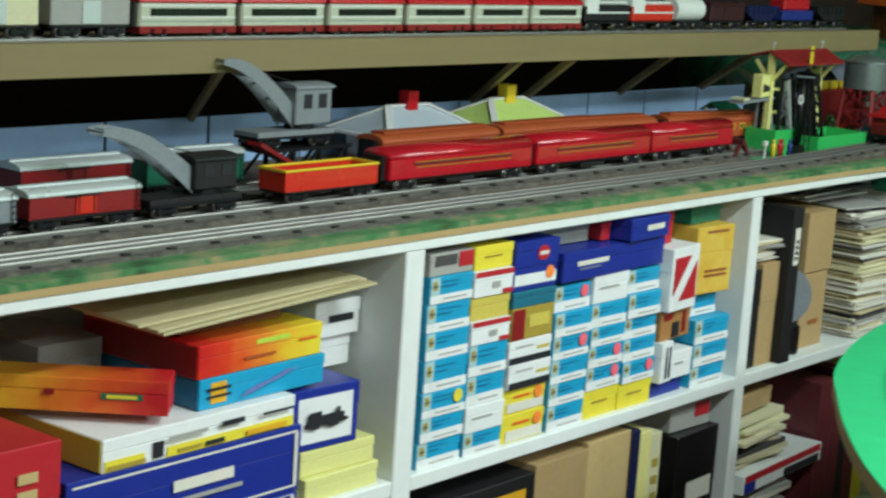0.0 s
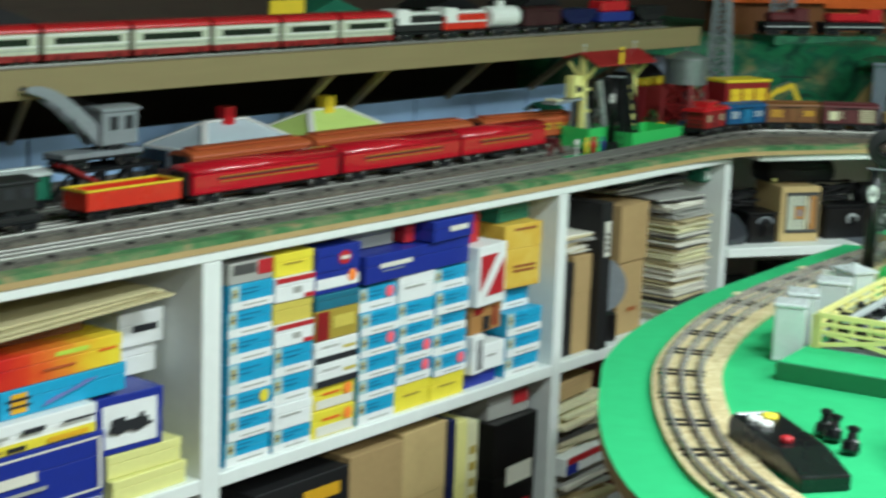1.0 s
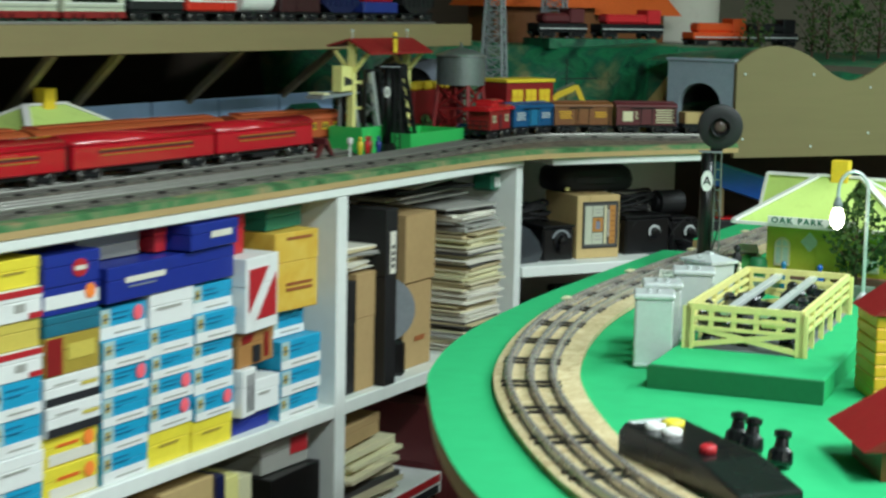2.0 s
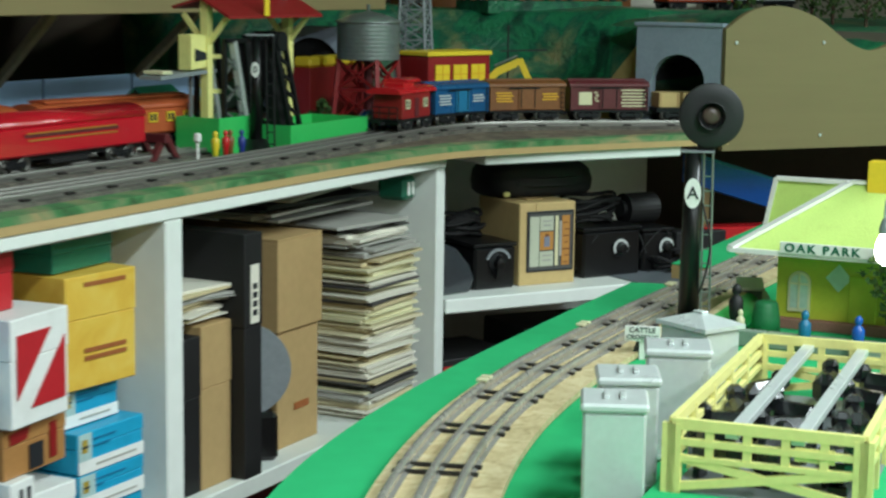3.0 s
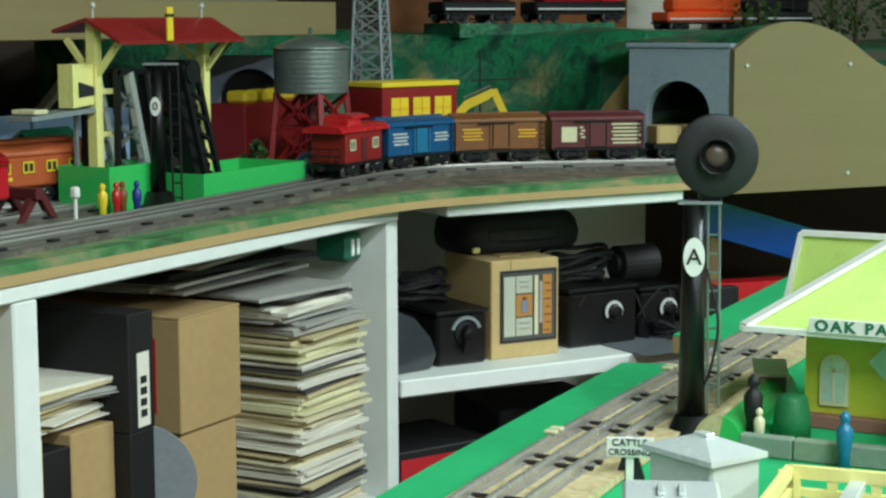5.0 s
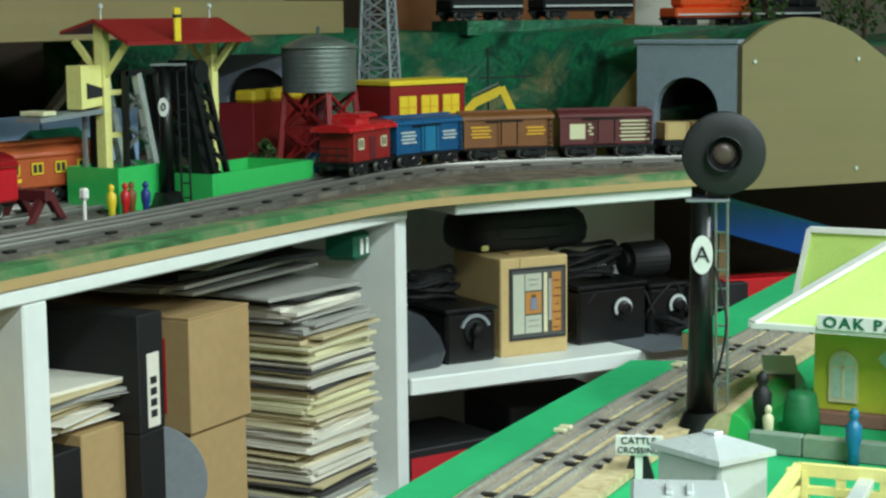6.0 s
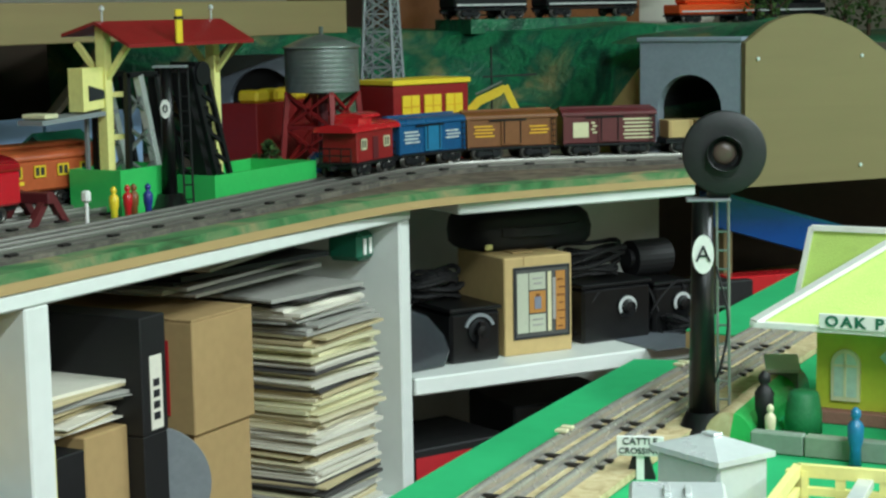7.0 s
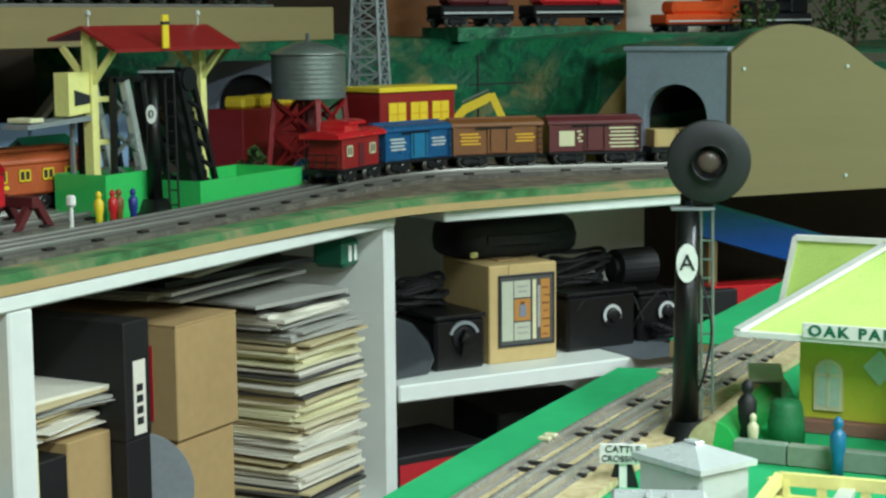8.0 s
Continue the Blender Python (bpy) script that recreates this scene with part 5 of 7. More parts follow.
box(bm, -0.011, 0.011, -0.009, 0.009, 0.012, 0.019, 0.004)
part("body", bm, YELLOW, car_)
for x in (-0.013, 0.013):
    for s in (-1, 1):
        part("wheel", rod(bmesh.new(), (x, s * 0.008, 0.005), (x, s * 0.011, 0.005), 0.005, seg=12), BLACKM, car_)
dg_ = thing("toy_excavator", "yellow toy excavator with a raised arm", "toy excavator", (0.474, 0.158, ZB), -63)
for y in (-0.016, 0.016):
    part("crawler_track", B(-0.03, 0.03, y - 0.006, y + 0.006, 0, 0.016, 0.005), BLACKM, dg_, "black crawler track")
part("body", B(-0.03, 0.022, -0.02, 0.02, 0.0165, 0.044, 0.003), YELLOW, dg_)
part("cab", B(-0.002, 0.02, -0.02, 0.0, 0.0442, 0.064, 0.003), YELLOW, dg_)
part("counterweight", B(-0.038, -0.0302, -0.018, 0.018, 0.02, 0.042, 0.003), BLACKM, dg_)
bm = bmesh.new()
prism(bm, [(-0.022, 0.05), (-0.012, 0.046), (0.02, 0.076), (0.05, 0.09), (0.06, 0.1), (0.054, 0.106), (0.014, 0.088)], -0.014, -0.005, XZ)
part("boom", bm, YELLOW, dg_)
part("stick", beam(bmesh.new(), (0.056, 0.0095, 0.104), (0.078, 0.0095, 0.056), 0.007, 0.011), YELLOW, dg_)
part("ram", rod(bmesh.new(), (0.012, 0.0095, 0.092), (0.052, 0.0095, 0.11), 0.002, seg=8), GALV, dg_)
part("bucket", prism(bmesh.new(), [(0.072, 0.058), (0.083, 0.056), (0.092, 0.036), (0.078, 0.03), (0.066, 0.04)], -0.02, 0.001, XZ), YELLOW, dg_)
xs_ = thing("crossing_sign", "small white sign on a post", "sign", (0.222, 0.15, ZB))
part("post", rod(bmesh.new(), (0, 0, 0), (0, 0, 0.036), 0.0022, seg=8), WHITEPL, xs_)
o = part("board", B(-0.002, 0.002, -0.014, 0.014, 0.036, 0.046, 0.0005), WHITEPL, xs_)
part("lettering", B(-0.0027, -0.0021, -0.01, 0.01, 0.0395, 0.0425), INK, o)
sw = thing("switch_stand", "small white switch stand by the track", "switch stand", (-0.462, 0.122, ZB))
part("post", rod(bmesh.new(), (0, 0, 0), (0, 0, 0.034), 0.0022, 0.0018, 8), WHITEPL, sw)
part("target", B(-0.004, 0.004, -0.0045, 0.0045, 0.03, 0.042, 0.002), WHITEPL, sw)


def figurine(at, top, legs, label, h=0.045, group="toy figures"):
    """A plain turned peg."""
    k = h / 0.045
    bm = lathe(bmesh.new(), [(0.0045 * k, 0), (0.0042 * k, 0.014 * k), (0.0058 * k, 0.02 * k), (0.0062 * k, 0.03 * k), (0.004 * k, 0.0335 * k), (0.0022 * k, 0.035 * k), (0.0038 * k, 0.0375 * k), (0.0038 * k, 0.041 * k), (0.0012 * k, 0.044 * k)], 12)
    return solid("toy_figure", bm, top, label, "toy figure", group=group, at=at, smooth=True)


for x, y, mt, lb in ((-0.392, 0.142, YELLOW, "small yellow toy figure"), (-0.371, 0.14, RED, "small red toy figure"), (-0.36, 0.14, BROWN, "small brown toy figure"), (-0.351, 0.128, NAVY, "small dark blue toy figure")):
    figurine((x, y, ZB + 0.0007), mt, mt, lb, 0.039)
solid("grass_patch", B(-0.45, -0.28, 0.119, 0.1615, ZB - 0.002, ZB + 0.0006), TURF, "green grass patch beside the track", "grass", group="")
pole_ = thing("telegraph_pole", "thin black telegraph pole with crossarms", "telegraph pole", (0.54, 0.15, ZB - 0.002))
bm = rod(bmesh.new(), (0, 0, 0), (0, 0, 0.163), 0.0016, seg=8)
part("pole", bm, BLACKM, pole_)
part("crossarm", beam(bmesh.new(), (-0.006, 0.012, 0.118), (0.03, -0.062, 0.121), 0.0024), BLACKM, pole_)

# second tunnel portal behind the loader
t2 = thing("tunnel_portal", "grey painted tunnel portal in the shade behind the loader", "tunnel", (0.40, 0.47, ZB), -68, "tunnel portals")
w2, h2, r2 = 0.085, 0.155, 0.05
arch2 = [(-w2, 0), (-r2, 0)] + [(-r2 * math.cos(a), 0.085 + r2 * math.sin(a)) for a in [math.pi * i / 14 for i in range(15)]] + [(r2, 0), (w2, 0), (w2, h2 * 0.7), (w2 * 0.7, h2), (-w2 * 0.7, h2), (-w2, h2 * 0.7)]
part("portal_face", prism(bmesh.new(), arch2, -0.01, 0.01, XZ), STONE, t2)
# solid black block plugs the arch, painting in the tunnel's darkness
part("dark_lining", B(-r2 - 0.01, r2 + 0.01, 0.0105, 0.1, 0, 0.14), BLACKM, t2, "black surface inside the tunnel arch")

# ---------------------------------------------------------------- boxes in the bookcase
def carton(name, label, x0, x1, y0, y1, z0, z1, mat, cat="box", group="", turn=0.0, bev=0.0012):
    """A closed card box with a lid seam; its empty stands at the middle of its base."""
    cx, cy = (x0 + x1) / 2, (y0 + y1) / 2
    c = thing(name, label, cat, (cx, cy, z0), turn, group)
    a, b, h = (x1 - x0) / 2, (y1 - y0) / 2, z1 - z0
    if name == "cardboard_box":
        part("body", B(-a, a, -b, b, 0, h - 0.003, bev), mat, c)
        for s in (-1, 1):
            part("flap", B(-a, a, min(0.001 * s, s * b), max(0.001 * s, s * b), h - 0.0028, h, 0.0005), mat, c)
        return c, a, b, h
    part("body", B(-a, a, -b, b, 0, h * 0.62, bev), mat, c)
    part("lid", B(-a - 0.0008, a + 0.0008, -b - 0.0008, b + 0.0008, h * 0.6201, h, bev), mat, c)
    return c, a, b, h


def front(c, a, b, name, x0, x1, z0, z1, mat, label="", d=0.0016):
    """A printed panel on the front face."""
    return part(name, B(x0, x1, -b - d, -b - d + 0.0007, z0, z1), mat, c, label)


def hobby_box(x0, x1, z0, z1, kind, dot=None, depth=0.24, y0=0.006):
    rnd = random.Random(int(x0 * 977 + z0 * 3331))
    y = y0 + rnd.uniform(0, 0.008)
    names = {"b": (BXBLUE, "sky blue card model box with a white strip"), "w": (BXWHITE, "plain white card model box"), "y": (BXYEL, "yellow card model box with dark print bars"),
             "r": (BXWHITE, "white card model box with a red lid"), "g": (PALEGOLD, "pale gold card model box"), "n": (BXNAVY, "royal blue card model box"), "k": (BXWHITE, "white card model box with a black band"),
             "t": (BXTEAL, "dark teal card model box"), "d": (PAPERG, "grey and red card model box"), "o": (OLIVEG, "olive gold card model box with a red end")}
    mat, label = names[kind]
    if dot is not None:
        label = label.split(" with")[0] + " with a round sticker"
    c, a, b, h = carton("model_box", label, x0 + 0.001, x1 - 0.001, y, y + depth, z0, z1 - 0.0006, mat, "box", "stacked model boxes", rnd.uniform(-0.8, 0.8))
    if kind == "b":
        lo = rnd.choice((0.32, 0.36, 0.4))
        q = -a + 2 * a * rnd.choice((0.2, 0.22, 0.24))
        front(c, a, b, "white_strip", -a + 0.0005, a - 0.0005, h * 0.01, h * lo, BXWHITE, "white strip under the blue field")
        front(c, a, b, "side_label", -a + 0.001, q - 0.0003, h * lo, h * 0.985, PALEB, "pale blue-grey label end")
        front(c, a, b, "logo", -a + 0.006, -a + 0.015, h * 0.52, h * 0.84, OLIVEG, "", 0.0024)
        front(c, a, b, "logo_bar", -a + 0.005, -a + 0.016, h * 0.64, h * 0.69, INK, "", 0.0031)
        front(c, a, b, "print_bar", -a + 0.03, a - 0.015, h * 0.14, h * 0.19, PAPERG, "", 0.0024)
        front(c, a, b, "print_bar", -a + 0.026, -a + 0.026 + rnd.uniform(0.03, 0.055), h * 0.78, h * 0.82, TEAL, "", 0.0024)
        front(c, a, b, "print_bar", -a + 0.026, -a + 0.026 + rnd.uniform(0.015, 0.04), h * 0.62, h * 0.655, TEAL, "", 0.0024)
    elif kind == "y":
        if dot is not None:
            front(c, a, b, "white_band", -a + 0.012, a - 0.004, h * 0.06, h * 0.42, PAPER, "white label band")
            front(c, a, b, "print_bar", -a * 0.5, a * 0.3, h * 0.6, h * 0.7, ORANGE)
        else:
            front(c, a, b, "print_bar", -a * 0.5, a * 0.4, h * 0.5, h * 0.58, OLIVEG)
    elif kind == "r":
        front(c, a, b, "red_edge", -a + 0.001, a - 0.001, h * 0.78, h * 0.99, BXRED)
        front(c, a, b, "print_bar", -a * 0.1, a * 0.3, h * 0.3, h * 0.55, PAPERG)
        front(c, a, b, "red_corner", a * 0.45, a - 0.001, h * 0.04, h * 0.22, BXRED)
    elif kind == "k":
        front(c, a, b, "dark_band", -a + 0.001, a - 0.001, h * 0.02, h * 0.3, INK)
        front(c, a, b, "print_bar", a * 0.3, a - 0.006, h * 0.5, h * 0.62, PALEGOLD)
        front(c, a, b, "print_bar", -a * 0.7, a * 0.1, h * 0.7, h * 0.76, PAPERG)
    elif kind == "n":
        if dot is not None:
            front(c, a, b, "white_band", -a + 0.002, a - 0.002, h * 0.24, h * 0.72, BXWHITE, "white label band")
        else:
            part("emblem", lathe(bmesh.new(), [(0.012, 0), (0.012, 0.0007)], 20, Matrix.Translation((a * 0.25, -b - 0.0009, h * 0.5)) @ Matrix.Rotation(math.pi / 2, 4, "X") @ Matrix.Diagonal((1.3, 1, 1, 1))), BXRED, c, "round red emblem")
            front(c, a, b, "print_bar", a * 0.25 - 0.011, a * 0.25 + 0.011, h * 0.43, h * 0.57, PAPER, "", 0.0026)
    elif kind == "o":
        front(c, a, b, "red_end", -a + 0.001, -a * 0.4, h * 0.04, h * 0.96, DKRED, "dark red end")
        front(c, a, b, "picture", -a * 0.2, a * 0.8, h * 0.35, h * 0.75, PALEGOLD)
    elif kind == "d":
        front(c, a, b, "red_end", a * 0.3, a - 0.001, h * 0.3, h * 0.97, BXRED)
        front(c, a, b, "picture", -a * 0.8, a * 0.2, h * 0.45, h * 0.9, PAPERD)
    elif kind == "w":
        front(c, a, b, "print_bar", -a + 0.015, a - 0.03, h * 0.5, h * 0.58, PAPERG)
    if dot is not None:
        part("sticker", lathe(bmesh.new(), [(0.0105, 0), (0.0105, 0.0006)], 16, Matrix.Translation((a - 0.02, -b - 0.0026, h * 0.68)) @ Matrix.Rotation(math.pi / 2, 4, "X")), dot, c, "round sticker")
    return c


P_, O_, Y_ = PINK, ORST, BXYEL
COLUMNS = (
    (-1.618, -1.515, ("b", "b", "bY", "b", "b", "b", "b", "d"), (0.508, 0.55, 0.588, 0.627, 0.676, 0.718, 0.762, 0.803, 0.838)),
    (-1.512, -1.416, ("b", "w", "b", "b", "r", "g", "r", "y"), (0.508, 0.545, 0.588, 0.635, 0.684, 0.722, 0.759, 0.8, 0.838)),
    (-1.413, -1.300, ("yO", "yO", "k", "k", "o", "t", "nO", "n"), (0.508, 0.555, 0.597, 0.638, 0.676, 0.729, 0.756, 0.793, 0.835)),
    (-1.298, -1.194, ("b", "b", "b", "bP", "b", "bP"), (0.508, 0.55, 0.588, 0.628, 0.667, 0.707, 0.75)),
    (-1.192, -1.088, ("y", "bP", "bP", "b", "b", "w"), (0.508, 0.558, 0.598, 0.635, 0.668, 0.708, 0.757)),
    (-1.086, -0.984, ("y", "bP", "b", "b", "b", "b"), (0.508, 0.554, 0.592, 0.632, 0.67, 0.712, 0.753)),
)
for x0, x1, kinds, zs in COLUMNS:
    for k, z0, z1 in zip(kinds, zs, zs[1:]):
        hobby_box(x0, x1, z0, z1, k[0], {"P": P_, "O": O_, "Y": Y_}.get(k[1:]))
# long royal blue boxes lying over the stacks
for x0, x1, z0, z1 in ((-1.297, -0.99, 0.7575, 0.806),):
    c, a, b, h = carton("model_box", "long royal blue card box with a white print bar", x0, x1, 0.004, 0.24, z0, z1, BXNAVY, "box", "stacked model boxes", 1.5)
    front(c, a, b, "print_bar", -a * 0.75, -a * 0.15, h * 0.5, h * 0.66, PAPER)
    front(c, a, b, "print_bar", -a * 0.7, -a * 0.3, h * 0.36, h * 0.41, PAPERB)
c, a, b, h = carton("model_box", "royal blue card box with a white print bar", -1.12, -0.995, -0.004, 0.2, 0.8085, 0.846, BXNAVY, "box", "stacked model boxes", 3)
front(c, a, b, "print_bar", -a * 0.2, a * 0.7, h * 0.4, h * 0.65, PAPER)
carton("model_box", "small grey-white card box", -1.29, -1.16, 0.05, 0.24, 0.8075, 0.84, PAPERG, "box", "stacked model boxes", -2)
carton("model_box", "narrow dark red card box", -1.15, -1.125, 0.03, 0.24, 0.8085, 0.845, BXRED, "box", "stacked model boxes", 0)
# last columns of the compartment
carton("model_box", "royal blue card model box", -0.975, -0.872, 0.02, 0.24, 0.508, 0.538, BXNAVY, "box", "stacked model boxes", 1)
hobby_box(-0.937, -0.862, 0.539, 0.59, "w")
c, a, b, h = carton("model_box", "white upright card box with black print bars", -0.982, -0.941, 0.0, 0.1, 0.539, 0.612, BXWHITE, "box", "stacked model boxes", 6)
for x in (-0.3, 0.35):
    front(c, a, b, "print_bar", a * x, a * (x + 0.3), h * 0.1, h * 0.88, INK)
c, a, b, h = carton("letter_carton", "tan printed card box with a cut-out letter shape", -0.98, -0.872, 0.012, 0.17, 0.6125, 0.668, LETTERC, "box", "", 4)
part("cut_out", prism(bmesh.new(), [(-0.012, 0.004), (0.012, 0.004), (0.012, 0.03), (-0.012, 0.03)], b + 0.001, b + 0.0022, XZ), INK, c)
part("picture", prism(bmesh.new(), [(-0.044, 0.036), (-0.016, 0.038), (-0.01, 0.05), (-0.046, 0.048)], b + 0.001, b + 0.0022, XZ), DKRED, c)
part("picture", prism(bmesh.new(), [(0.024, 0.008), (0.036, 0.008), (0.036, 0.046), (0.024, 0.046)], b + 0.001, b + 0.0022, XZ), DKRED, c)
c, a, b, h = carton("striped_carton", "white card box with a red field and white diagonal stripe", -0.985, -0.885, -0.004, 0.14, 0.669, 0.782, BXWHITE, "box", "", 5)
for pts in (((-0.042, 0.03), (0.018, 0.096), (-0.042, 0.096)), ((0.042, 0.084), (-0.018, 0.018), (0.042, 0.018))):
    part("red_field", prism(bmesh.new(), list(pts), b + 0.0011, b + 0.0022, XZ), BXRED, c)
carton("model_box", "red card box standing on edge", -0.99, -0.93, 0.03, 0.2, 0.783, 0.846, BXRED, "box", "", 2)
for z0, z1 in ((0.508, 0.546), (0.547, 0.588), (0.589, 0.635)):
    hobby_box(-0.854, -0.736, z0, z1, "b")
hobby_box(-0.852, -0.752, 0.636, 0.68, "b", None, 0.2, 0.03)
c, a, b, h = carton("tall_yellow_carton", "tall yellow card box with dark print bars", -0.856, -0.746, 0.012, 0.14, 0.681, 0.805, PRINTG, "box", "", -5)
for z in (0.25, 0.32, 0.9):
    front(c, a, b, "print_bar", -a * 0.5, a * 0.7, h * z, h * (z + 0.04), BXBROWN)
carton("model_box", "dark green card box under the bench", -0.86, -0.75, 0.04, 0.2, 0.8065, 0.84, DKGREEN, "box", "", 3)

# first compartment: big set boxes
def set_box(label, x0, x1, y0, y1, z0, z1, mat, turn=0.0, trims=(), group="train set boxes", side=None, loco=None, slope=0.0):
    c, a, b, h = carton("train_set_box", label, x0, x1, y0, y1, z0, z1, mat, "box", group, turn)
    for k, (nm, fx0, fx1, fz0, fz1, m) in enumerate(trims):
        front(c, a, b, nm, -a + 2 * a * fx0, -a + 2 * a * fx1, h * fz0, h * fz1, m, "", 0.0016 + 0.0008 * k)
    if side is not None:
        part("end_panel", B(-a - 0.0018, -a - 0.0009, -b + 0.002, b - 0.002, 0.002, h - 0.002), side, c)
    if loco is not None:
        x0, x1, z0, z1, m = loco
        u, v = 2 * a * (x1 - x0), h * (z1 - z0)
        shape = ((0, 0.1), (0.1, 0.1), (0.14, 0), (0.3, 0), (0.34, 0.12), (0.5, 0.12), (0.56, 0), (0.74, 0), (0.8, 0.12), (1, 0.2), (1, 0.36), (0.9, 0.4), (0.9, 0.7), (0.8, 0.72), (0.8, 1), (0.72, 1), (0.7, 0.74), (0.36, 0.7), (0.36, 0.95), (0.06, 0.9), (0.06, 0.45), (0, 0.4))
        part("picture", prism(bmesh.new(), [(-a + 2 * a * x0 + u * p, h * z0 + v * q + u * slope * p) for p, q in shape], b + 0.0066, b + 0.0073, XZ), m, c, "printed locomotive picture")
    return c


border = (("white_line", 0.02, 0.98, 0.9, 0.93, PAPER), ("white_line", 0.02, 0.98, 0.08, 0.11, PAPER), ("white_line", 0.965, 0.98, 0.112, 0.898, PAPER))
set_box("royal blue train set box with white border lines", -2.285, -1.885, 0.0, 0.3, 0.508, 0.538, BXNAVY, 0, border)
set_box("royal blue train set box with white border and print bars", -2.285, -1.882, 0.0, 0.3, 0.5388, 0.632, BXNAVY, 0.6, border + (("print_bar", 0.42, 0.68, 0.5, 0.66, PAPER), ("print_bar", 0.45, 0.72, 0.34, 0.4, PAPERG)))
c = set_box("white and yellow train set box with small train pictures", -2.233, -1.897, 0.0, 0.2, 0.6328, 0.6762, BXWHITE, 1.0, (("yellow_band", 0.01, 0.2, 0.05, 0.36, BXYEL), ("yellow_band", 0.31, 0.99, 0.05, 0.36, BXYEL), ("picture", 0.24, 0.29, 0.12, 0.6, INK), ("print_bar", 0.02, 0.2, 0.1, 0.22, OLIVEG), ("print_bar", 0.36, 0.48, 0.14, 0.24, OLIVEG), ("picture", 0.5, 0.6, 0.12, 0.26, INK), ("print_bar", 0.72, 0.94, 0.12, 0.28, BXGOLD), ("picture", 0.58, 0.7, 0.6, 0.76, INK), ("picture", 0.8, 0.97, 0.64, 0.72, INK), ("print_bar", 0.3, 0.5, 0.6, 0.7, PAPERG)), side=BXYEL)
set_box("light blue train set box with a printed train", -2.06, -1.822, 0.02, 0.23, 0.677, 0.7182, BXBLUE, 1.5, (("logo", 0.08, 0.2, 0.16, 0.84, BXGOLD), ("print_bar", 0.05, 0.23, 0.58, 0.68, INK), ("print_bar", 0.05, 0.23, 0.36, 0.44, INK)), side=TEAL, loco=(0.3, 0.74, 0.2, 0.36, LILAC), slope=0.22)
set_box("orange and yellow train set box", -2.066, -1.83, 0.02, 0.24, 0.719, 0.764, GRADA, 2.0, (("print_bar", 0.45, 0.72, 0.72, 0.86, LIME), ("print_bar", 0.8, 0.95, 0.55, 0.62, ORANGE), ("print_bar", 0.35, 0.6, 0.34, 0.42, RUST)), side=DKRED)
for k, (z, tw) in enumerate(((0.7985, 0.5), (0.8035, 2.4), (0.8085, -1.2))):
    solid("cardboard_sheet", B(-0.2, 0.2, -0.07, 0.07, 0, 0.0045, 0.001), SHEET, "flat pale tan cardboard sheet lying on the boxes", "cardboard", group="cardboard sheets", at=(-1.932 - 0.012 * k, 0.078 + 0.006 * k, z)).matrix_basis = pose(-1.932 - 0.012 * k, 0.078 + 0.006 * k, z - 0.001, 0, -2.5, tw)
set_box("orange train set box with a red end", -2.378, -2.058, 0.1, 0.16, 0.6898, 0.7345, GRADB, -48, (("print_bar", 0.74, 0.9, 0.42, 0.6, DKGREEN), ("print_bar", 0.76, 0.88, 0.46, 0.56, BXYEL), ("print_bar", 0.52, 0.56, 0.5, 0.66, DKRED), ("print_bar", 0.2, 0.26, 0.5, 0.64, DKRED)))
set_box("red train set box with tan print bars", -2.47, -2.292, 0.0, 0.2, 0.508, 0.689, BXRED, 0, tuple(("print_bar", 0.64, 0.8, q, q + 0.07, KRAFT) for q in (0.3, 0.42, 0.53, 0.64, 0.76)))
set_box("navy train box with a white picture panel", -1.872, -1.745, 0.02, 0.2, 0.5812, 0.67, BXNAVY, -3, (("white_panel", 0.08, 0.9, 0.12, 0.86, BXWHITE),), loco=(0.16, 0.8, 0.36, 0.66, INK))
set_box("dark brown card box in the shade", -2.05, -1.86, 0.07, 0.22, 0.765, 0.79, BROWN, 1, ())
set_box("flat pale lemon card box", -1.858, -1.705, 0.012, 0.2, 0.508, 0.543, BXLEMON, 1, ())
set_box("flat pale lemon card box", -1.856, -1.707, 0.02, 0.21, 0.5438, 0.58, BXLEMON, -1, ())
set_box("white card box with a black picture", -1.782, -1.695, 0.09, 0.25, 0.671, 0.718, BXWHITE, 0, ())
set_box("white card box with a black picture", -1.78, -1.688, 0.08, 0.25, 0.7188, 0.772, BXWHITE, 0, (("picture", 0.3, 0.85, 0.4, 0.6, INK),))
set_box("wide brown card box", -2.4, -2.24, 0.2, 0.34, 0.736, 0.78, CARD, 0, ())
set_box("pale card box with a red corner", -2.62, -2.44, 0.1, 0.3, 0.508, 0.8, KRAFT, 0, (("red_end", 0.6, 0.98, 0.7, 0.95, BXRED),))
set_box("small grey card box", -2.18, -2.075, 0.19, 0.33, 0.6775, 0.745, PAPERG, 0, ())

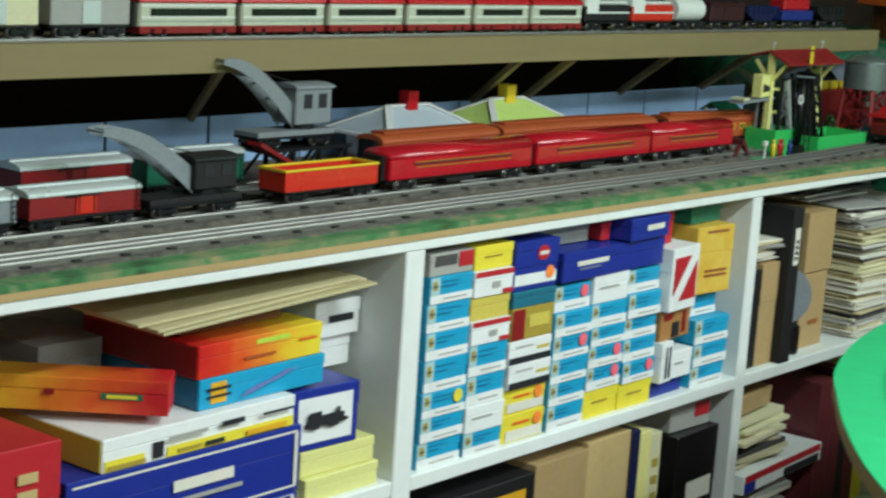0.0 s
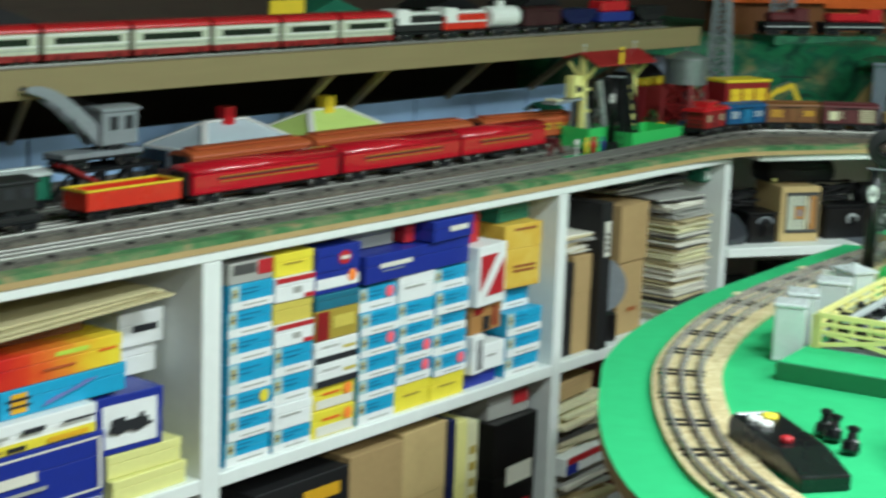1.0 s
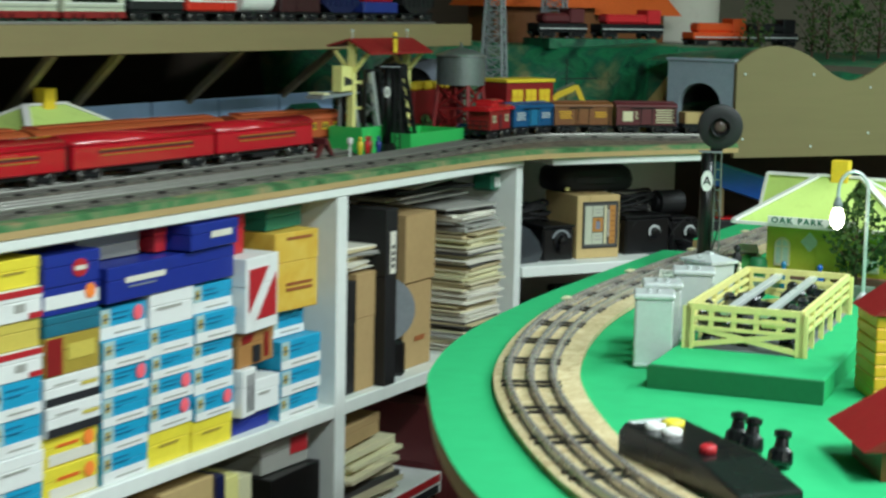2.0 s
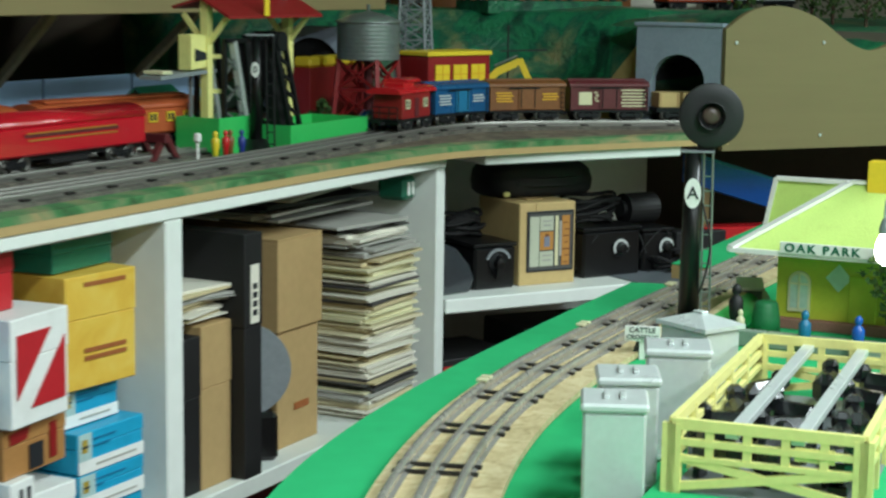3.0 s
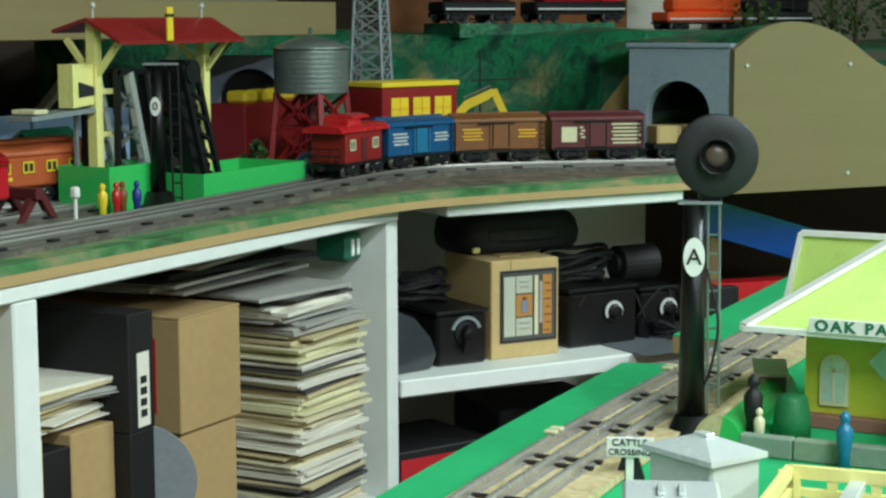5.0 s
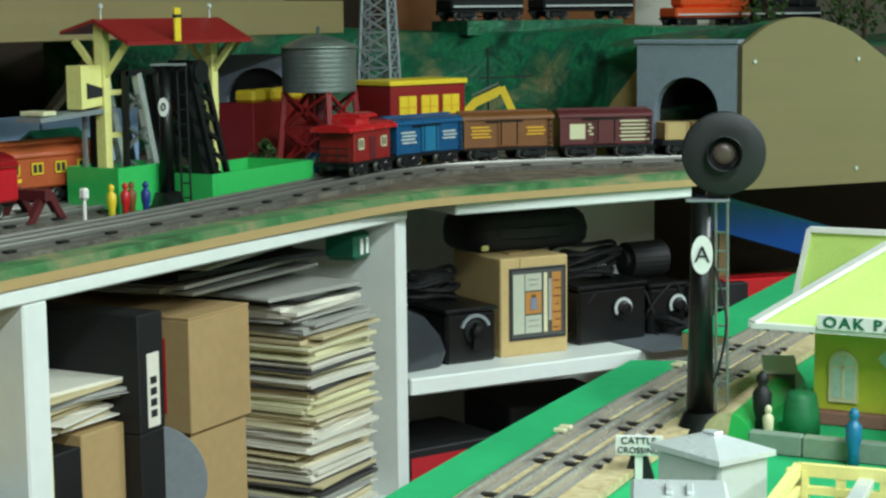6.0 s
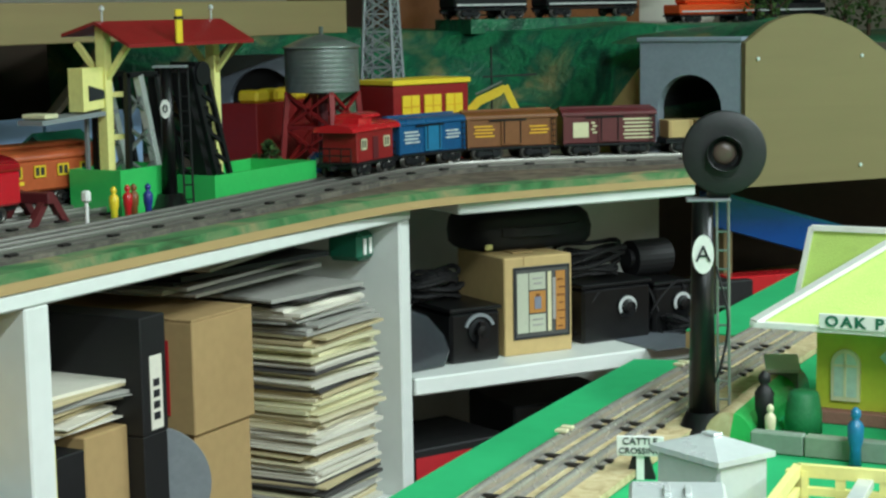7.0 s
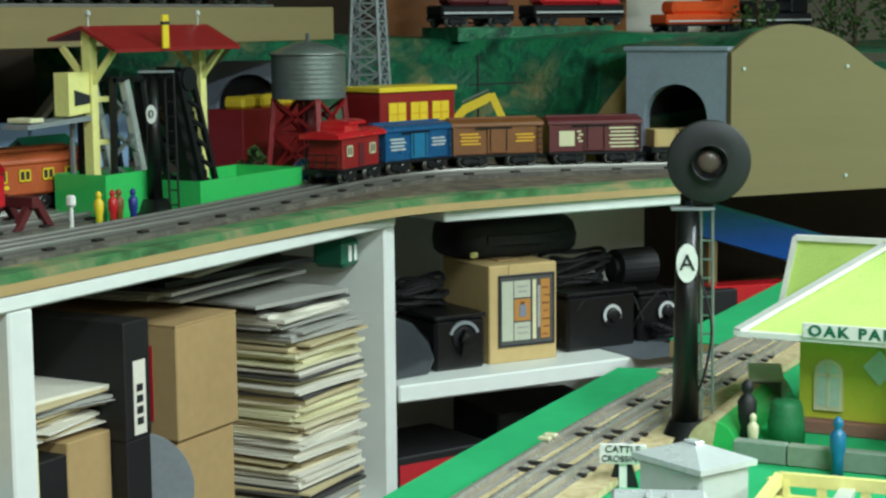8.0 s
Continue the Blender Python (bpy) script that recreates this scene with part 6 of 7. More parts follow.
# lower row
set_box("dark brown box with gold print bars", -1.55, -1.315, 0.01, 0.3, ZL1, 0.445, BLACKM, 0, (("print_bar", 0.5, 0.9, 0.86, 0.93, BXGOLD), ("print_bar", 0.55, 0.95, 0.72, 0.8, BXBROWN)), "lower shelf boxes")
set_box("tall brown cardboard box", -1.312, -1.165, 0.01, 0.3, ZL1, 0.455, CARD, 0, (), "lower shelf boxes")
set_box("tall brown cardboard box", -1.162, -1.03, 0.015, 0.3, ZL1, 0.462, KRAFT, 1, (), "lower shelf boxes")
for k, (x0, x1, m, lb) in enumerate(((-1.026, -1.006, DKNAVY, "dark blue standing hardback book"), (-1.004, -0.97, PALEY, "cream hardback book with print bars"), (-0.968, -0.935, CREAM, "cream hardback book with gold print bars"))):
    c, a, b, h = carton("book", lb, x0, x1, 0.01, 0.2, ZL1, 0.46 - 0.008 * k, m, "book", "books")
    if m is CREAM:
        for z in (0.5, 0.6, 0.7, 0.8):
            front(c, a, b, "print_bar", -a * 0.6, a * 0.6, h * z, h * (z + 0.05), OLIVEG)
bx = set_box("black equipment box with a white label", -0.885, -0.735, 0.01, 0.2, ZL1, 0.42, BLACK, 2, (("label", 0.3, 0.9, 0.55, 0.68, PAPER), ("label", 0.4, 0.85, 0.35, 0.42, BXRED)), "lower shelf boxes")
set_box("grey box with a red corner", -0.87, -0.74, 0.03, 0.2, 0.421, 0.47, PAPERG, -2, (("red_end", 0.6, 0.97, 0.4, 0.95, BXRED),), "lower shelf boxes")
set_box("dark brown box with gold print bars", -2.3, -1.75, 0.01, 0.3, ZL1, 0.43, BLACKM, 0, (), "lower shelf boxes")
rnd = random.Random(8)


def paper_stack(label, x0, x1, y0, y1, z0, z1, mats, name="magazine", group="stacked magazines", slump=0.012, tmin=0.003, tmax=0.008, tw=3.0, lean=0.0, cat="magazine"):
    """Loose stack of magazines, each its own object."""
    z, left = z0, 0
    cx, cy = (x0 + x1) / 2, (y0 + y1) / 2
    while z < z1:
        t = rnd.uniform(tmin, tmax)
        a, b = (x1 - x0) / 2 * rnd.uniform(0.9, 1.0), (y1 - y0) / 2 * rnd.uniform(0.92, 1.0)
        if left == 0:
            m, left = rnd.choice(mats), rnd.choice((1, 1, 2, 3))
        left -= 1
        bm = bmesh.new()
        bend = -rnd.uniform(0.0, 0.004) * (z - z0) / max(0.02, z1 - z0)
        low = [(-a + 2 * a * i / 5, bend * ((i - 2) / 3) ** 2 * (1 if i > 2 else 0.3)) for i in range(6)]
        pts = low + [(a + rnd.uniform(-0.002, 0.002), low[-1][1] + t * 0.5)] + [(x, q + t * 0.96) for x, q in low[::-1]] + [(-a - rnd.uniform(0, 0.002), low[0][1] + t * 0.5)]
        prism(bm, pts, -b, b, XZ)
        o = solid(name, bm, m, label, cat, group=group, at=(cx + rnd.uniform(-slump, slump) + lean * (z - z0), cy + rnd.uniform(-slump, slump), z), turn=rnd.uniform(-tw, tw))
        z += t
    return z


# third compartment: cardboard, black binder, magazines
MAGS = (PAPER, PAPERY, PAPER, CREAM, PAPERC, PAPERG, CREAM, PAPERY, PAPER, PAPERD, PAPERY, PAPER, PAPERC, CREAM, PAPERD, PAPERC)
for x0, x1, z1, m, lb in ((-0.664, -0.648, 0.715, PALEY, "pale cardboard sheet standing on edge"), (-0.647, -0.608, 0.70, BLACKM, "black folder standing on edge"), (-0.606, -0.5425, 0.71, CARD, "brown cardboard box standing on edge")):
    carton("cardboard_folder", lb, x0, x1, 0.02, 0.26, ZS1, z1, m, "folder", "standing folders")
z = paper_stack("loose white papers on the folders", -0.655, -0.52, 0.03, 0.25, 0.7165, 0.755, (PAPER, PAPER, PAPERG, PAPERY), "loose_paper", "loose papers", 0.014, 0.001, 0.004, 11, cat="papers")
c, a, b, h = carton("ring_binder", "tall black ring binder with a white spine label", -0.541, -0.503, 0.0, 0.26, ZS1, 0.815, BLACKM, "binder", "", 0)
o = front(c, a, b, "spine_label", -0.008, 0.011, 0.195, 0.268, PAPER, "white spine label")
for k in range(4):
    part("lettering", B(-0.004, 0.005, -b - 0.0028, -b - 0.0022, 0.205 + k * 0.011, 0.212 + k * 0.011), INK, c)
# black box added to make the shaded gap under the bench dark
c, a, b, h = carton("dark_gap_box", "tall black box filling in for a dark gap", -0.66, -0.545, 0.14, 0.33, 0.757, 0.835, BLACKM, "box")
c, a, b, h = carton("cardboard_box", "brown cardboard box with a red side mark", -0.409, -0.297, 0.035, 0.3, 0.666, 0.789, CARD, "box", "cardboard boxes", 0)
part("side_mark", B(-a - 0.002, -a - 0.0009, -b + 0.03, -b + 0.045, 0.02, 0.1), BXRED, c, "red side mark")
c, a, b, h = carton("cardboard_box", "brown cardboard box with faint print", -0.404, -0.3, 0.04, 0.3, ZS1, 0.665, CARD, "box", "cardboard boxes", 0)
front(c, a, b, "print_bar", -a * 0.2, a * 0.5, h * 0.3, h * 0.36, BXBROWN)
rl = thing("film_reel", "grey round reel leaning on the boxes", "reel", (-0.452, 0.045, ZS1), -52)
part("disc", rod(bmesh.new(), (-0.012, -0.003, 0.118), (-0.012, 0.003, 0.118), 0.06, seg=48), GREY, rl, "grey round disc")
part("base", B(-0.03, 0.03, -0.016, 0.014, 0, 0.064, 0.006), BLACK, rl, "black plastic base")
z = paper_stack("magazine in a tall stack on the shelf", -0.214, -0.064, 0.008, 0.235, ZS1, 0.752, MAGS, "magazine", "stacked magazines", 0.008, 0.0016, 0.005, 4.0)
paper_stack("loose papers fanned on top of the magazines", -0.24, -0.075, 0.015, 0.24, z + 0.0005, 0.788, (PAPERG, PAPERD, PAPER, PAPERD, PAPERG, PAPERY), "loose_paper", "papers on the magazines", 0.014, 0.002, 0.005, 10, cat="papers")
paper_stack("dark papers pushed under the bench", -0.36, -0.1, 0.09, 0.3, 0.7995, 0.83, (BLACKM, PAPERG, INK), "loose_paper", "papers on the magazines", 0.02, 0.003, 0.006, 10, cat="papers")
sk = thing("socket_box", "green metal box with two white socket slots", "socket box", (-0.0262, 0.062, 0.797))
part("body", B(-0.036, 0.0, -0.028, 0.02, 0.006, 0.042, 0.006), DKGREEN, sk)
for y in (-0.012, 0.012):
    part("slot", B(-0.03, -0.0235, -0.03, -0.0278, 0.014, 0.034, 0.0009), WHITEPL, sk).matrix_basis = Matrix.Translation(((y + 0.012) * 0.55, 0, 0))
# under it
paper_stack("magazine thrown in the lower shelf", -0.66, -0.42, 0.01, 0.25, ZL1, 0.25, MAGS, "magazine", "magazines in the lower shelf", 0.015, 0.005, 0.012, 6)
c = set_box("flat white box with a red edge", -0.65, -0.3, 0.005, 0.25, 0.2615, 0.3, BXWHITE, 3, (("red_edge", 0.02, 0.98, 0.6, 0.97, BXRED), ("blue_patch", 0.01, 0.14, 0.05, 0.58, BXNAVY), ("picture", 0.5, 0.95, 0.1, 0.5, INK)), "lower shelf boxes")
paper_stack("magazine thrown in the lower shelf", -0.65, -0.44, 0.01, 0.25, 0.3015, 0.4, MAGS, "magazine", "magazines in the lower shelf", 0.02, 0.005, 0.012, 8)
set_box("brown card folder on magazines", -0.655, -0.5, 0.03, 0.25, 0.412, 0.45, CARD, 6, (), "lower shelf boxes")
for k, (x0, x1, m, lb) in enumerate(((-0.29, -0.235, MAROON, "dark red binder"), (-0.233, -0.18, MAROON, "dark red binder"), (-0.178, -0.15, BLACKM, "black binder"), (-0.148, -0.1, MAROON, "dark red binder"), (-0.098, -0.075, BXYEL, "yellow book"), (-0.073, -0.05, BXYEL, "yellow book"))):
    carton("binder", lb + " standing in the lower shelf", x0, x1, 0.03, 0.28, ZL1, 0.42 - 0.01 * (k % 3), m, "binder", "standing binders")

# ---------------------------------------------------------------- corner shelf with transformers
def s2(s, d, z):
    p = D2 * s + N2 * d
    return (p.x, p.y, z)


def corner_thing(name, label, cat, s, d, z, turn=0.0, group=""):
    return thing(name, label, cat, s2(s, d, z), TURN2 + turn, group)


ZK = 0.65
ct = corner_thing("cardboard_box", "brown cardboard box with a printed picture panel", "box", 0.2225, 0.12, ZK, -2)
part("body", B(-0.0515, 0.0515, -0.065, 0.065, 0, 0.13, 0.0015), KRAFT, ct)
part("flap", B(-0.018, 0.012, -0.03, 0.03, 0.1302, 0.132), CARD, ct)
part("tape", B(-0.022, -0.008, -0.0662, -0.0652, 0.112, 0.1305), KRAFT, ct)
pn = part("picture_panel", B(-0.04, 0.046, -0.0665, -0.0655, 0.018, 0.108), FRAMEG, ct, "dark framed picture panel")
pn.matrix_basis = Matrix.Translation((0.0015, 0, 0.0015)) @ Matrix.Diagonal((1, 1, 1.07, 1))
for x0, x1, z0, z1, m in ((-0.039, 0.045, 0.105, 0.107, INK), (-0.039, 0.045, 0.019, 0.021, INK), (-0.039, -0.037, 0.021, 0.105, INK), (0.043, 0.045, 0.021, 0.105, INK), (-0.035, -0.018, 0.026, 0.1, PALEPR), (-0.0165, 0.008, 0.079, 0.1, PALEPR), (-0.0165, 0.008, 0.05, 0.077, PRINTOR), (-0.0165, 0.008, 0.026, 0.048, PALEPR), (0.024, 0.038, 0.026, 0.1, PRINTOR), (0.0115, 0.017, 0.026, 0.1, CREAM), (0.019, 0.0235, 0.04, 0.092, PAPERG), (0.0385, 0.0425, 0.026, 0.1, PAPERD)):
    part("print_patch", B(x0, x1, -0.0675, -0.0667, z0, z1), m, pn)
for x0, x1, z0, z1, m in ((-0.009, 0.001, 0.055, 0.07, PAPERB), (-0.007, -0.001, 0.07, 0.074, BROWN), (-0.01, 0.002, 0.0855, 0.088, PAPERG), (-0.012, 0.004, 0.092, 0.094, PAPERG), (-0.012, 0.004, 0.034, 0.036, PAPERG), (-0.012, 0.004, 0.041, 0.043, PAPERG)):
    part("print_patch", B(x0, x1, -0.0683, -0.0676, z0, z1), m, pn)
for k in range(7):
    part("print_patch", B(0.026 + 0.003 * (k % 2), 0.0345 + 0.002 * (k % 3), -0.0683, -0.0676, 0.03 + k * 0.0098, 0.0315 + k * 0.0098), BROWN, pn)


def transformer(s, d, w, h, label, handle):
    t = corner_thing("transformer", label, "transformer", s, d, ZK, 0, "train transformers")
    part("case", B(-w / 2, w / 2, -0.05, 0.06, 0, h, 0.004), BLACK, t)
    part("top_plate", B(-w / 2 - 0.002, w / 2 + 0.002, -0.052, 0.062, h + 0.0002, h + 0.006, 0.002), BLACK, t)
    dx = 0.015 if handle else 0.004
    o = part("dial", lathe(bmesh.new(), [(0.016, 0), (0.016, 0.002), (0.01, 0.003)], 20, Matrix.Translation((dx, -0.0505, h * 0.62)) @ Matrix.Rotation(math.pi / 2, 4, "X")), IRON, t)
    part("knob", lathe(bmesh.new(), [(0.009, 0.003), (0.008, 0.012), (0.003, 0.013)], 16, Matrix.Translation((dx, -0.0505, h * 0.62)) @ Matrix.Rotation(math.pi / 2, 4, "X")), BLACK, o)
    if not handle:
        part("lever", prism(bmesh.new(), [(dx - 0.009, h * 0.28), (dx + 0.009, h * 0.28), (dx + 0.003, h * 0.82), (dx - 0.003, h * 0.82)], 0.056, 0.062, XZ), BLACKG, o)
    bm = bmesh.new()
    rs, a_, w_ = (0.0125, -0.15, 1.35) if handle else (0.021, 0.1, 0.8)
    q_ = [math.pi * (a_ + w_ * i / 16) for i in range(17)]
    ring = [((rs + 0.0022) * math.cos(q), (rs + 0.0022) * math.sin(q)) for q in q_] + [((rs - 0.0022) * math.cos(q), (rs - 0.0022) * math.sin(q)) for q in q_[::-1]]
    prism(bm, [(dx + u, h * 0.62 + v) for u, v in ring], 0.0508, 0.054, XZ)
    part("scale_ring", bm, SILVER if handle else GREY, t)
    return t


transformer(0.121, 0.1, 0.075, 0.066, "black transformer with a grey dial scale", False)
transformer(0.357, 0.12, 0.113, 0.075, "black transformer with a chrome knob", True)
transformer(0.4575, 0.13, 0.063, 0.066, "black transformer with a chrome knob", True)
gb = corner_thing("tool_case", "dark grey moulded case", "case", 0.035, 0.075, ZK, 10)
bm = prism(bmesh.new(), [(-0.03, 0), (0.03, 0), (0.04, 0.02), (0.03, 0.042), (0.004, 0.07), (-0.03, 0.084)], -0.04, 0.04, XZ)
bmesh.ops.bevel(bm, geom=bm.edges[:], offset=0.007, segments=3, affect="EDGES", profile=0.6)
part("shell", bm, paint("dark_grey_plastic", "33383d", 0.22, coat=0.4), gb, smooth=True)


def lump(name, label, cat, s, d, z, size, mat, seed, group="", flat=0.7):
    """Cloth-like or coiled dark lump, for gear bundled in the shade."""
    bm = bmesh.new()
    bmesh.ops.create_icosphere(bm, subdivisions=3, radius=1)
    for v in bm.verts:
        k = 1 + 0.28 * noise.noise(v.co * 1.7 + Vector((seed, 0, 0))) + 0.08 * noise.noise(v.co * 5 + Vector((seed, 3, 0)))
        if not label:
            v.co = Vector([math.copysign(abs(q) ** 0.55, q) for q in v.co])
            k = 1 + 0.05 * noise.noise(v.co * 1.7 + Vector((seed, 0, 0))) + 0.025 * noise.noise(v.co * 5 + Vector((seed, 3, 0)))
        v.co = Vector((v.co.x * size[0], v.co.y * size[1], max(v.co.z, -flat) * size[2])) * k
    zmin = min(v.co.z for v in bm.verts)
    for v in bm.verts:
        v.co.z -= zmin
    if not label:
        return part(name, bm, mat, None, smooth=True)
    return solid(name, bm, mat, label, cat, group=group, at=s2(s, d, z), turn=TURN2, smooth=True)


def coil(label, s, d, z, r, n, seed):
    """Loose rings of cable thrown on one another, as one thing."""
    rr = random.Random(seed)
    bm = bmesh.new()
    for i in range(n):
        rad = r * rr.uniform(0.6, 1.0)
        m = Matrix.Translation((rr.uniform(-0.012, 0.012), rr.uniform(-0.01, 0.01), 0.004 + i * 0.0045)) @ Matrix.Rotation(rr.uniform(-0.18, 0.18), 4, "X") @ Matrix.Rotation(rr.uniform(-0.18, 0.18), 4, "Y")
        pts = [m @ Vector((rad * math.cos(q) * 1.2, rad * math.sin(q) * 0.8, 0.003 * math.sin(3 * q + i))) for q in [2 * math.pi * k / 20 for k in range(21)]]
        for p, q in zip(pts, pts[1:]):
            rod(bm, p, q, 0.0032, seg=6)
    return solid("coiled_cable", bm, BLACKM, label, "cables", group="cable bundles", at=s2(s, d, z), turn=TURN2)


coil("black cable bundle piled on the transformer", 0.1, 0.13, ZK + 0.0725, 0.045, 8, 1)
bag = corner_thing("black_bag", "large black bag lying on the cardboard box", "bag", 0.262, 0.17, ZK + 0.1302)
o = lump("bag_body", "", "", 0, 0, 0, (0.098, 0.06, 0.034), BLACKM, 4.0)
o.parent = bag
o.matrix_basis = Matrix.Identity(4)
bm = ribbon(bmesh.new(), smooth_line([(-0.06, -0.055), (-0.03, -0.066), (0.02, -0.067), (0.06, -0.055)], 5), -0.004, 0.004, 0.02, 0.032)
part("strap", bm, BLACKM, bag, "black webbing strap")
part("buckle", B(-0.086, -0.074, -0.056, -0.05, 0.003, 0.011, 0.002), PALEY, bag, "small pale buckle")
coil("black cable bundle piled on the transformers", 0.355, 0.13, ZK + 0.0813, 0.055, 9, 7)
coil("black cable bundle heaped at the shelf end", 0.475, 0.08, ZK + 0.0025, 0.04, 5, 9)
dm = corner_thing("reel_motor", "dark round motor on the transformers", "motor", 0.4575, 0.14, ZK + 0.0722, 0)
part("drum", rod(bmesh.new(), (-0.03, 0, 0.027), (0.03, 0, 0.027), 0.026, seg=24), BLACKM, dm, smooth=False)
part("hub", rod(bmesh.new(), (-0.036, 0, 0.027), (-0.03, 0, 0.027), 0.014, seg=16), BLACKM, dm)
for k in range(3):
    bm = bmesh.new()
    ln = smooth_line([(0.02 + 0.01 * k, -0.03, 0.0), (0.04, -0.05, 0.05 - 0.01 * k), (0.07 + 0.01 * k, -0.04, 0.06), (0.1, -0.045, 0.02)], 6)
    for p, q in zip(ln, ln[1:]):
        rod(bm, p, q, 0.0018, seg=6)
    o = solid("loose_cable", bm, BLACKM, "thin black loose cable", "cable", group="loose cables", at=s2(0.28 + 0.05 * k, 0.12, ZK + 0.012), turn=TURN2)
mp = solid("metal_plate", B(-0.07, 0.07, -0.05, 0.06, 0, 0.002), paint("slate_plate", "6a7076", 0.45, 0.1), "dark grey metal plate on the shelf end", "plate", at=s2(0.425, 0.028, ZK), turn=TURN2)
# below the corner shelf
rb = corner_thing("toy_box", "black toy box with a red label in the lower corner shelf", "box", 0.1, 0.1, 0.22, 6)
part("body", B(-0.09, 0.06, -0.06, 0.08, 0, 0.33, 0.002), BLACKM, rb)
part("label", B(-0.088, 0.0, -0.0615, -0.0605, 0.27, 0.32), BXRED, rb)
rb = corner_thing("grey_box", "dark grey box in the lower corner shelf", "box", 0.3, 0.15, 0.22, -4)
part("body", B(-0.09, 0.09, -0.06, 0.08, 0, 0.35, 0.003), BLACKM, rb)

# ---------------------------------------------------------------- on the green table
ZG = ZT + 0.0012
block_signal((-0.44, -0.53, ZG), -68, 0.205, "A", True)
sn = thing("cattle_sign", "small white sign with black lettering on an A-frame", "sign", (-0.60, -0.535, ZG), -72)
part("frame", prism(bmesh.new(), [(-0.012, 0), (0.012, 0), (0.003, 0.03), (-0.003, 0.03)], -0.004, 0.004, XZ), BLACKM, sn)
part("post", B(-0.003, 0.003, -0.0065, -0.0042, 0, 0.036), WHITEPL, sn)
o = part("board", B(-0.0185, 0.0185, -0.0095, -0.0066, 0.02, 0.036, 0.0005), WHITEPL, sn)
for k, t in enumerate(("CATTLE", "CROSSING")):
    l = part("lettering", words(t, 0.0078 if k == 0 else 0.007, INK), INK, o)
    l.matrix_basis = Matrix.Translation((0, -0.0099, 0.032 - 0.0078 * k))


def silver_crate(x, y, w, d, h, turn, label, gable=0.0):
    c = thing("silver_crate", label, "toy crate", (x, y, ZG), turn, "silver crates")
    part("body", B(-w / 2, w / 2, -d / 2, d / 2, 0, h, 0.002), SILVER, c)
    if gable:
        bm = bmesh.new()
        lo = [bm.verts.new((x * (w / 2 + 0.003), y * (d / 2 + 0.003), z)) for z in (h + 0.0002, h + 0.004) for x, y in ((-1, -1), (1, -1), (1, 1), (-1, 1))]
        top = [bm.verts.new((x * w * 0.1, y * d * 0.1, h + gable)) for x, y in ((-1, -1), (1, -1), (1, 1), (-1, 1))]
        for i in range(4):
            j = (i + 1) % 4
            bm.faces.new((lo[i], lo[j], lo[4 + j], lo[4 + i]))
            bm.faces.new((lo[4 + i], lo[4 + j], top[j], top[i]))
        bm.faces.new(lo[3::-1])
        bm.faces.new(top)
        part("lid", bm, SILVER, c)
        part("latch", B(-0.006, 0.006, -0.004, 0.004, h + gable, h + gable + 0.002, 0.0005), SILVER, c)
    else:
        part("lid", B(-w / 2 - 0.002, w / 2 + 0.002, -d / 2 - 0.002, d / 2 + 0.002, h + 0.0002, h + 0.007, 0.002), SILVER, c)
        for sx in (-1, 1):
            part("latch", B(sx * 0.006 - 0.002, sx * 0.006 + 0.002, -d * 0.2, d * 0.2, h + 0.0072, h + 0.0095, 0.0005), SILVER, c)
        part("foot_rail", B(-w / 2, w / 2, -d / 2 - 0.0015, -d / 2, 0.003, 0.006), SILVER, c)
    return c


silver_crate(-1.14, -0.712, 0.046, 0.05, 0.084, -68, "silver painted toy crate with a latched lid")
silver_crate(-1.055, -0.69, 0.046, 0.05, 0.084, -66, "silver painted toy crate with a latched lid")
silver_crate(-0.952, -0.695, 0.052, 0.05, 0.088, -69, "larger silver painted toy crate with a latched lid")
silver_crate(-0.823, -0.671, 0.058, 0.044, 0.086, -117, "silver toy crate with a low peaked lid", 0.012)

# cattle pen on a green base
pn_ = thing("cattle_pen", "yellow tinplate pen with a cross-braced fence", "toy pen", (-0.972, -0.81, ZG), 6)
part("base", B(-0.285, 0.2, -0.115, 0.085, 0, 0.028, 0.002), TURF, pn_, "green tinplate base")
# front sheet in darker green, colouring in the base's shaded side
part("base_front", B(-0.29, -0.2855, -0.116, 0.086, 0, 0.0275, 0.001), PENSHADE, pn_, "front edge, darker green for its shaded side")
x0, x1, y0, y1, zb_, hz_ = -0.17, 0.165, -0.068, 0.068, 0.0281, 0.079


def fence(p, q, n, end):
    f = new("fence_side")
    f.parent = pn_
    p, q = Vector(p), Vector(q)
    for z, h in ((0.054, 0.004), (0.066, 0.005), (hz_, 0.008)):
        part("rail", beam(bmesh.new(), p + Vector((0, 0, z)), q + Vector((0, 0, z)), 0.005, h), PALEY, f)
    w = 0.007 if end else 0.003
    for i in range(n + 1):
        c = p.lerp(q, i / n)
        if end and 0 < i < n:
            continue
        part("post", B(c.x - 0.003, c.x + 0.003, c.y - w, c.y + w, zb_, hz_), PALEY, f)
    if end:
        for i in (1, 2, 3, 4):
            c = p.lerp(q, i / 5)
            part("stile", B(c.x - 0.002, c.x + 0.002, c.y - 0.003, c.y + 0.003, 0.055, hz_), PALEY, f)
        part("brace", beam(bmesh.new(), p + Vector((0, 0, 0.032)), q + Vector((0, 0, 0.055)), 0.004, 0.006), PALEY, f)
        part("brace", beam(bmesh.new(), p + Vector((0, 0, 0.055)), q + Vector((0, 0, 0.032)), 0.0045, 0.006), PALEY, f)
        part("panel", B(p.x - 0.001, p.x + 0.001, p.y + 0.02, p.y + 0.048, 0.06, 0.07), PALEY, f)
    return f


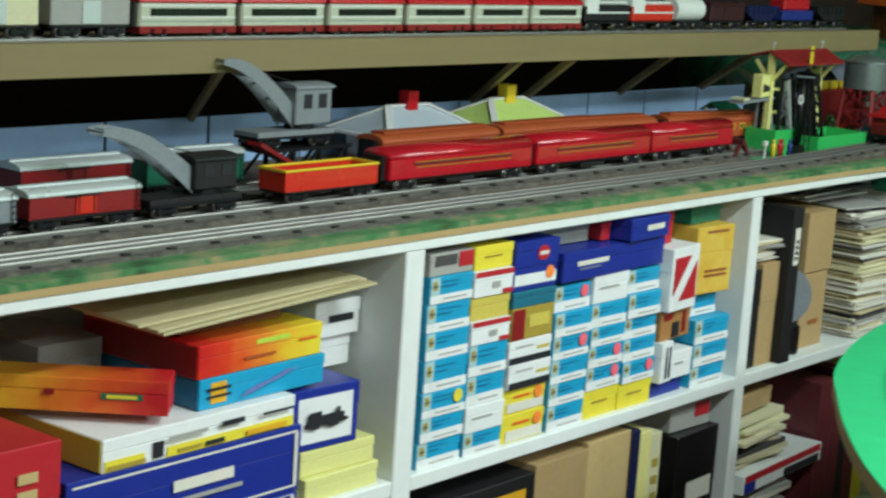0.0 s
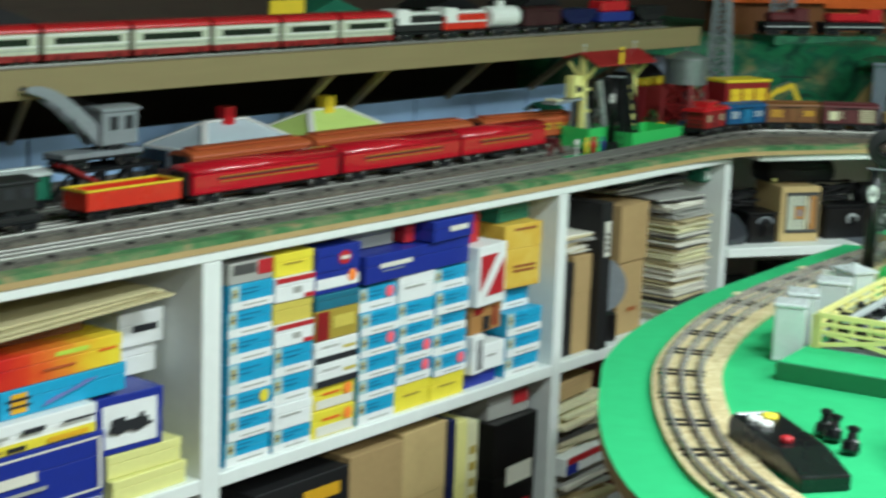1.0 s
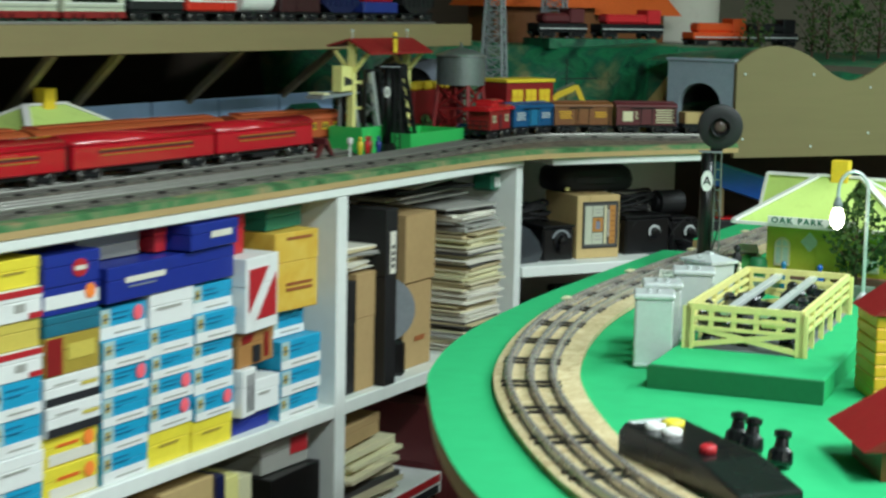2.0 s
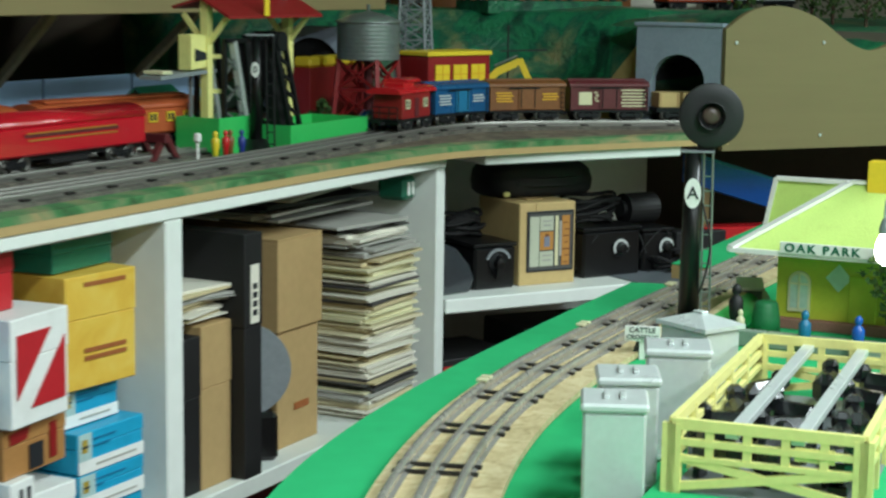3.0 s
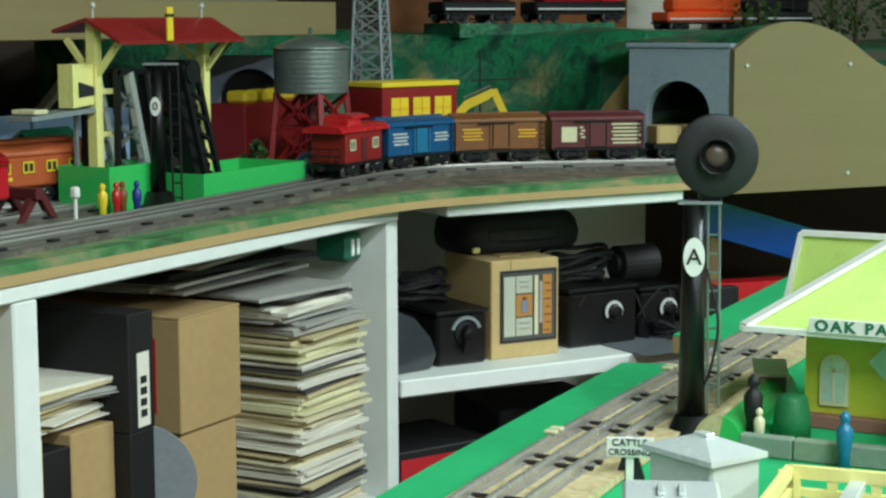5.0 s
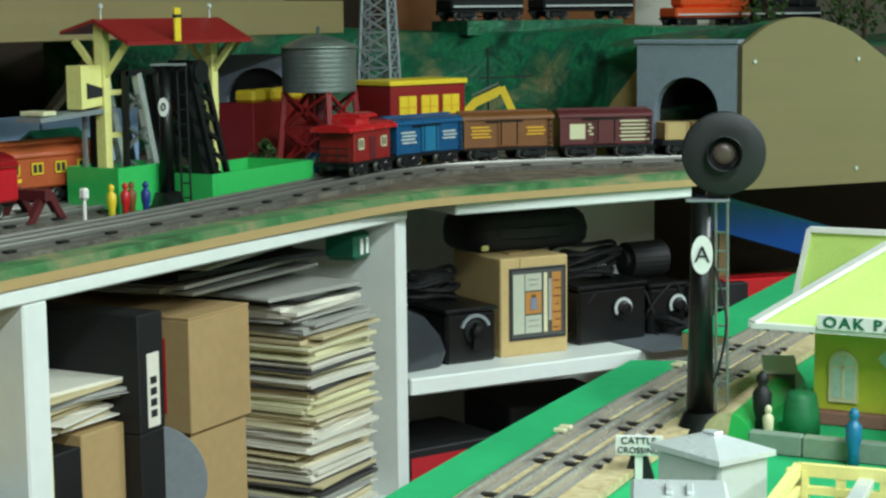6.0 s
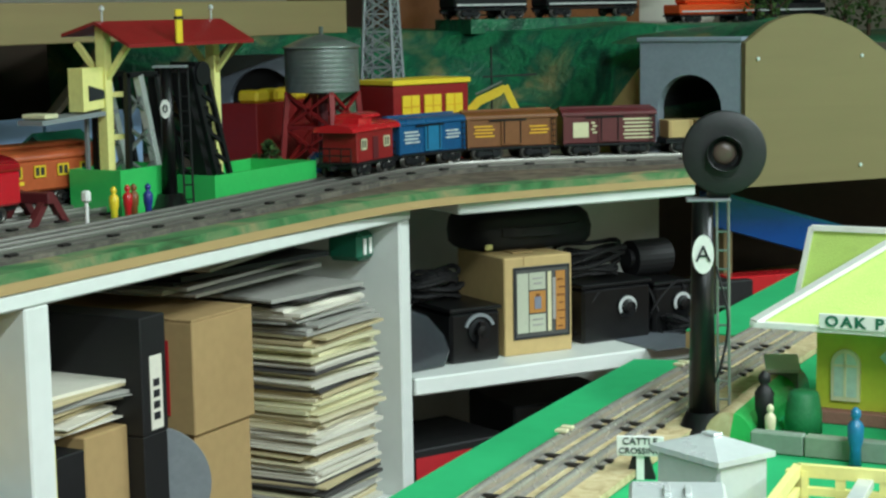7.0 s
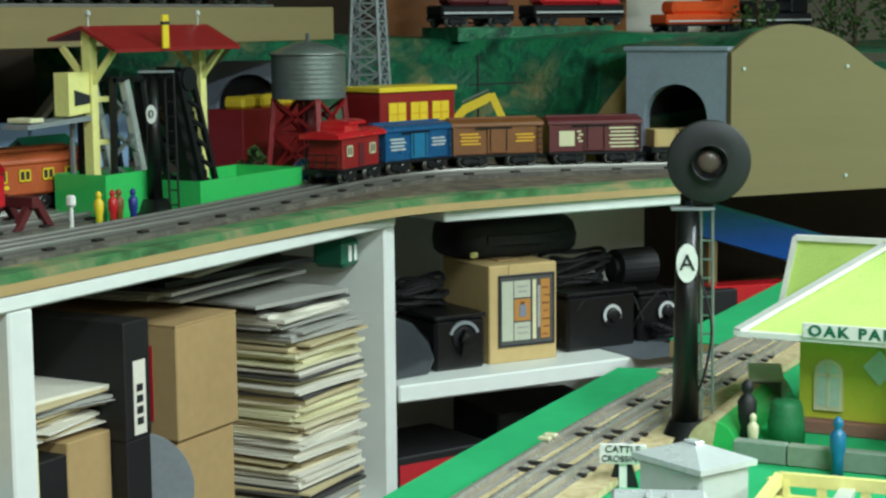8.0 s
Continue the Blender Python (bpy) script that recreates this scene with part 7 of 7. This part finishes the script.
fence((x0, y0, 0), (x0, y1, 0), 2, True)
fence((x1, y0, 0), (x1, y1, 0), 2, True)
fence((x0, y0, 0), (x1, y0, 0), 5, False)
fence((x0, y1, 0), (x1, y1, 0), 5, False)
for y in (-0.022, 0.025):
    part("walkway", B(x0, x1, y - 0.005, y + 0.005, 0.071, 0.077, 0.0005), SILVER, pn_, "grey walkway board")
part("pen_floor", B(x0, x1, y0, y1, zb_ + 0.0001, 0.0295), GREY, pn_)
rnd2 = random.Random(5)
for k in range(13):
    x = -0.135 + 0.062 * (k % 5) + rnd2.uniform(-0.008, 0.008)
    y = (-0.045, 0.002, 0.047)[k % 3] + rnd2.uniform(-0.004, 0.004)
    bm = B(-0.022, 0.022, -0.011, 0.011, 0.008, 0.036, 0.008)
    box(bm, 0.014, 0.03, -0.007, 0.007, 0.026, 0.042, 0.004)
    for sx in (-0.013, 0.013):
        box(bm, sx - 0.003, sx + 0.003, -0.007, 0.007, 0, 0.009, 0.001)
    o = solid("pen_block", bm, BLACKG, "glossy black moulded toy block in the pen", "toy block", group="black toy blocks")
    o.matrix_basis = pn_.matrix_basis @ pose(x, y, 0.0297, 0, 0, rnd2.uniform(-30, 30) + 90 * (k % 2))

# handset
hs = thing("hand_controller", "black handset with yellow, white and red buttons", "controller", (-1.635, -0.955, ZG), -128)
bm = prism(bmesh.new(), [(-0.105, 0), (0.105, 0), (0.105, 0.02), (0.04, 0.036), (-0.095, 0.04), (-0.105, 0.03)], -0.033, 0.033, XZ)
bmesh.ops.bevel(bm, geom=bm.edges[:], offset=0.003, segments=2, affect="EDGES", profile=0.6)
part("case", bm, BLACKG, hs, "glossy black case")
part("name_plate", B(-0.0995, -0.09, -0.026, 0.018, 0.0388, 0.0405, 0.0005), SILVER, hs, "silver name plate")
for x, y, m, r_ in ((-0.075, 0.01, BXYEL, 0.011), (-0.068, -0.014, WHITEPL, 0.01), (-0.045, -0.01, WHITEPL, 0.01), (0.02, -0.012, BXRED, 0.008)):
    part("button", lathe(bmesh.new(), [(r_, 0.036), (r_, 0.043), (r_ * 0.6, 0.0445)], 14, Matrix.Translation((x, y, 0))), m, hs, smooth=True)
for x, y in ((-1.49, -0.935), (-1.505, -0.955), (-1.54, -0.995)):
    solid("plug", lathe(bmesh.new(), [(0.011, 0), (0.0125, 0.004), (0.0115, 0.014), (0.007, 0.018), (0.006, 0.026), (0.0085, 0.028), (0.0085, 0.033), (0.003, 0.035)], 14, Matrix.Rotation(0.25, 4, "Y") @ Matrix.Translation((0, 0, 0.003))), BLACKG, "black cable plug on the table", "plug", group="cable plugs", at=(x, y, ZG))

# toy station with its platform
ST = station((-0.285, -0.706, ZG), -90, 0.2, 0.13, 0.092, 0.072, OLIVEY, LIMEROOF, WHITEPL, YELLOW, "yellow-green toy station with lime roof and white trim", (0.073, 0.026, 0.052, 0.02), 0.044)
o = part("name_board", B(-0.084, 0.056, -0.1165, -0.1135, 0.0935, 0.1065, 0.0005), WHITEPL, ST, "white name board")
l = part("lettering", words("OAK PARK", 0.0128, DKGREEN, bold=0.0004, gap=1.3), DKGREEN, o)
l.matrix_basis = Matrix.Translation((-0.036, -0.117, 0.1)) @ Matrix.Diagonal((1.12, 1, 1, 1))
bm = bmesh.new()
prism(bm, [(-0.15, 0.095), (0.1, 0.095), (0.1, 0.158), (-0.137, 0.158)], -0.05, -0.046, XZ)
o = part("rear_roof", bm, LIMEROOF, ST, "lime rear roof slope")
bm = bmesh.new()
beam(bm, (-0.15, 0.0455, 0.095), (-0.137, 0.0455, 0.16), 0.007, 0.005)
beam(bm, (-0.137, 0.0455, 0.16), (0.1, 0.0455, 0.16), 0.007, 0.005)
part("trim", bm, WHITEPL, o)
part("diamond_sign", prism(bmesh.new(), [(-0.028, 0.046), (-0.013, 0.062), (-0.028, 0.078), (-0.043, 0.062)], 0.0652, 0.067, XZ), WINDOW, ST)
pf = thing("platform_wall", "low grey-green stone platform wall", "wall", (-0.48, -0.588, ZG), -89)
for i in range(5):
    part("stone", B(i * 0.046, i * 0.046 + 0.045, -0.006, 0.006, 0, 0.018, 0.0012), paint("platform_stone_%s" % "abcde"[i], ("7f9080", "86957f", "7a8c7c", "8a9886", "7d8e7f")[i], 0.7), pf)
figurine((-0.44, -0.586, ZG), BLACKM, BLACKM, "black toy figure by the signal", 0.062, "table figures")
figurine((-0.497, -0.68, ZG), TEAL, TEAL, "dark blue toy figure leaning on the wall", 0.05, "table figures")
figurine((-0.5, -0.738, ZG), BLUE, BLUE, "bright blue toy figure on the platform", 0.05, "table figures")
figurine((-0.455, -0.596, ZG), CREAM, CREAM, "pale seated toy figure", 0.036, "table figures")
solid("hedge", lathe(bmesh.new(), [(0.0165, 0), (0.016, 0.018), (0.0135, 0.033), (0.012, 0.0365), (0.006, 0.038), (0.001, 0.0385)], 24), HEDGE, "rounded green tinplate hedge", "hedge", at=(-0.4, -0.609, ZG), smooth=True)
md = thing("grass_mound", "long rounded mound, tan on top and green on its side", "mound", (-0.345, -0.553, ZG), 4)
arc = [(0.022 * math.cos(q), 0.026 * math.sin(q)) for q in [math.pi * i / 16 for i in range(17)]]
part("green_side", prism(bmesh.new(), [(0, 0)] + [(-u, v) for u, v in arc[:8]], -0.115, 0.11, YZ), GREEN, md, "green sloping side")
part("tan_top", prism(bmesh.new(), [(0, 0.0005)] + [(-u, v) for u, v in arc[7:]], -0.115, 0.11, YZ), CORK, md, "tan top and rear slope")
sb = thing("luggage_box", "grey metal box with a slanted lid", "box", (-0.27, -0.55, ZG), 20)
part("body", B(-0.02, 0.02, -0.014, 0.014, 0, 0.028, 0.001), GREY, sb)
part("lid", prism(bmesh.new(), [(-0.024, 0.0282), (0.024, 0.034), (0.024, 0.037), (-0.024, 0.0312)], -0.016, 0.016, XZ), WHITEPL, sb)

lp = thing("street_lamp", "silver gooseneck toy street lamp with a lit bulb", "street lamp", (-0.5, -0.806, ZG), -70)
bm = bmesh.new()
ln = [Vector((0, 0, 0)), Vector((0, 0, 0.16))] + [Vector((-0.022 + 0.022 * math.cos(q), 0, 0.165 + 0.03 * math.sin(q))) for q in [math.pi * i / 10 for i in range(1, 11)]] + [Vector((-0.044, 0, 0.15))]
for p, q in zip(ln, ln[1:]):
    rod(bm, p, q, 0.0028, seg=8)
part("post", bm, SILVER, lp)
part("foot", lathe(bmesh.new(), [(0.012, 0), (0.01, 0.004), (0.004, 0.012)], 14), SILVER, lp)
part("cap", lathe(bmesh.new(), [(0.004, 0.155), (0.007, 0.146), (0.007, 0.14)], 14, Matrix.Translation((-0.044, 0, 0))), GREY, lp)
part("bulb", lathe(bmesh.new(), [(0.005, 0.14), (0.009, 0.131), (0.0105, 0.121), (0.008, 0.112), (0.002, 0.107)], 18, Matrix.Translation((-0.044, 0, 0))), BULB, lp, "lit white bulb", True)


def tree(at, h, r, seed, label, trunk_h=0.03, n=420, group="model trees"):
    t = thing("model_tree", label, "model tree", at, 0, group)
    rr = random.Random(seed)
    bm = rod(bmesh.new(), (0, 0, 0), (0, 0, h * 0.6), 0.004, 0.0015, 8)
    for i in range(7):
        a = i * 2.4
        z = trunk_h + (h * 0.5 - trunk_h) * i / 7
        rod(bm, (0, 0, z), (r * 0.7 * math.cos(a), r * 0.7 * math.sin(a), z + h * 0.2), 0.0018, 0.0006, 5)
    part("trunk", bm, TRUNK, t)
    vs, fs = [], []
    for i in range(n):
        u, a = rr.random(), rr.random() * 6.283
        z = trunk_h + (h - trunk_h) * rr.random()
        f = (z - trunk_h) / (h - trunk_h)
        lim = r * math.sin(math.pi * min(1, f * 0.85 + 0.15)) * (0.85 + 0.3 * noise.noise(Vector((math.cos(a) * 2, math.sin(a) * 2, z * 30 + seed))))
        q = lim * math.sqrt(u)
        c = Vector((q * math.cos(a), q * math.sin(a), z))
        for _ in range(3):
            e = Vector((rr.uniform(-1, 1), rr.uniform(-1, 1), rr.uniform(-1, 1))).normalized() * rr.uniform(0.003, 0.007)
            g = Vector((rr.uniform(-1, 1), rr.uniform(-1, 1), rr.uniform(-1, 1))).normalized() * rr.uniform(0.003, 0.006)
            k = len(vs)
            vs += [c - e, c + g, c + e, c - g]
            fs.append((k, k + 1, k + 2, k + 3))
    me = bpy.data.meshes.new("foliage")
    me.from_pydata([tuple(v) for v in vs], [], fs)
    me.materials.append(TREE)
    tagged(part("foliage", me, TREE, t), kind="stuff")
    return t


tree((-0.43, -0.775, ZG), 0.17, 0.055, 2, "dark green model tree beside the station")
tree((-0.47, -0.86, ZG), 0.16, 0.05, 3, "dark green model tree behind the lamp")
yb = thing("toy_house", "yellow toy house with clapboard sides", "toy house", (-1.14, -1.022, ZG), -60)
for k in range(7):
    part("board", B(-0.05, 0.05, -0.04, 0.04, k * 0.014, k * 0.014 + 0.0138, 0.0015), BXGOLD, yb)
part("roof", prism(bmesh.new(), [(-0.056, 0.0985), (0.056, 0.0985), (0, 0.135)], -0.045, 0.045, XZ), DKRED, yb)
rh = thing("toy_barn", "dark red toy barn roof", "toy house", (-1.47, -1.105, ZG), -60)
part("wall", B(-0.045, 0.045, -0.05, 0.05, 0, 0.03), BROWN, rh)
part("roof", prism(bmesh.new(), [(-0.065, 0.0302), (0.065, 0.0302), (0, 0.068)], -0.075, 0.06, XZ), DKRED, rh)

# ---------------------------------------------------------------- dark space under the hill
lower = thing("lower_deck", "dark lower train deck under the hill", "shelf", (0, 0, 0), kind="structure")
part("deck", prism(bmesh.new(), [(0.5, -0.2), (0.72, 0.05), (1.5, 0.6), (2.2, -0.2), (1.25, -0.9)], 0.643, 0.655), BRACE, lower)
# dark board added behind so the unlit void reads dark
part("back_board", prism(bmesh.new(), [(0.62, 0.12), (0.63, 0.14), (1.75, -0.55), (1.74, -0.57)], 0.656, 0.85), DARKWALL, lower)
bpl = thing("blue_ramp", "blue painted wooden ramp leaning down", "ramp", (0.62, -0.165, 0.656), -38)
part("board", prism(bmesh.new(), [(0.0, 0.171), (0.27, 0.092), (0.262, 0.07), (0.235, 0.052), (0.0, 0.122)], -0.02, 0.02, XZ), BLUE, bpl)
part("edge_rail", prism(bmesh.new(), [(0.0, 0.1712), (0.27, 0.0922), (0.27, 0.0972), (0.0, 0.1762)], 0.012, 0.02, XZ), TEAL, bpl)
part("support_leg", B(0.02, 0.035, -0.015, 0.015, 0.0, 0.114), BRACE, bpl)
for k, (x, y, tn, m, lb) in enumerate(((0.635, -0.245, -46, RED, "red flat toy wagon"), (0.56, -0.2, -40, BLACKM, "black toy wagon"), (0.95, -0.45, -40, BROWN, "brown toy box car"), (0.82, -0.33, -40, MAROON, "maroon toy box car"), (1.05, -0.55, -38, ORANGE, "orange toy wagon"))):
    w_ = thing("toy_wagon", lb + " on the lower deck", "train car", (x, y, 0.6555), tn, "wagons on the lower deck")
    h = (0.052, 0.05, 0.09, 0.085, 0.04)[k]
    part("body", B(-0.065 if k == 0 else -0.05, 0.065 if k == 0 else 0.05, -0.022, 0.022, 0.012, h, 0.002), m, w_)
    for sx in (-1, 1):
        for s in (-1, 1):
            part("wheel", rod(bmesh.new(), (sx * 0.03, s * 0.016, 0.0085), (sx * 0.03, s * 0.021, 0.0085), 0.0085, seg=14), IRON, w_)

# ---------------------------------------------------------------- trains on the upper shelf
ZUD = ZF1
UP = smooth_line([(-3.5, 0.385), (-1.5, 0.385), (0.3, 0.385)], 6)
track("upper_track", "three-rail track along the upper shelf", UP, ZUD - 0.003, step=0.09)
ZUR = ZUD + 0.0095


def streamliner(x, L, nose=False):
    c = thing("streamlined_coach", "silver streamlined coach with red roof and dark windows", "passenger coach", (x, 0.385, ZUR), 0, "silver coaches")
    W = 0.054
    part("body", B(-L / 2, L / 2, -W / 2, W / 2, 0.012, 0.05, 0.003), COACHS, c)
    part("lower_skirt", B(-L / 2, L / 2, -W / 2 - 0.0012, W / 2 + 0.0012, 0.005, 0.016, 0.001), DKRED, c)
    part("roof", arch_roof(bmesh.new(), L, W, 0.0502, 0.011, 0.0008, 12), RED, c)
    panel("window_strip", c, -L / 2 + 0.02, L / 2 - 0.02, 0.0305, 0.0415, W, WSTRIP, "dark window strip", 0.001)
    for z, m in ((0.022, GALV), (0.0275, WHITEPL), (0.0445, WHITEPL)):
        panel("fluting", c, -L / 2 + 0.002, L / 2 - 0.002, z, z + (0.0022 if m is WHITEPL else 0.0012), W, m, "", 0.0009, (-1,))
    for sx in (-1, 1):
        bogie(c, sx * (L / 2 - 0.035))
        part("vestibule", B(sx * (L / 2 + 0.003) - 0.0025, sx * (L / 2 + 0.003) + 0.0025, -0.017, 0.017, 0.014, 0.05), BLACKM, c)


cuts = (-1.89, -1.688, -1.494, -1.302, -1.12, -0.953, -0.785)
for a, b in zip(cuts, cuts[1:]):
    streamliner((a + b) / 2, b - a - 0.012)


def shelf_car(x, L, mats, label, h=0.05, shape="box"):
    c = thing("train_car", label, "train car", (x, 0.385, ZUR), 0, "cars on the upper shelf")
    underframe(c, L, 0.05)
    if shape == "tank":
        part("tank", rod(bmesh.new(), (-L / 2 + 0.008, 0, 0.04), (L / 2 - 0.008, 0, 0.04), 0.023, seg=20), mats[0], c, smooth=False)
        part("dome", rod(bmesh.new(), (0, 0, 0.06), (0, 0, 0.074), 0.011, seg=16), mats[1], c)
    elif shape == "diesel":
        part("body", B(-L / 2, L / 2, -0.025, 0.025, 0.0178, 0.05, 0.003), mats[0], c)
        part("cab", B(-L / 2, -L / 2 + 0.045, -0.0255, 0.0255, 0.03, 0.064, 0.004), mats[1], c)
        part("hood_top", B(-L / 2 + 0.046, L / 2, -0.02, 0.02, 0.0502, 0.057, 0.003), mats[1], c)
        panel("stripe", c, -L / 2 + 0.004, L / 2 - 0.004, 0.034, 0.037, 0.051, mats[1], "", 0.001)
    elif shape == "load":
        part("body", B(-L / 2, L / 2, -0.025, 0.025, 0.0178, 0.04, 0.002), mats[0], c)
        part("load", B(-L / 2 + 0.012, L / 2 - 0.012, -0.021, 0.021, 0.0402, 0.066, 0.004), mats[1], c)
    elif shape == "hopper":
        part("body", prism(bmesh.new(), [(-L / 2, h), (-L / 2, 0.035), (-L / 4, 0.018), (L / 4, 0.018), (L / 2, 0.035), (L / 2, h)], -0.025, 0.025, XZ), mats[0], c)
        for i in range(7):
            for s in (-1, 1):
                part("rib", B(-L / 2 + 0.006 + i * (L - 0.014) / 6, -L / 2 + 0.009 + i * (L - 0.014) / 6, s * 0.0258 - 0.001, s * 0.0258 + 0.001, 0.03, h), mats[1], c)
    else:
        part("body", B(-L / 2, L / 2, -0.025, 0.025, 0.0178, h, 0.0015), mats[0], c)
        part("roof", arch_roof(bmesh.new(), L, 0.05, h, 0.007), mats[1], c)
        panel("door", c, -0.016, 0.016, 0.02, h - 0.003, 0.0506, mats[1], "", 0.0012)


shelf_car(-0.7, 0.15, (BLACKM, WHITEPL), "black diesel locomotive with a white cab and top", shape="diesel")
shelf_car(-0.54, 0.15, (REDOR, WHITEPL), "orange and white diesel locomotive", shape="diesel")
shelf_car(-0.39, 0.12, (WHITEPL, WHITEPL), "white tank car on black trucks", shape="tank")
# these two cars take the shelf's shade from their darker paint
shelf_car(-0.25, 0.14, (MAROONSH, MAROONSH), "maroon box car on the upper shelf, darkened as if shaded")
shelf_car(-0.1, 0.14, (DKNAVY, DKNAVY), "navy blue hopper car on the upper shelf, darkened as if shaded", shape="hopper")
shelf_car(0.06, 0.14, (NAVY, RED), "blue flat car with a red load", shape="load")
shelf_car(0.22, 0.14, (BLACKM, IRON), "black hopper car on the upper shelf", shape="hopper")
for x, m, lb in ((-1.97, PAPERG, "pale grey box car on the upper shelf"), (-2.13, CREAM, "cream box car on the upper shelf"), (-2.29, PAPERG, "pale grey box car on the upper shelf")):
    shelf_car(x, 0.14, (m, SILVER), lb, 0.055)

# second row on the shelf
for x, m, lb in ((-1.6, BLACKM, "black toy crane on the back of the shelf"), (-0.72, DKGREEN, "dark toy house at the back of the shelf"), (-0.3, IRON, "dark toy house at the back of the shelf"), (0.05, BLACKM, "dark toy house at the back of the shelf")):
    o = thing("toy_house", lb, "toy house", (x, 0.62, ZF1 - 0.001), 0, "toy houses on the shelf")
    part("wall", B(-0.08, 0.08, -0.05, 0.05, 0, 0.055), m, o)
    part("roof", prism(bmesh.new(), [(-0.09, 0.0552), (0.09, 0.0552), (0, 0.085)], -0.055, 0.055, XZ), m, o)
o = thing("toy_sign", "yellow toy sign at the back of the shelf", "sign", (-0.95, 0.5, ZF1 - 0.001), 0)
part("board", B(-0.05, 0.05, -0.003, 0.003, 0.05, 0.09, 0.001), YELLOW, o)
part("post", B(-0.004, 0.004, -0.002, 0.002, 0, 0.05), BLACKM, o)

# ---------------------------------------------------------------- upper line on the hill
ZH = 1.068
def hill_train(x, y, turn, body, top, L, label, h=0.06, lift=0.0):
    c = thing("toy_locomotive", label, "locomotive", (x, y, ZH + lift), turn, "trains on the hill")
    underframe(c, L, 0.05)
    part("body", B(-L / 2, L / 2, -0.025, 0.025, 0.0178, h * 0.6, 0.003), body, c)
    part("hood", B(-L / 2 + 0.02, L / 2 - 0.03, -0.02, 0.02, h * 0.6, h, 0.006), top, c)
    part("cab", B(L / 2 - 0.055, L / 2 - 0.01, -0.024, 0.024, h * 0.6, h * 1.2, 0.003), top, c)
    panel("stripe", c, -L / 2 + 0.004, L / 2 - 0.004, 0.022, 0.025, 0.05, SILVER, "", 0.001)


TR = math.degrees(math.atan2(-0.45, 0.8))
hill_train(1.02, 0.2, TR, IRON, GLOWRED, 0.2, "glossy red tinplate locomotive on the hill", lift=0.018)
hill_train(1.29, 0.062, TR, GLOWORANGE, GLOWORANGE, 0.19, "glossy orange-red tinplate locomotive on the hill")
hill_train(0.84, 0.31, TR, IRON, MAROON, 0.15, "maroon tinplate wagon on the hill", lift=0.018)
solid("hill_ledge", B(-0.2, 0.13, -0.05, 0.06, 0, 0.0235), HILL, "green raised ledge under the hill track", "hill", at=(0.96, 0.24, ZH - 0.006), turn=TR)
hill_train(1.44, -0.03, TR, BLACKM, IRON, 0.18, "black tinplate wagon on the hill")
for k, (x, y, z0) in enumerate(((1.1, 0.5, 0.16), (1.4, 0.42, 0.13))):
    o = thing("toy_station", "orange-roofed toy depot on the hill", "toy house", (x, y, ZH - 0.004), TR, "toy depots")
    part("wall", B(-0.16, 0.16, -0.06, 0.06, 0, z0 * 0.6), BROWN, o)
    part("roof", prism(bmesh.new(), [(-0.2, z0 * 0.6), (0.2, z0 * 0.6), (0.14, z0), (-0.14, z0)], -0.09, 0.09, XZ), ORANGE, o)
pylon((0.93, 0.36, ZH - 0.006), 0.3, 0.03, 0.018, GREY, "grey steel lattice tower on the hill", 10)
cw = thing("white_cylinder", "large white plastic cylinder standing on the hill", "container", (1.75, 0.35, ZH - 0.004), 0)
part("shell", lathe(bmesh.new(), [(0.125, 0), (0.13, 0.01), (0.135, 0.4), (0.137, 0.41)], 40), PAPER, cw, smooth=True)
for k, (x, y, h) in enumerate(((1.3, -0.05, 0.2), (1.42, -0.2, 0.24), (1.55, -0.12, 0.26), (1.6, -0.35, 0.22), (1.75, -0.25, 0.28), (1.3, -0.3, 0.16), (1.9, -0.45, 0.25), (1.45, -0.42, 0.2))):
    tree((x, y, ZH - 0.03), h, 0.06, 20 + k, "dark model conifer on the hill", 0.02, 260, "conifers on the hill")
# ground under the conifers
rows = [[(0.9 + 0.16 * u, -0.62 + 0.16 * k + 0.02 * u, 1.04 + 0.012 * noise.noise(Vector((u * 0.7, k * 0.7, 5))) - (0.1 if k == 0 else 0)) for u in range(10)] for k in range(5)]
terrain("wooded_hill", "dark green wooded hill top", rows, HILL)
tree((0.15, 0.3, ZB - 0.001), 0.045, 0.022, 51, "small dark green model bush by the shed", 0.004, 90)
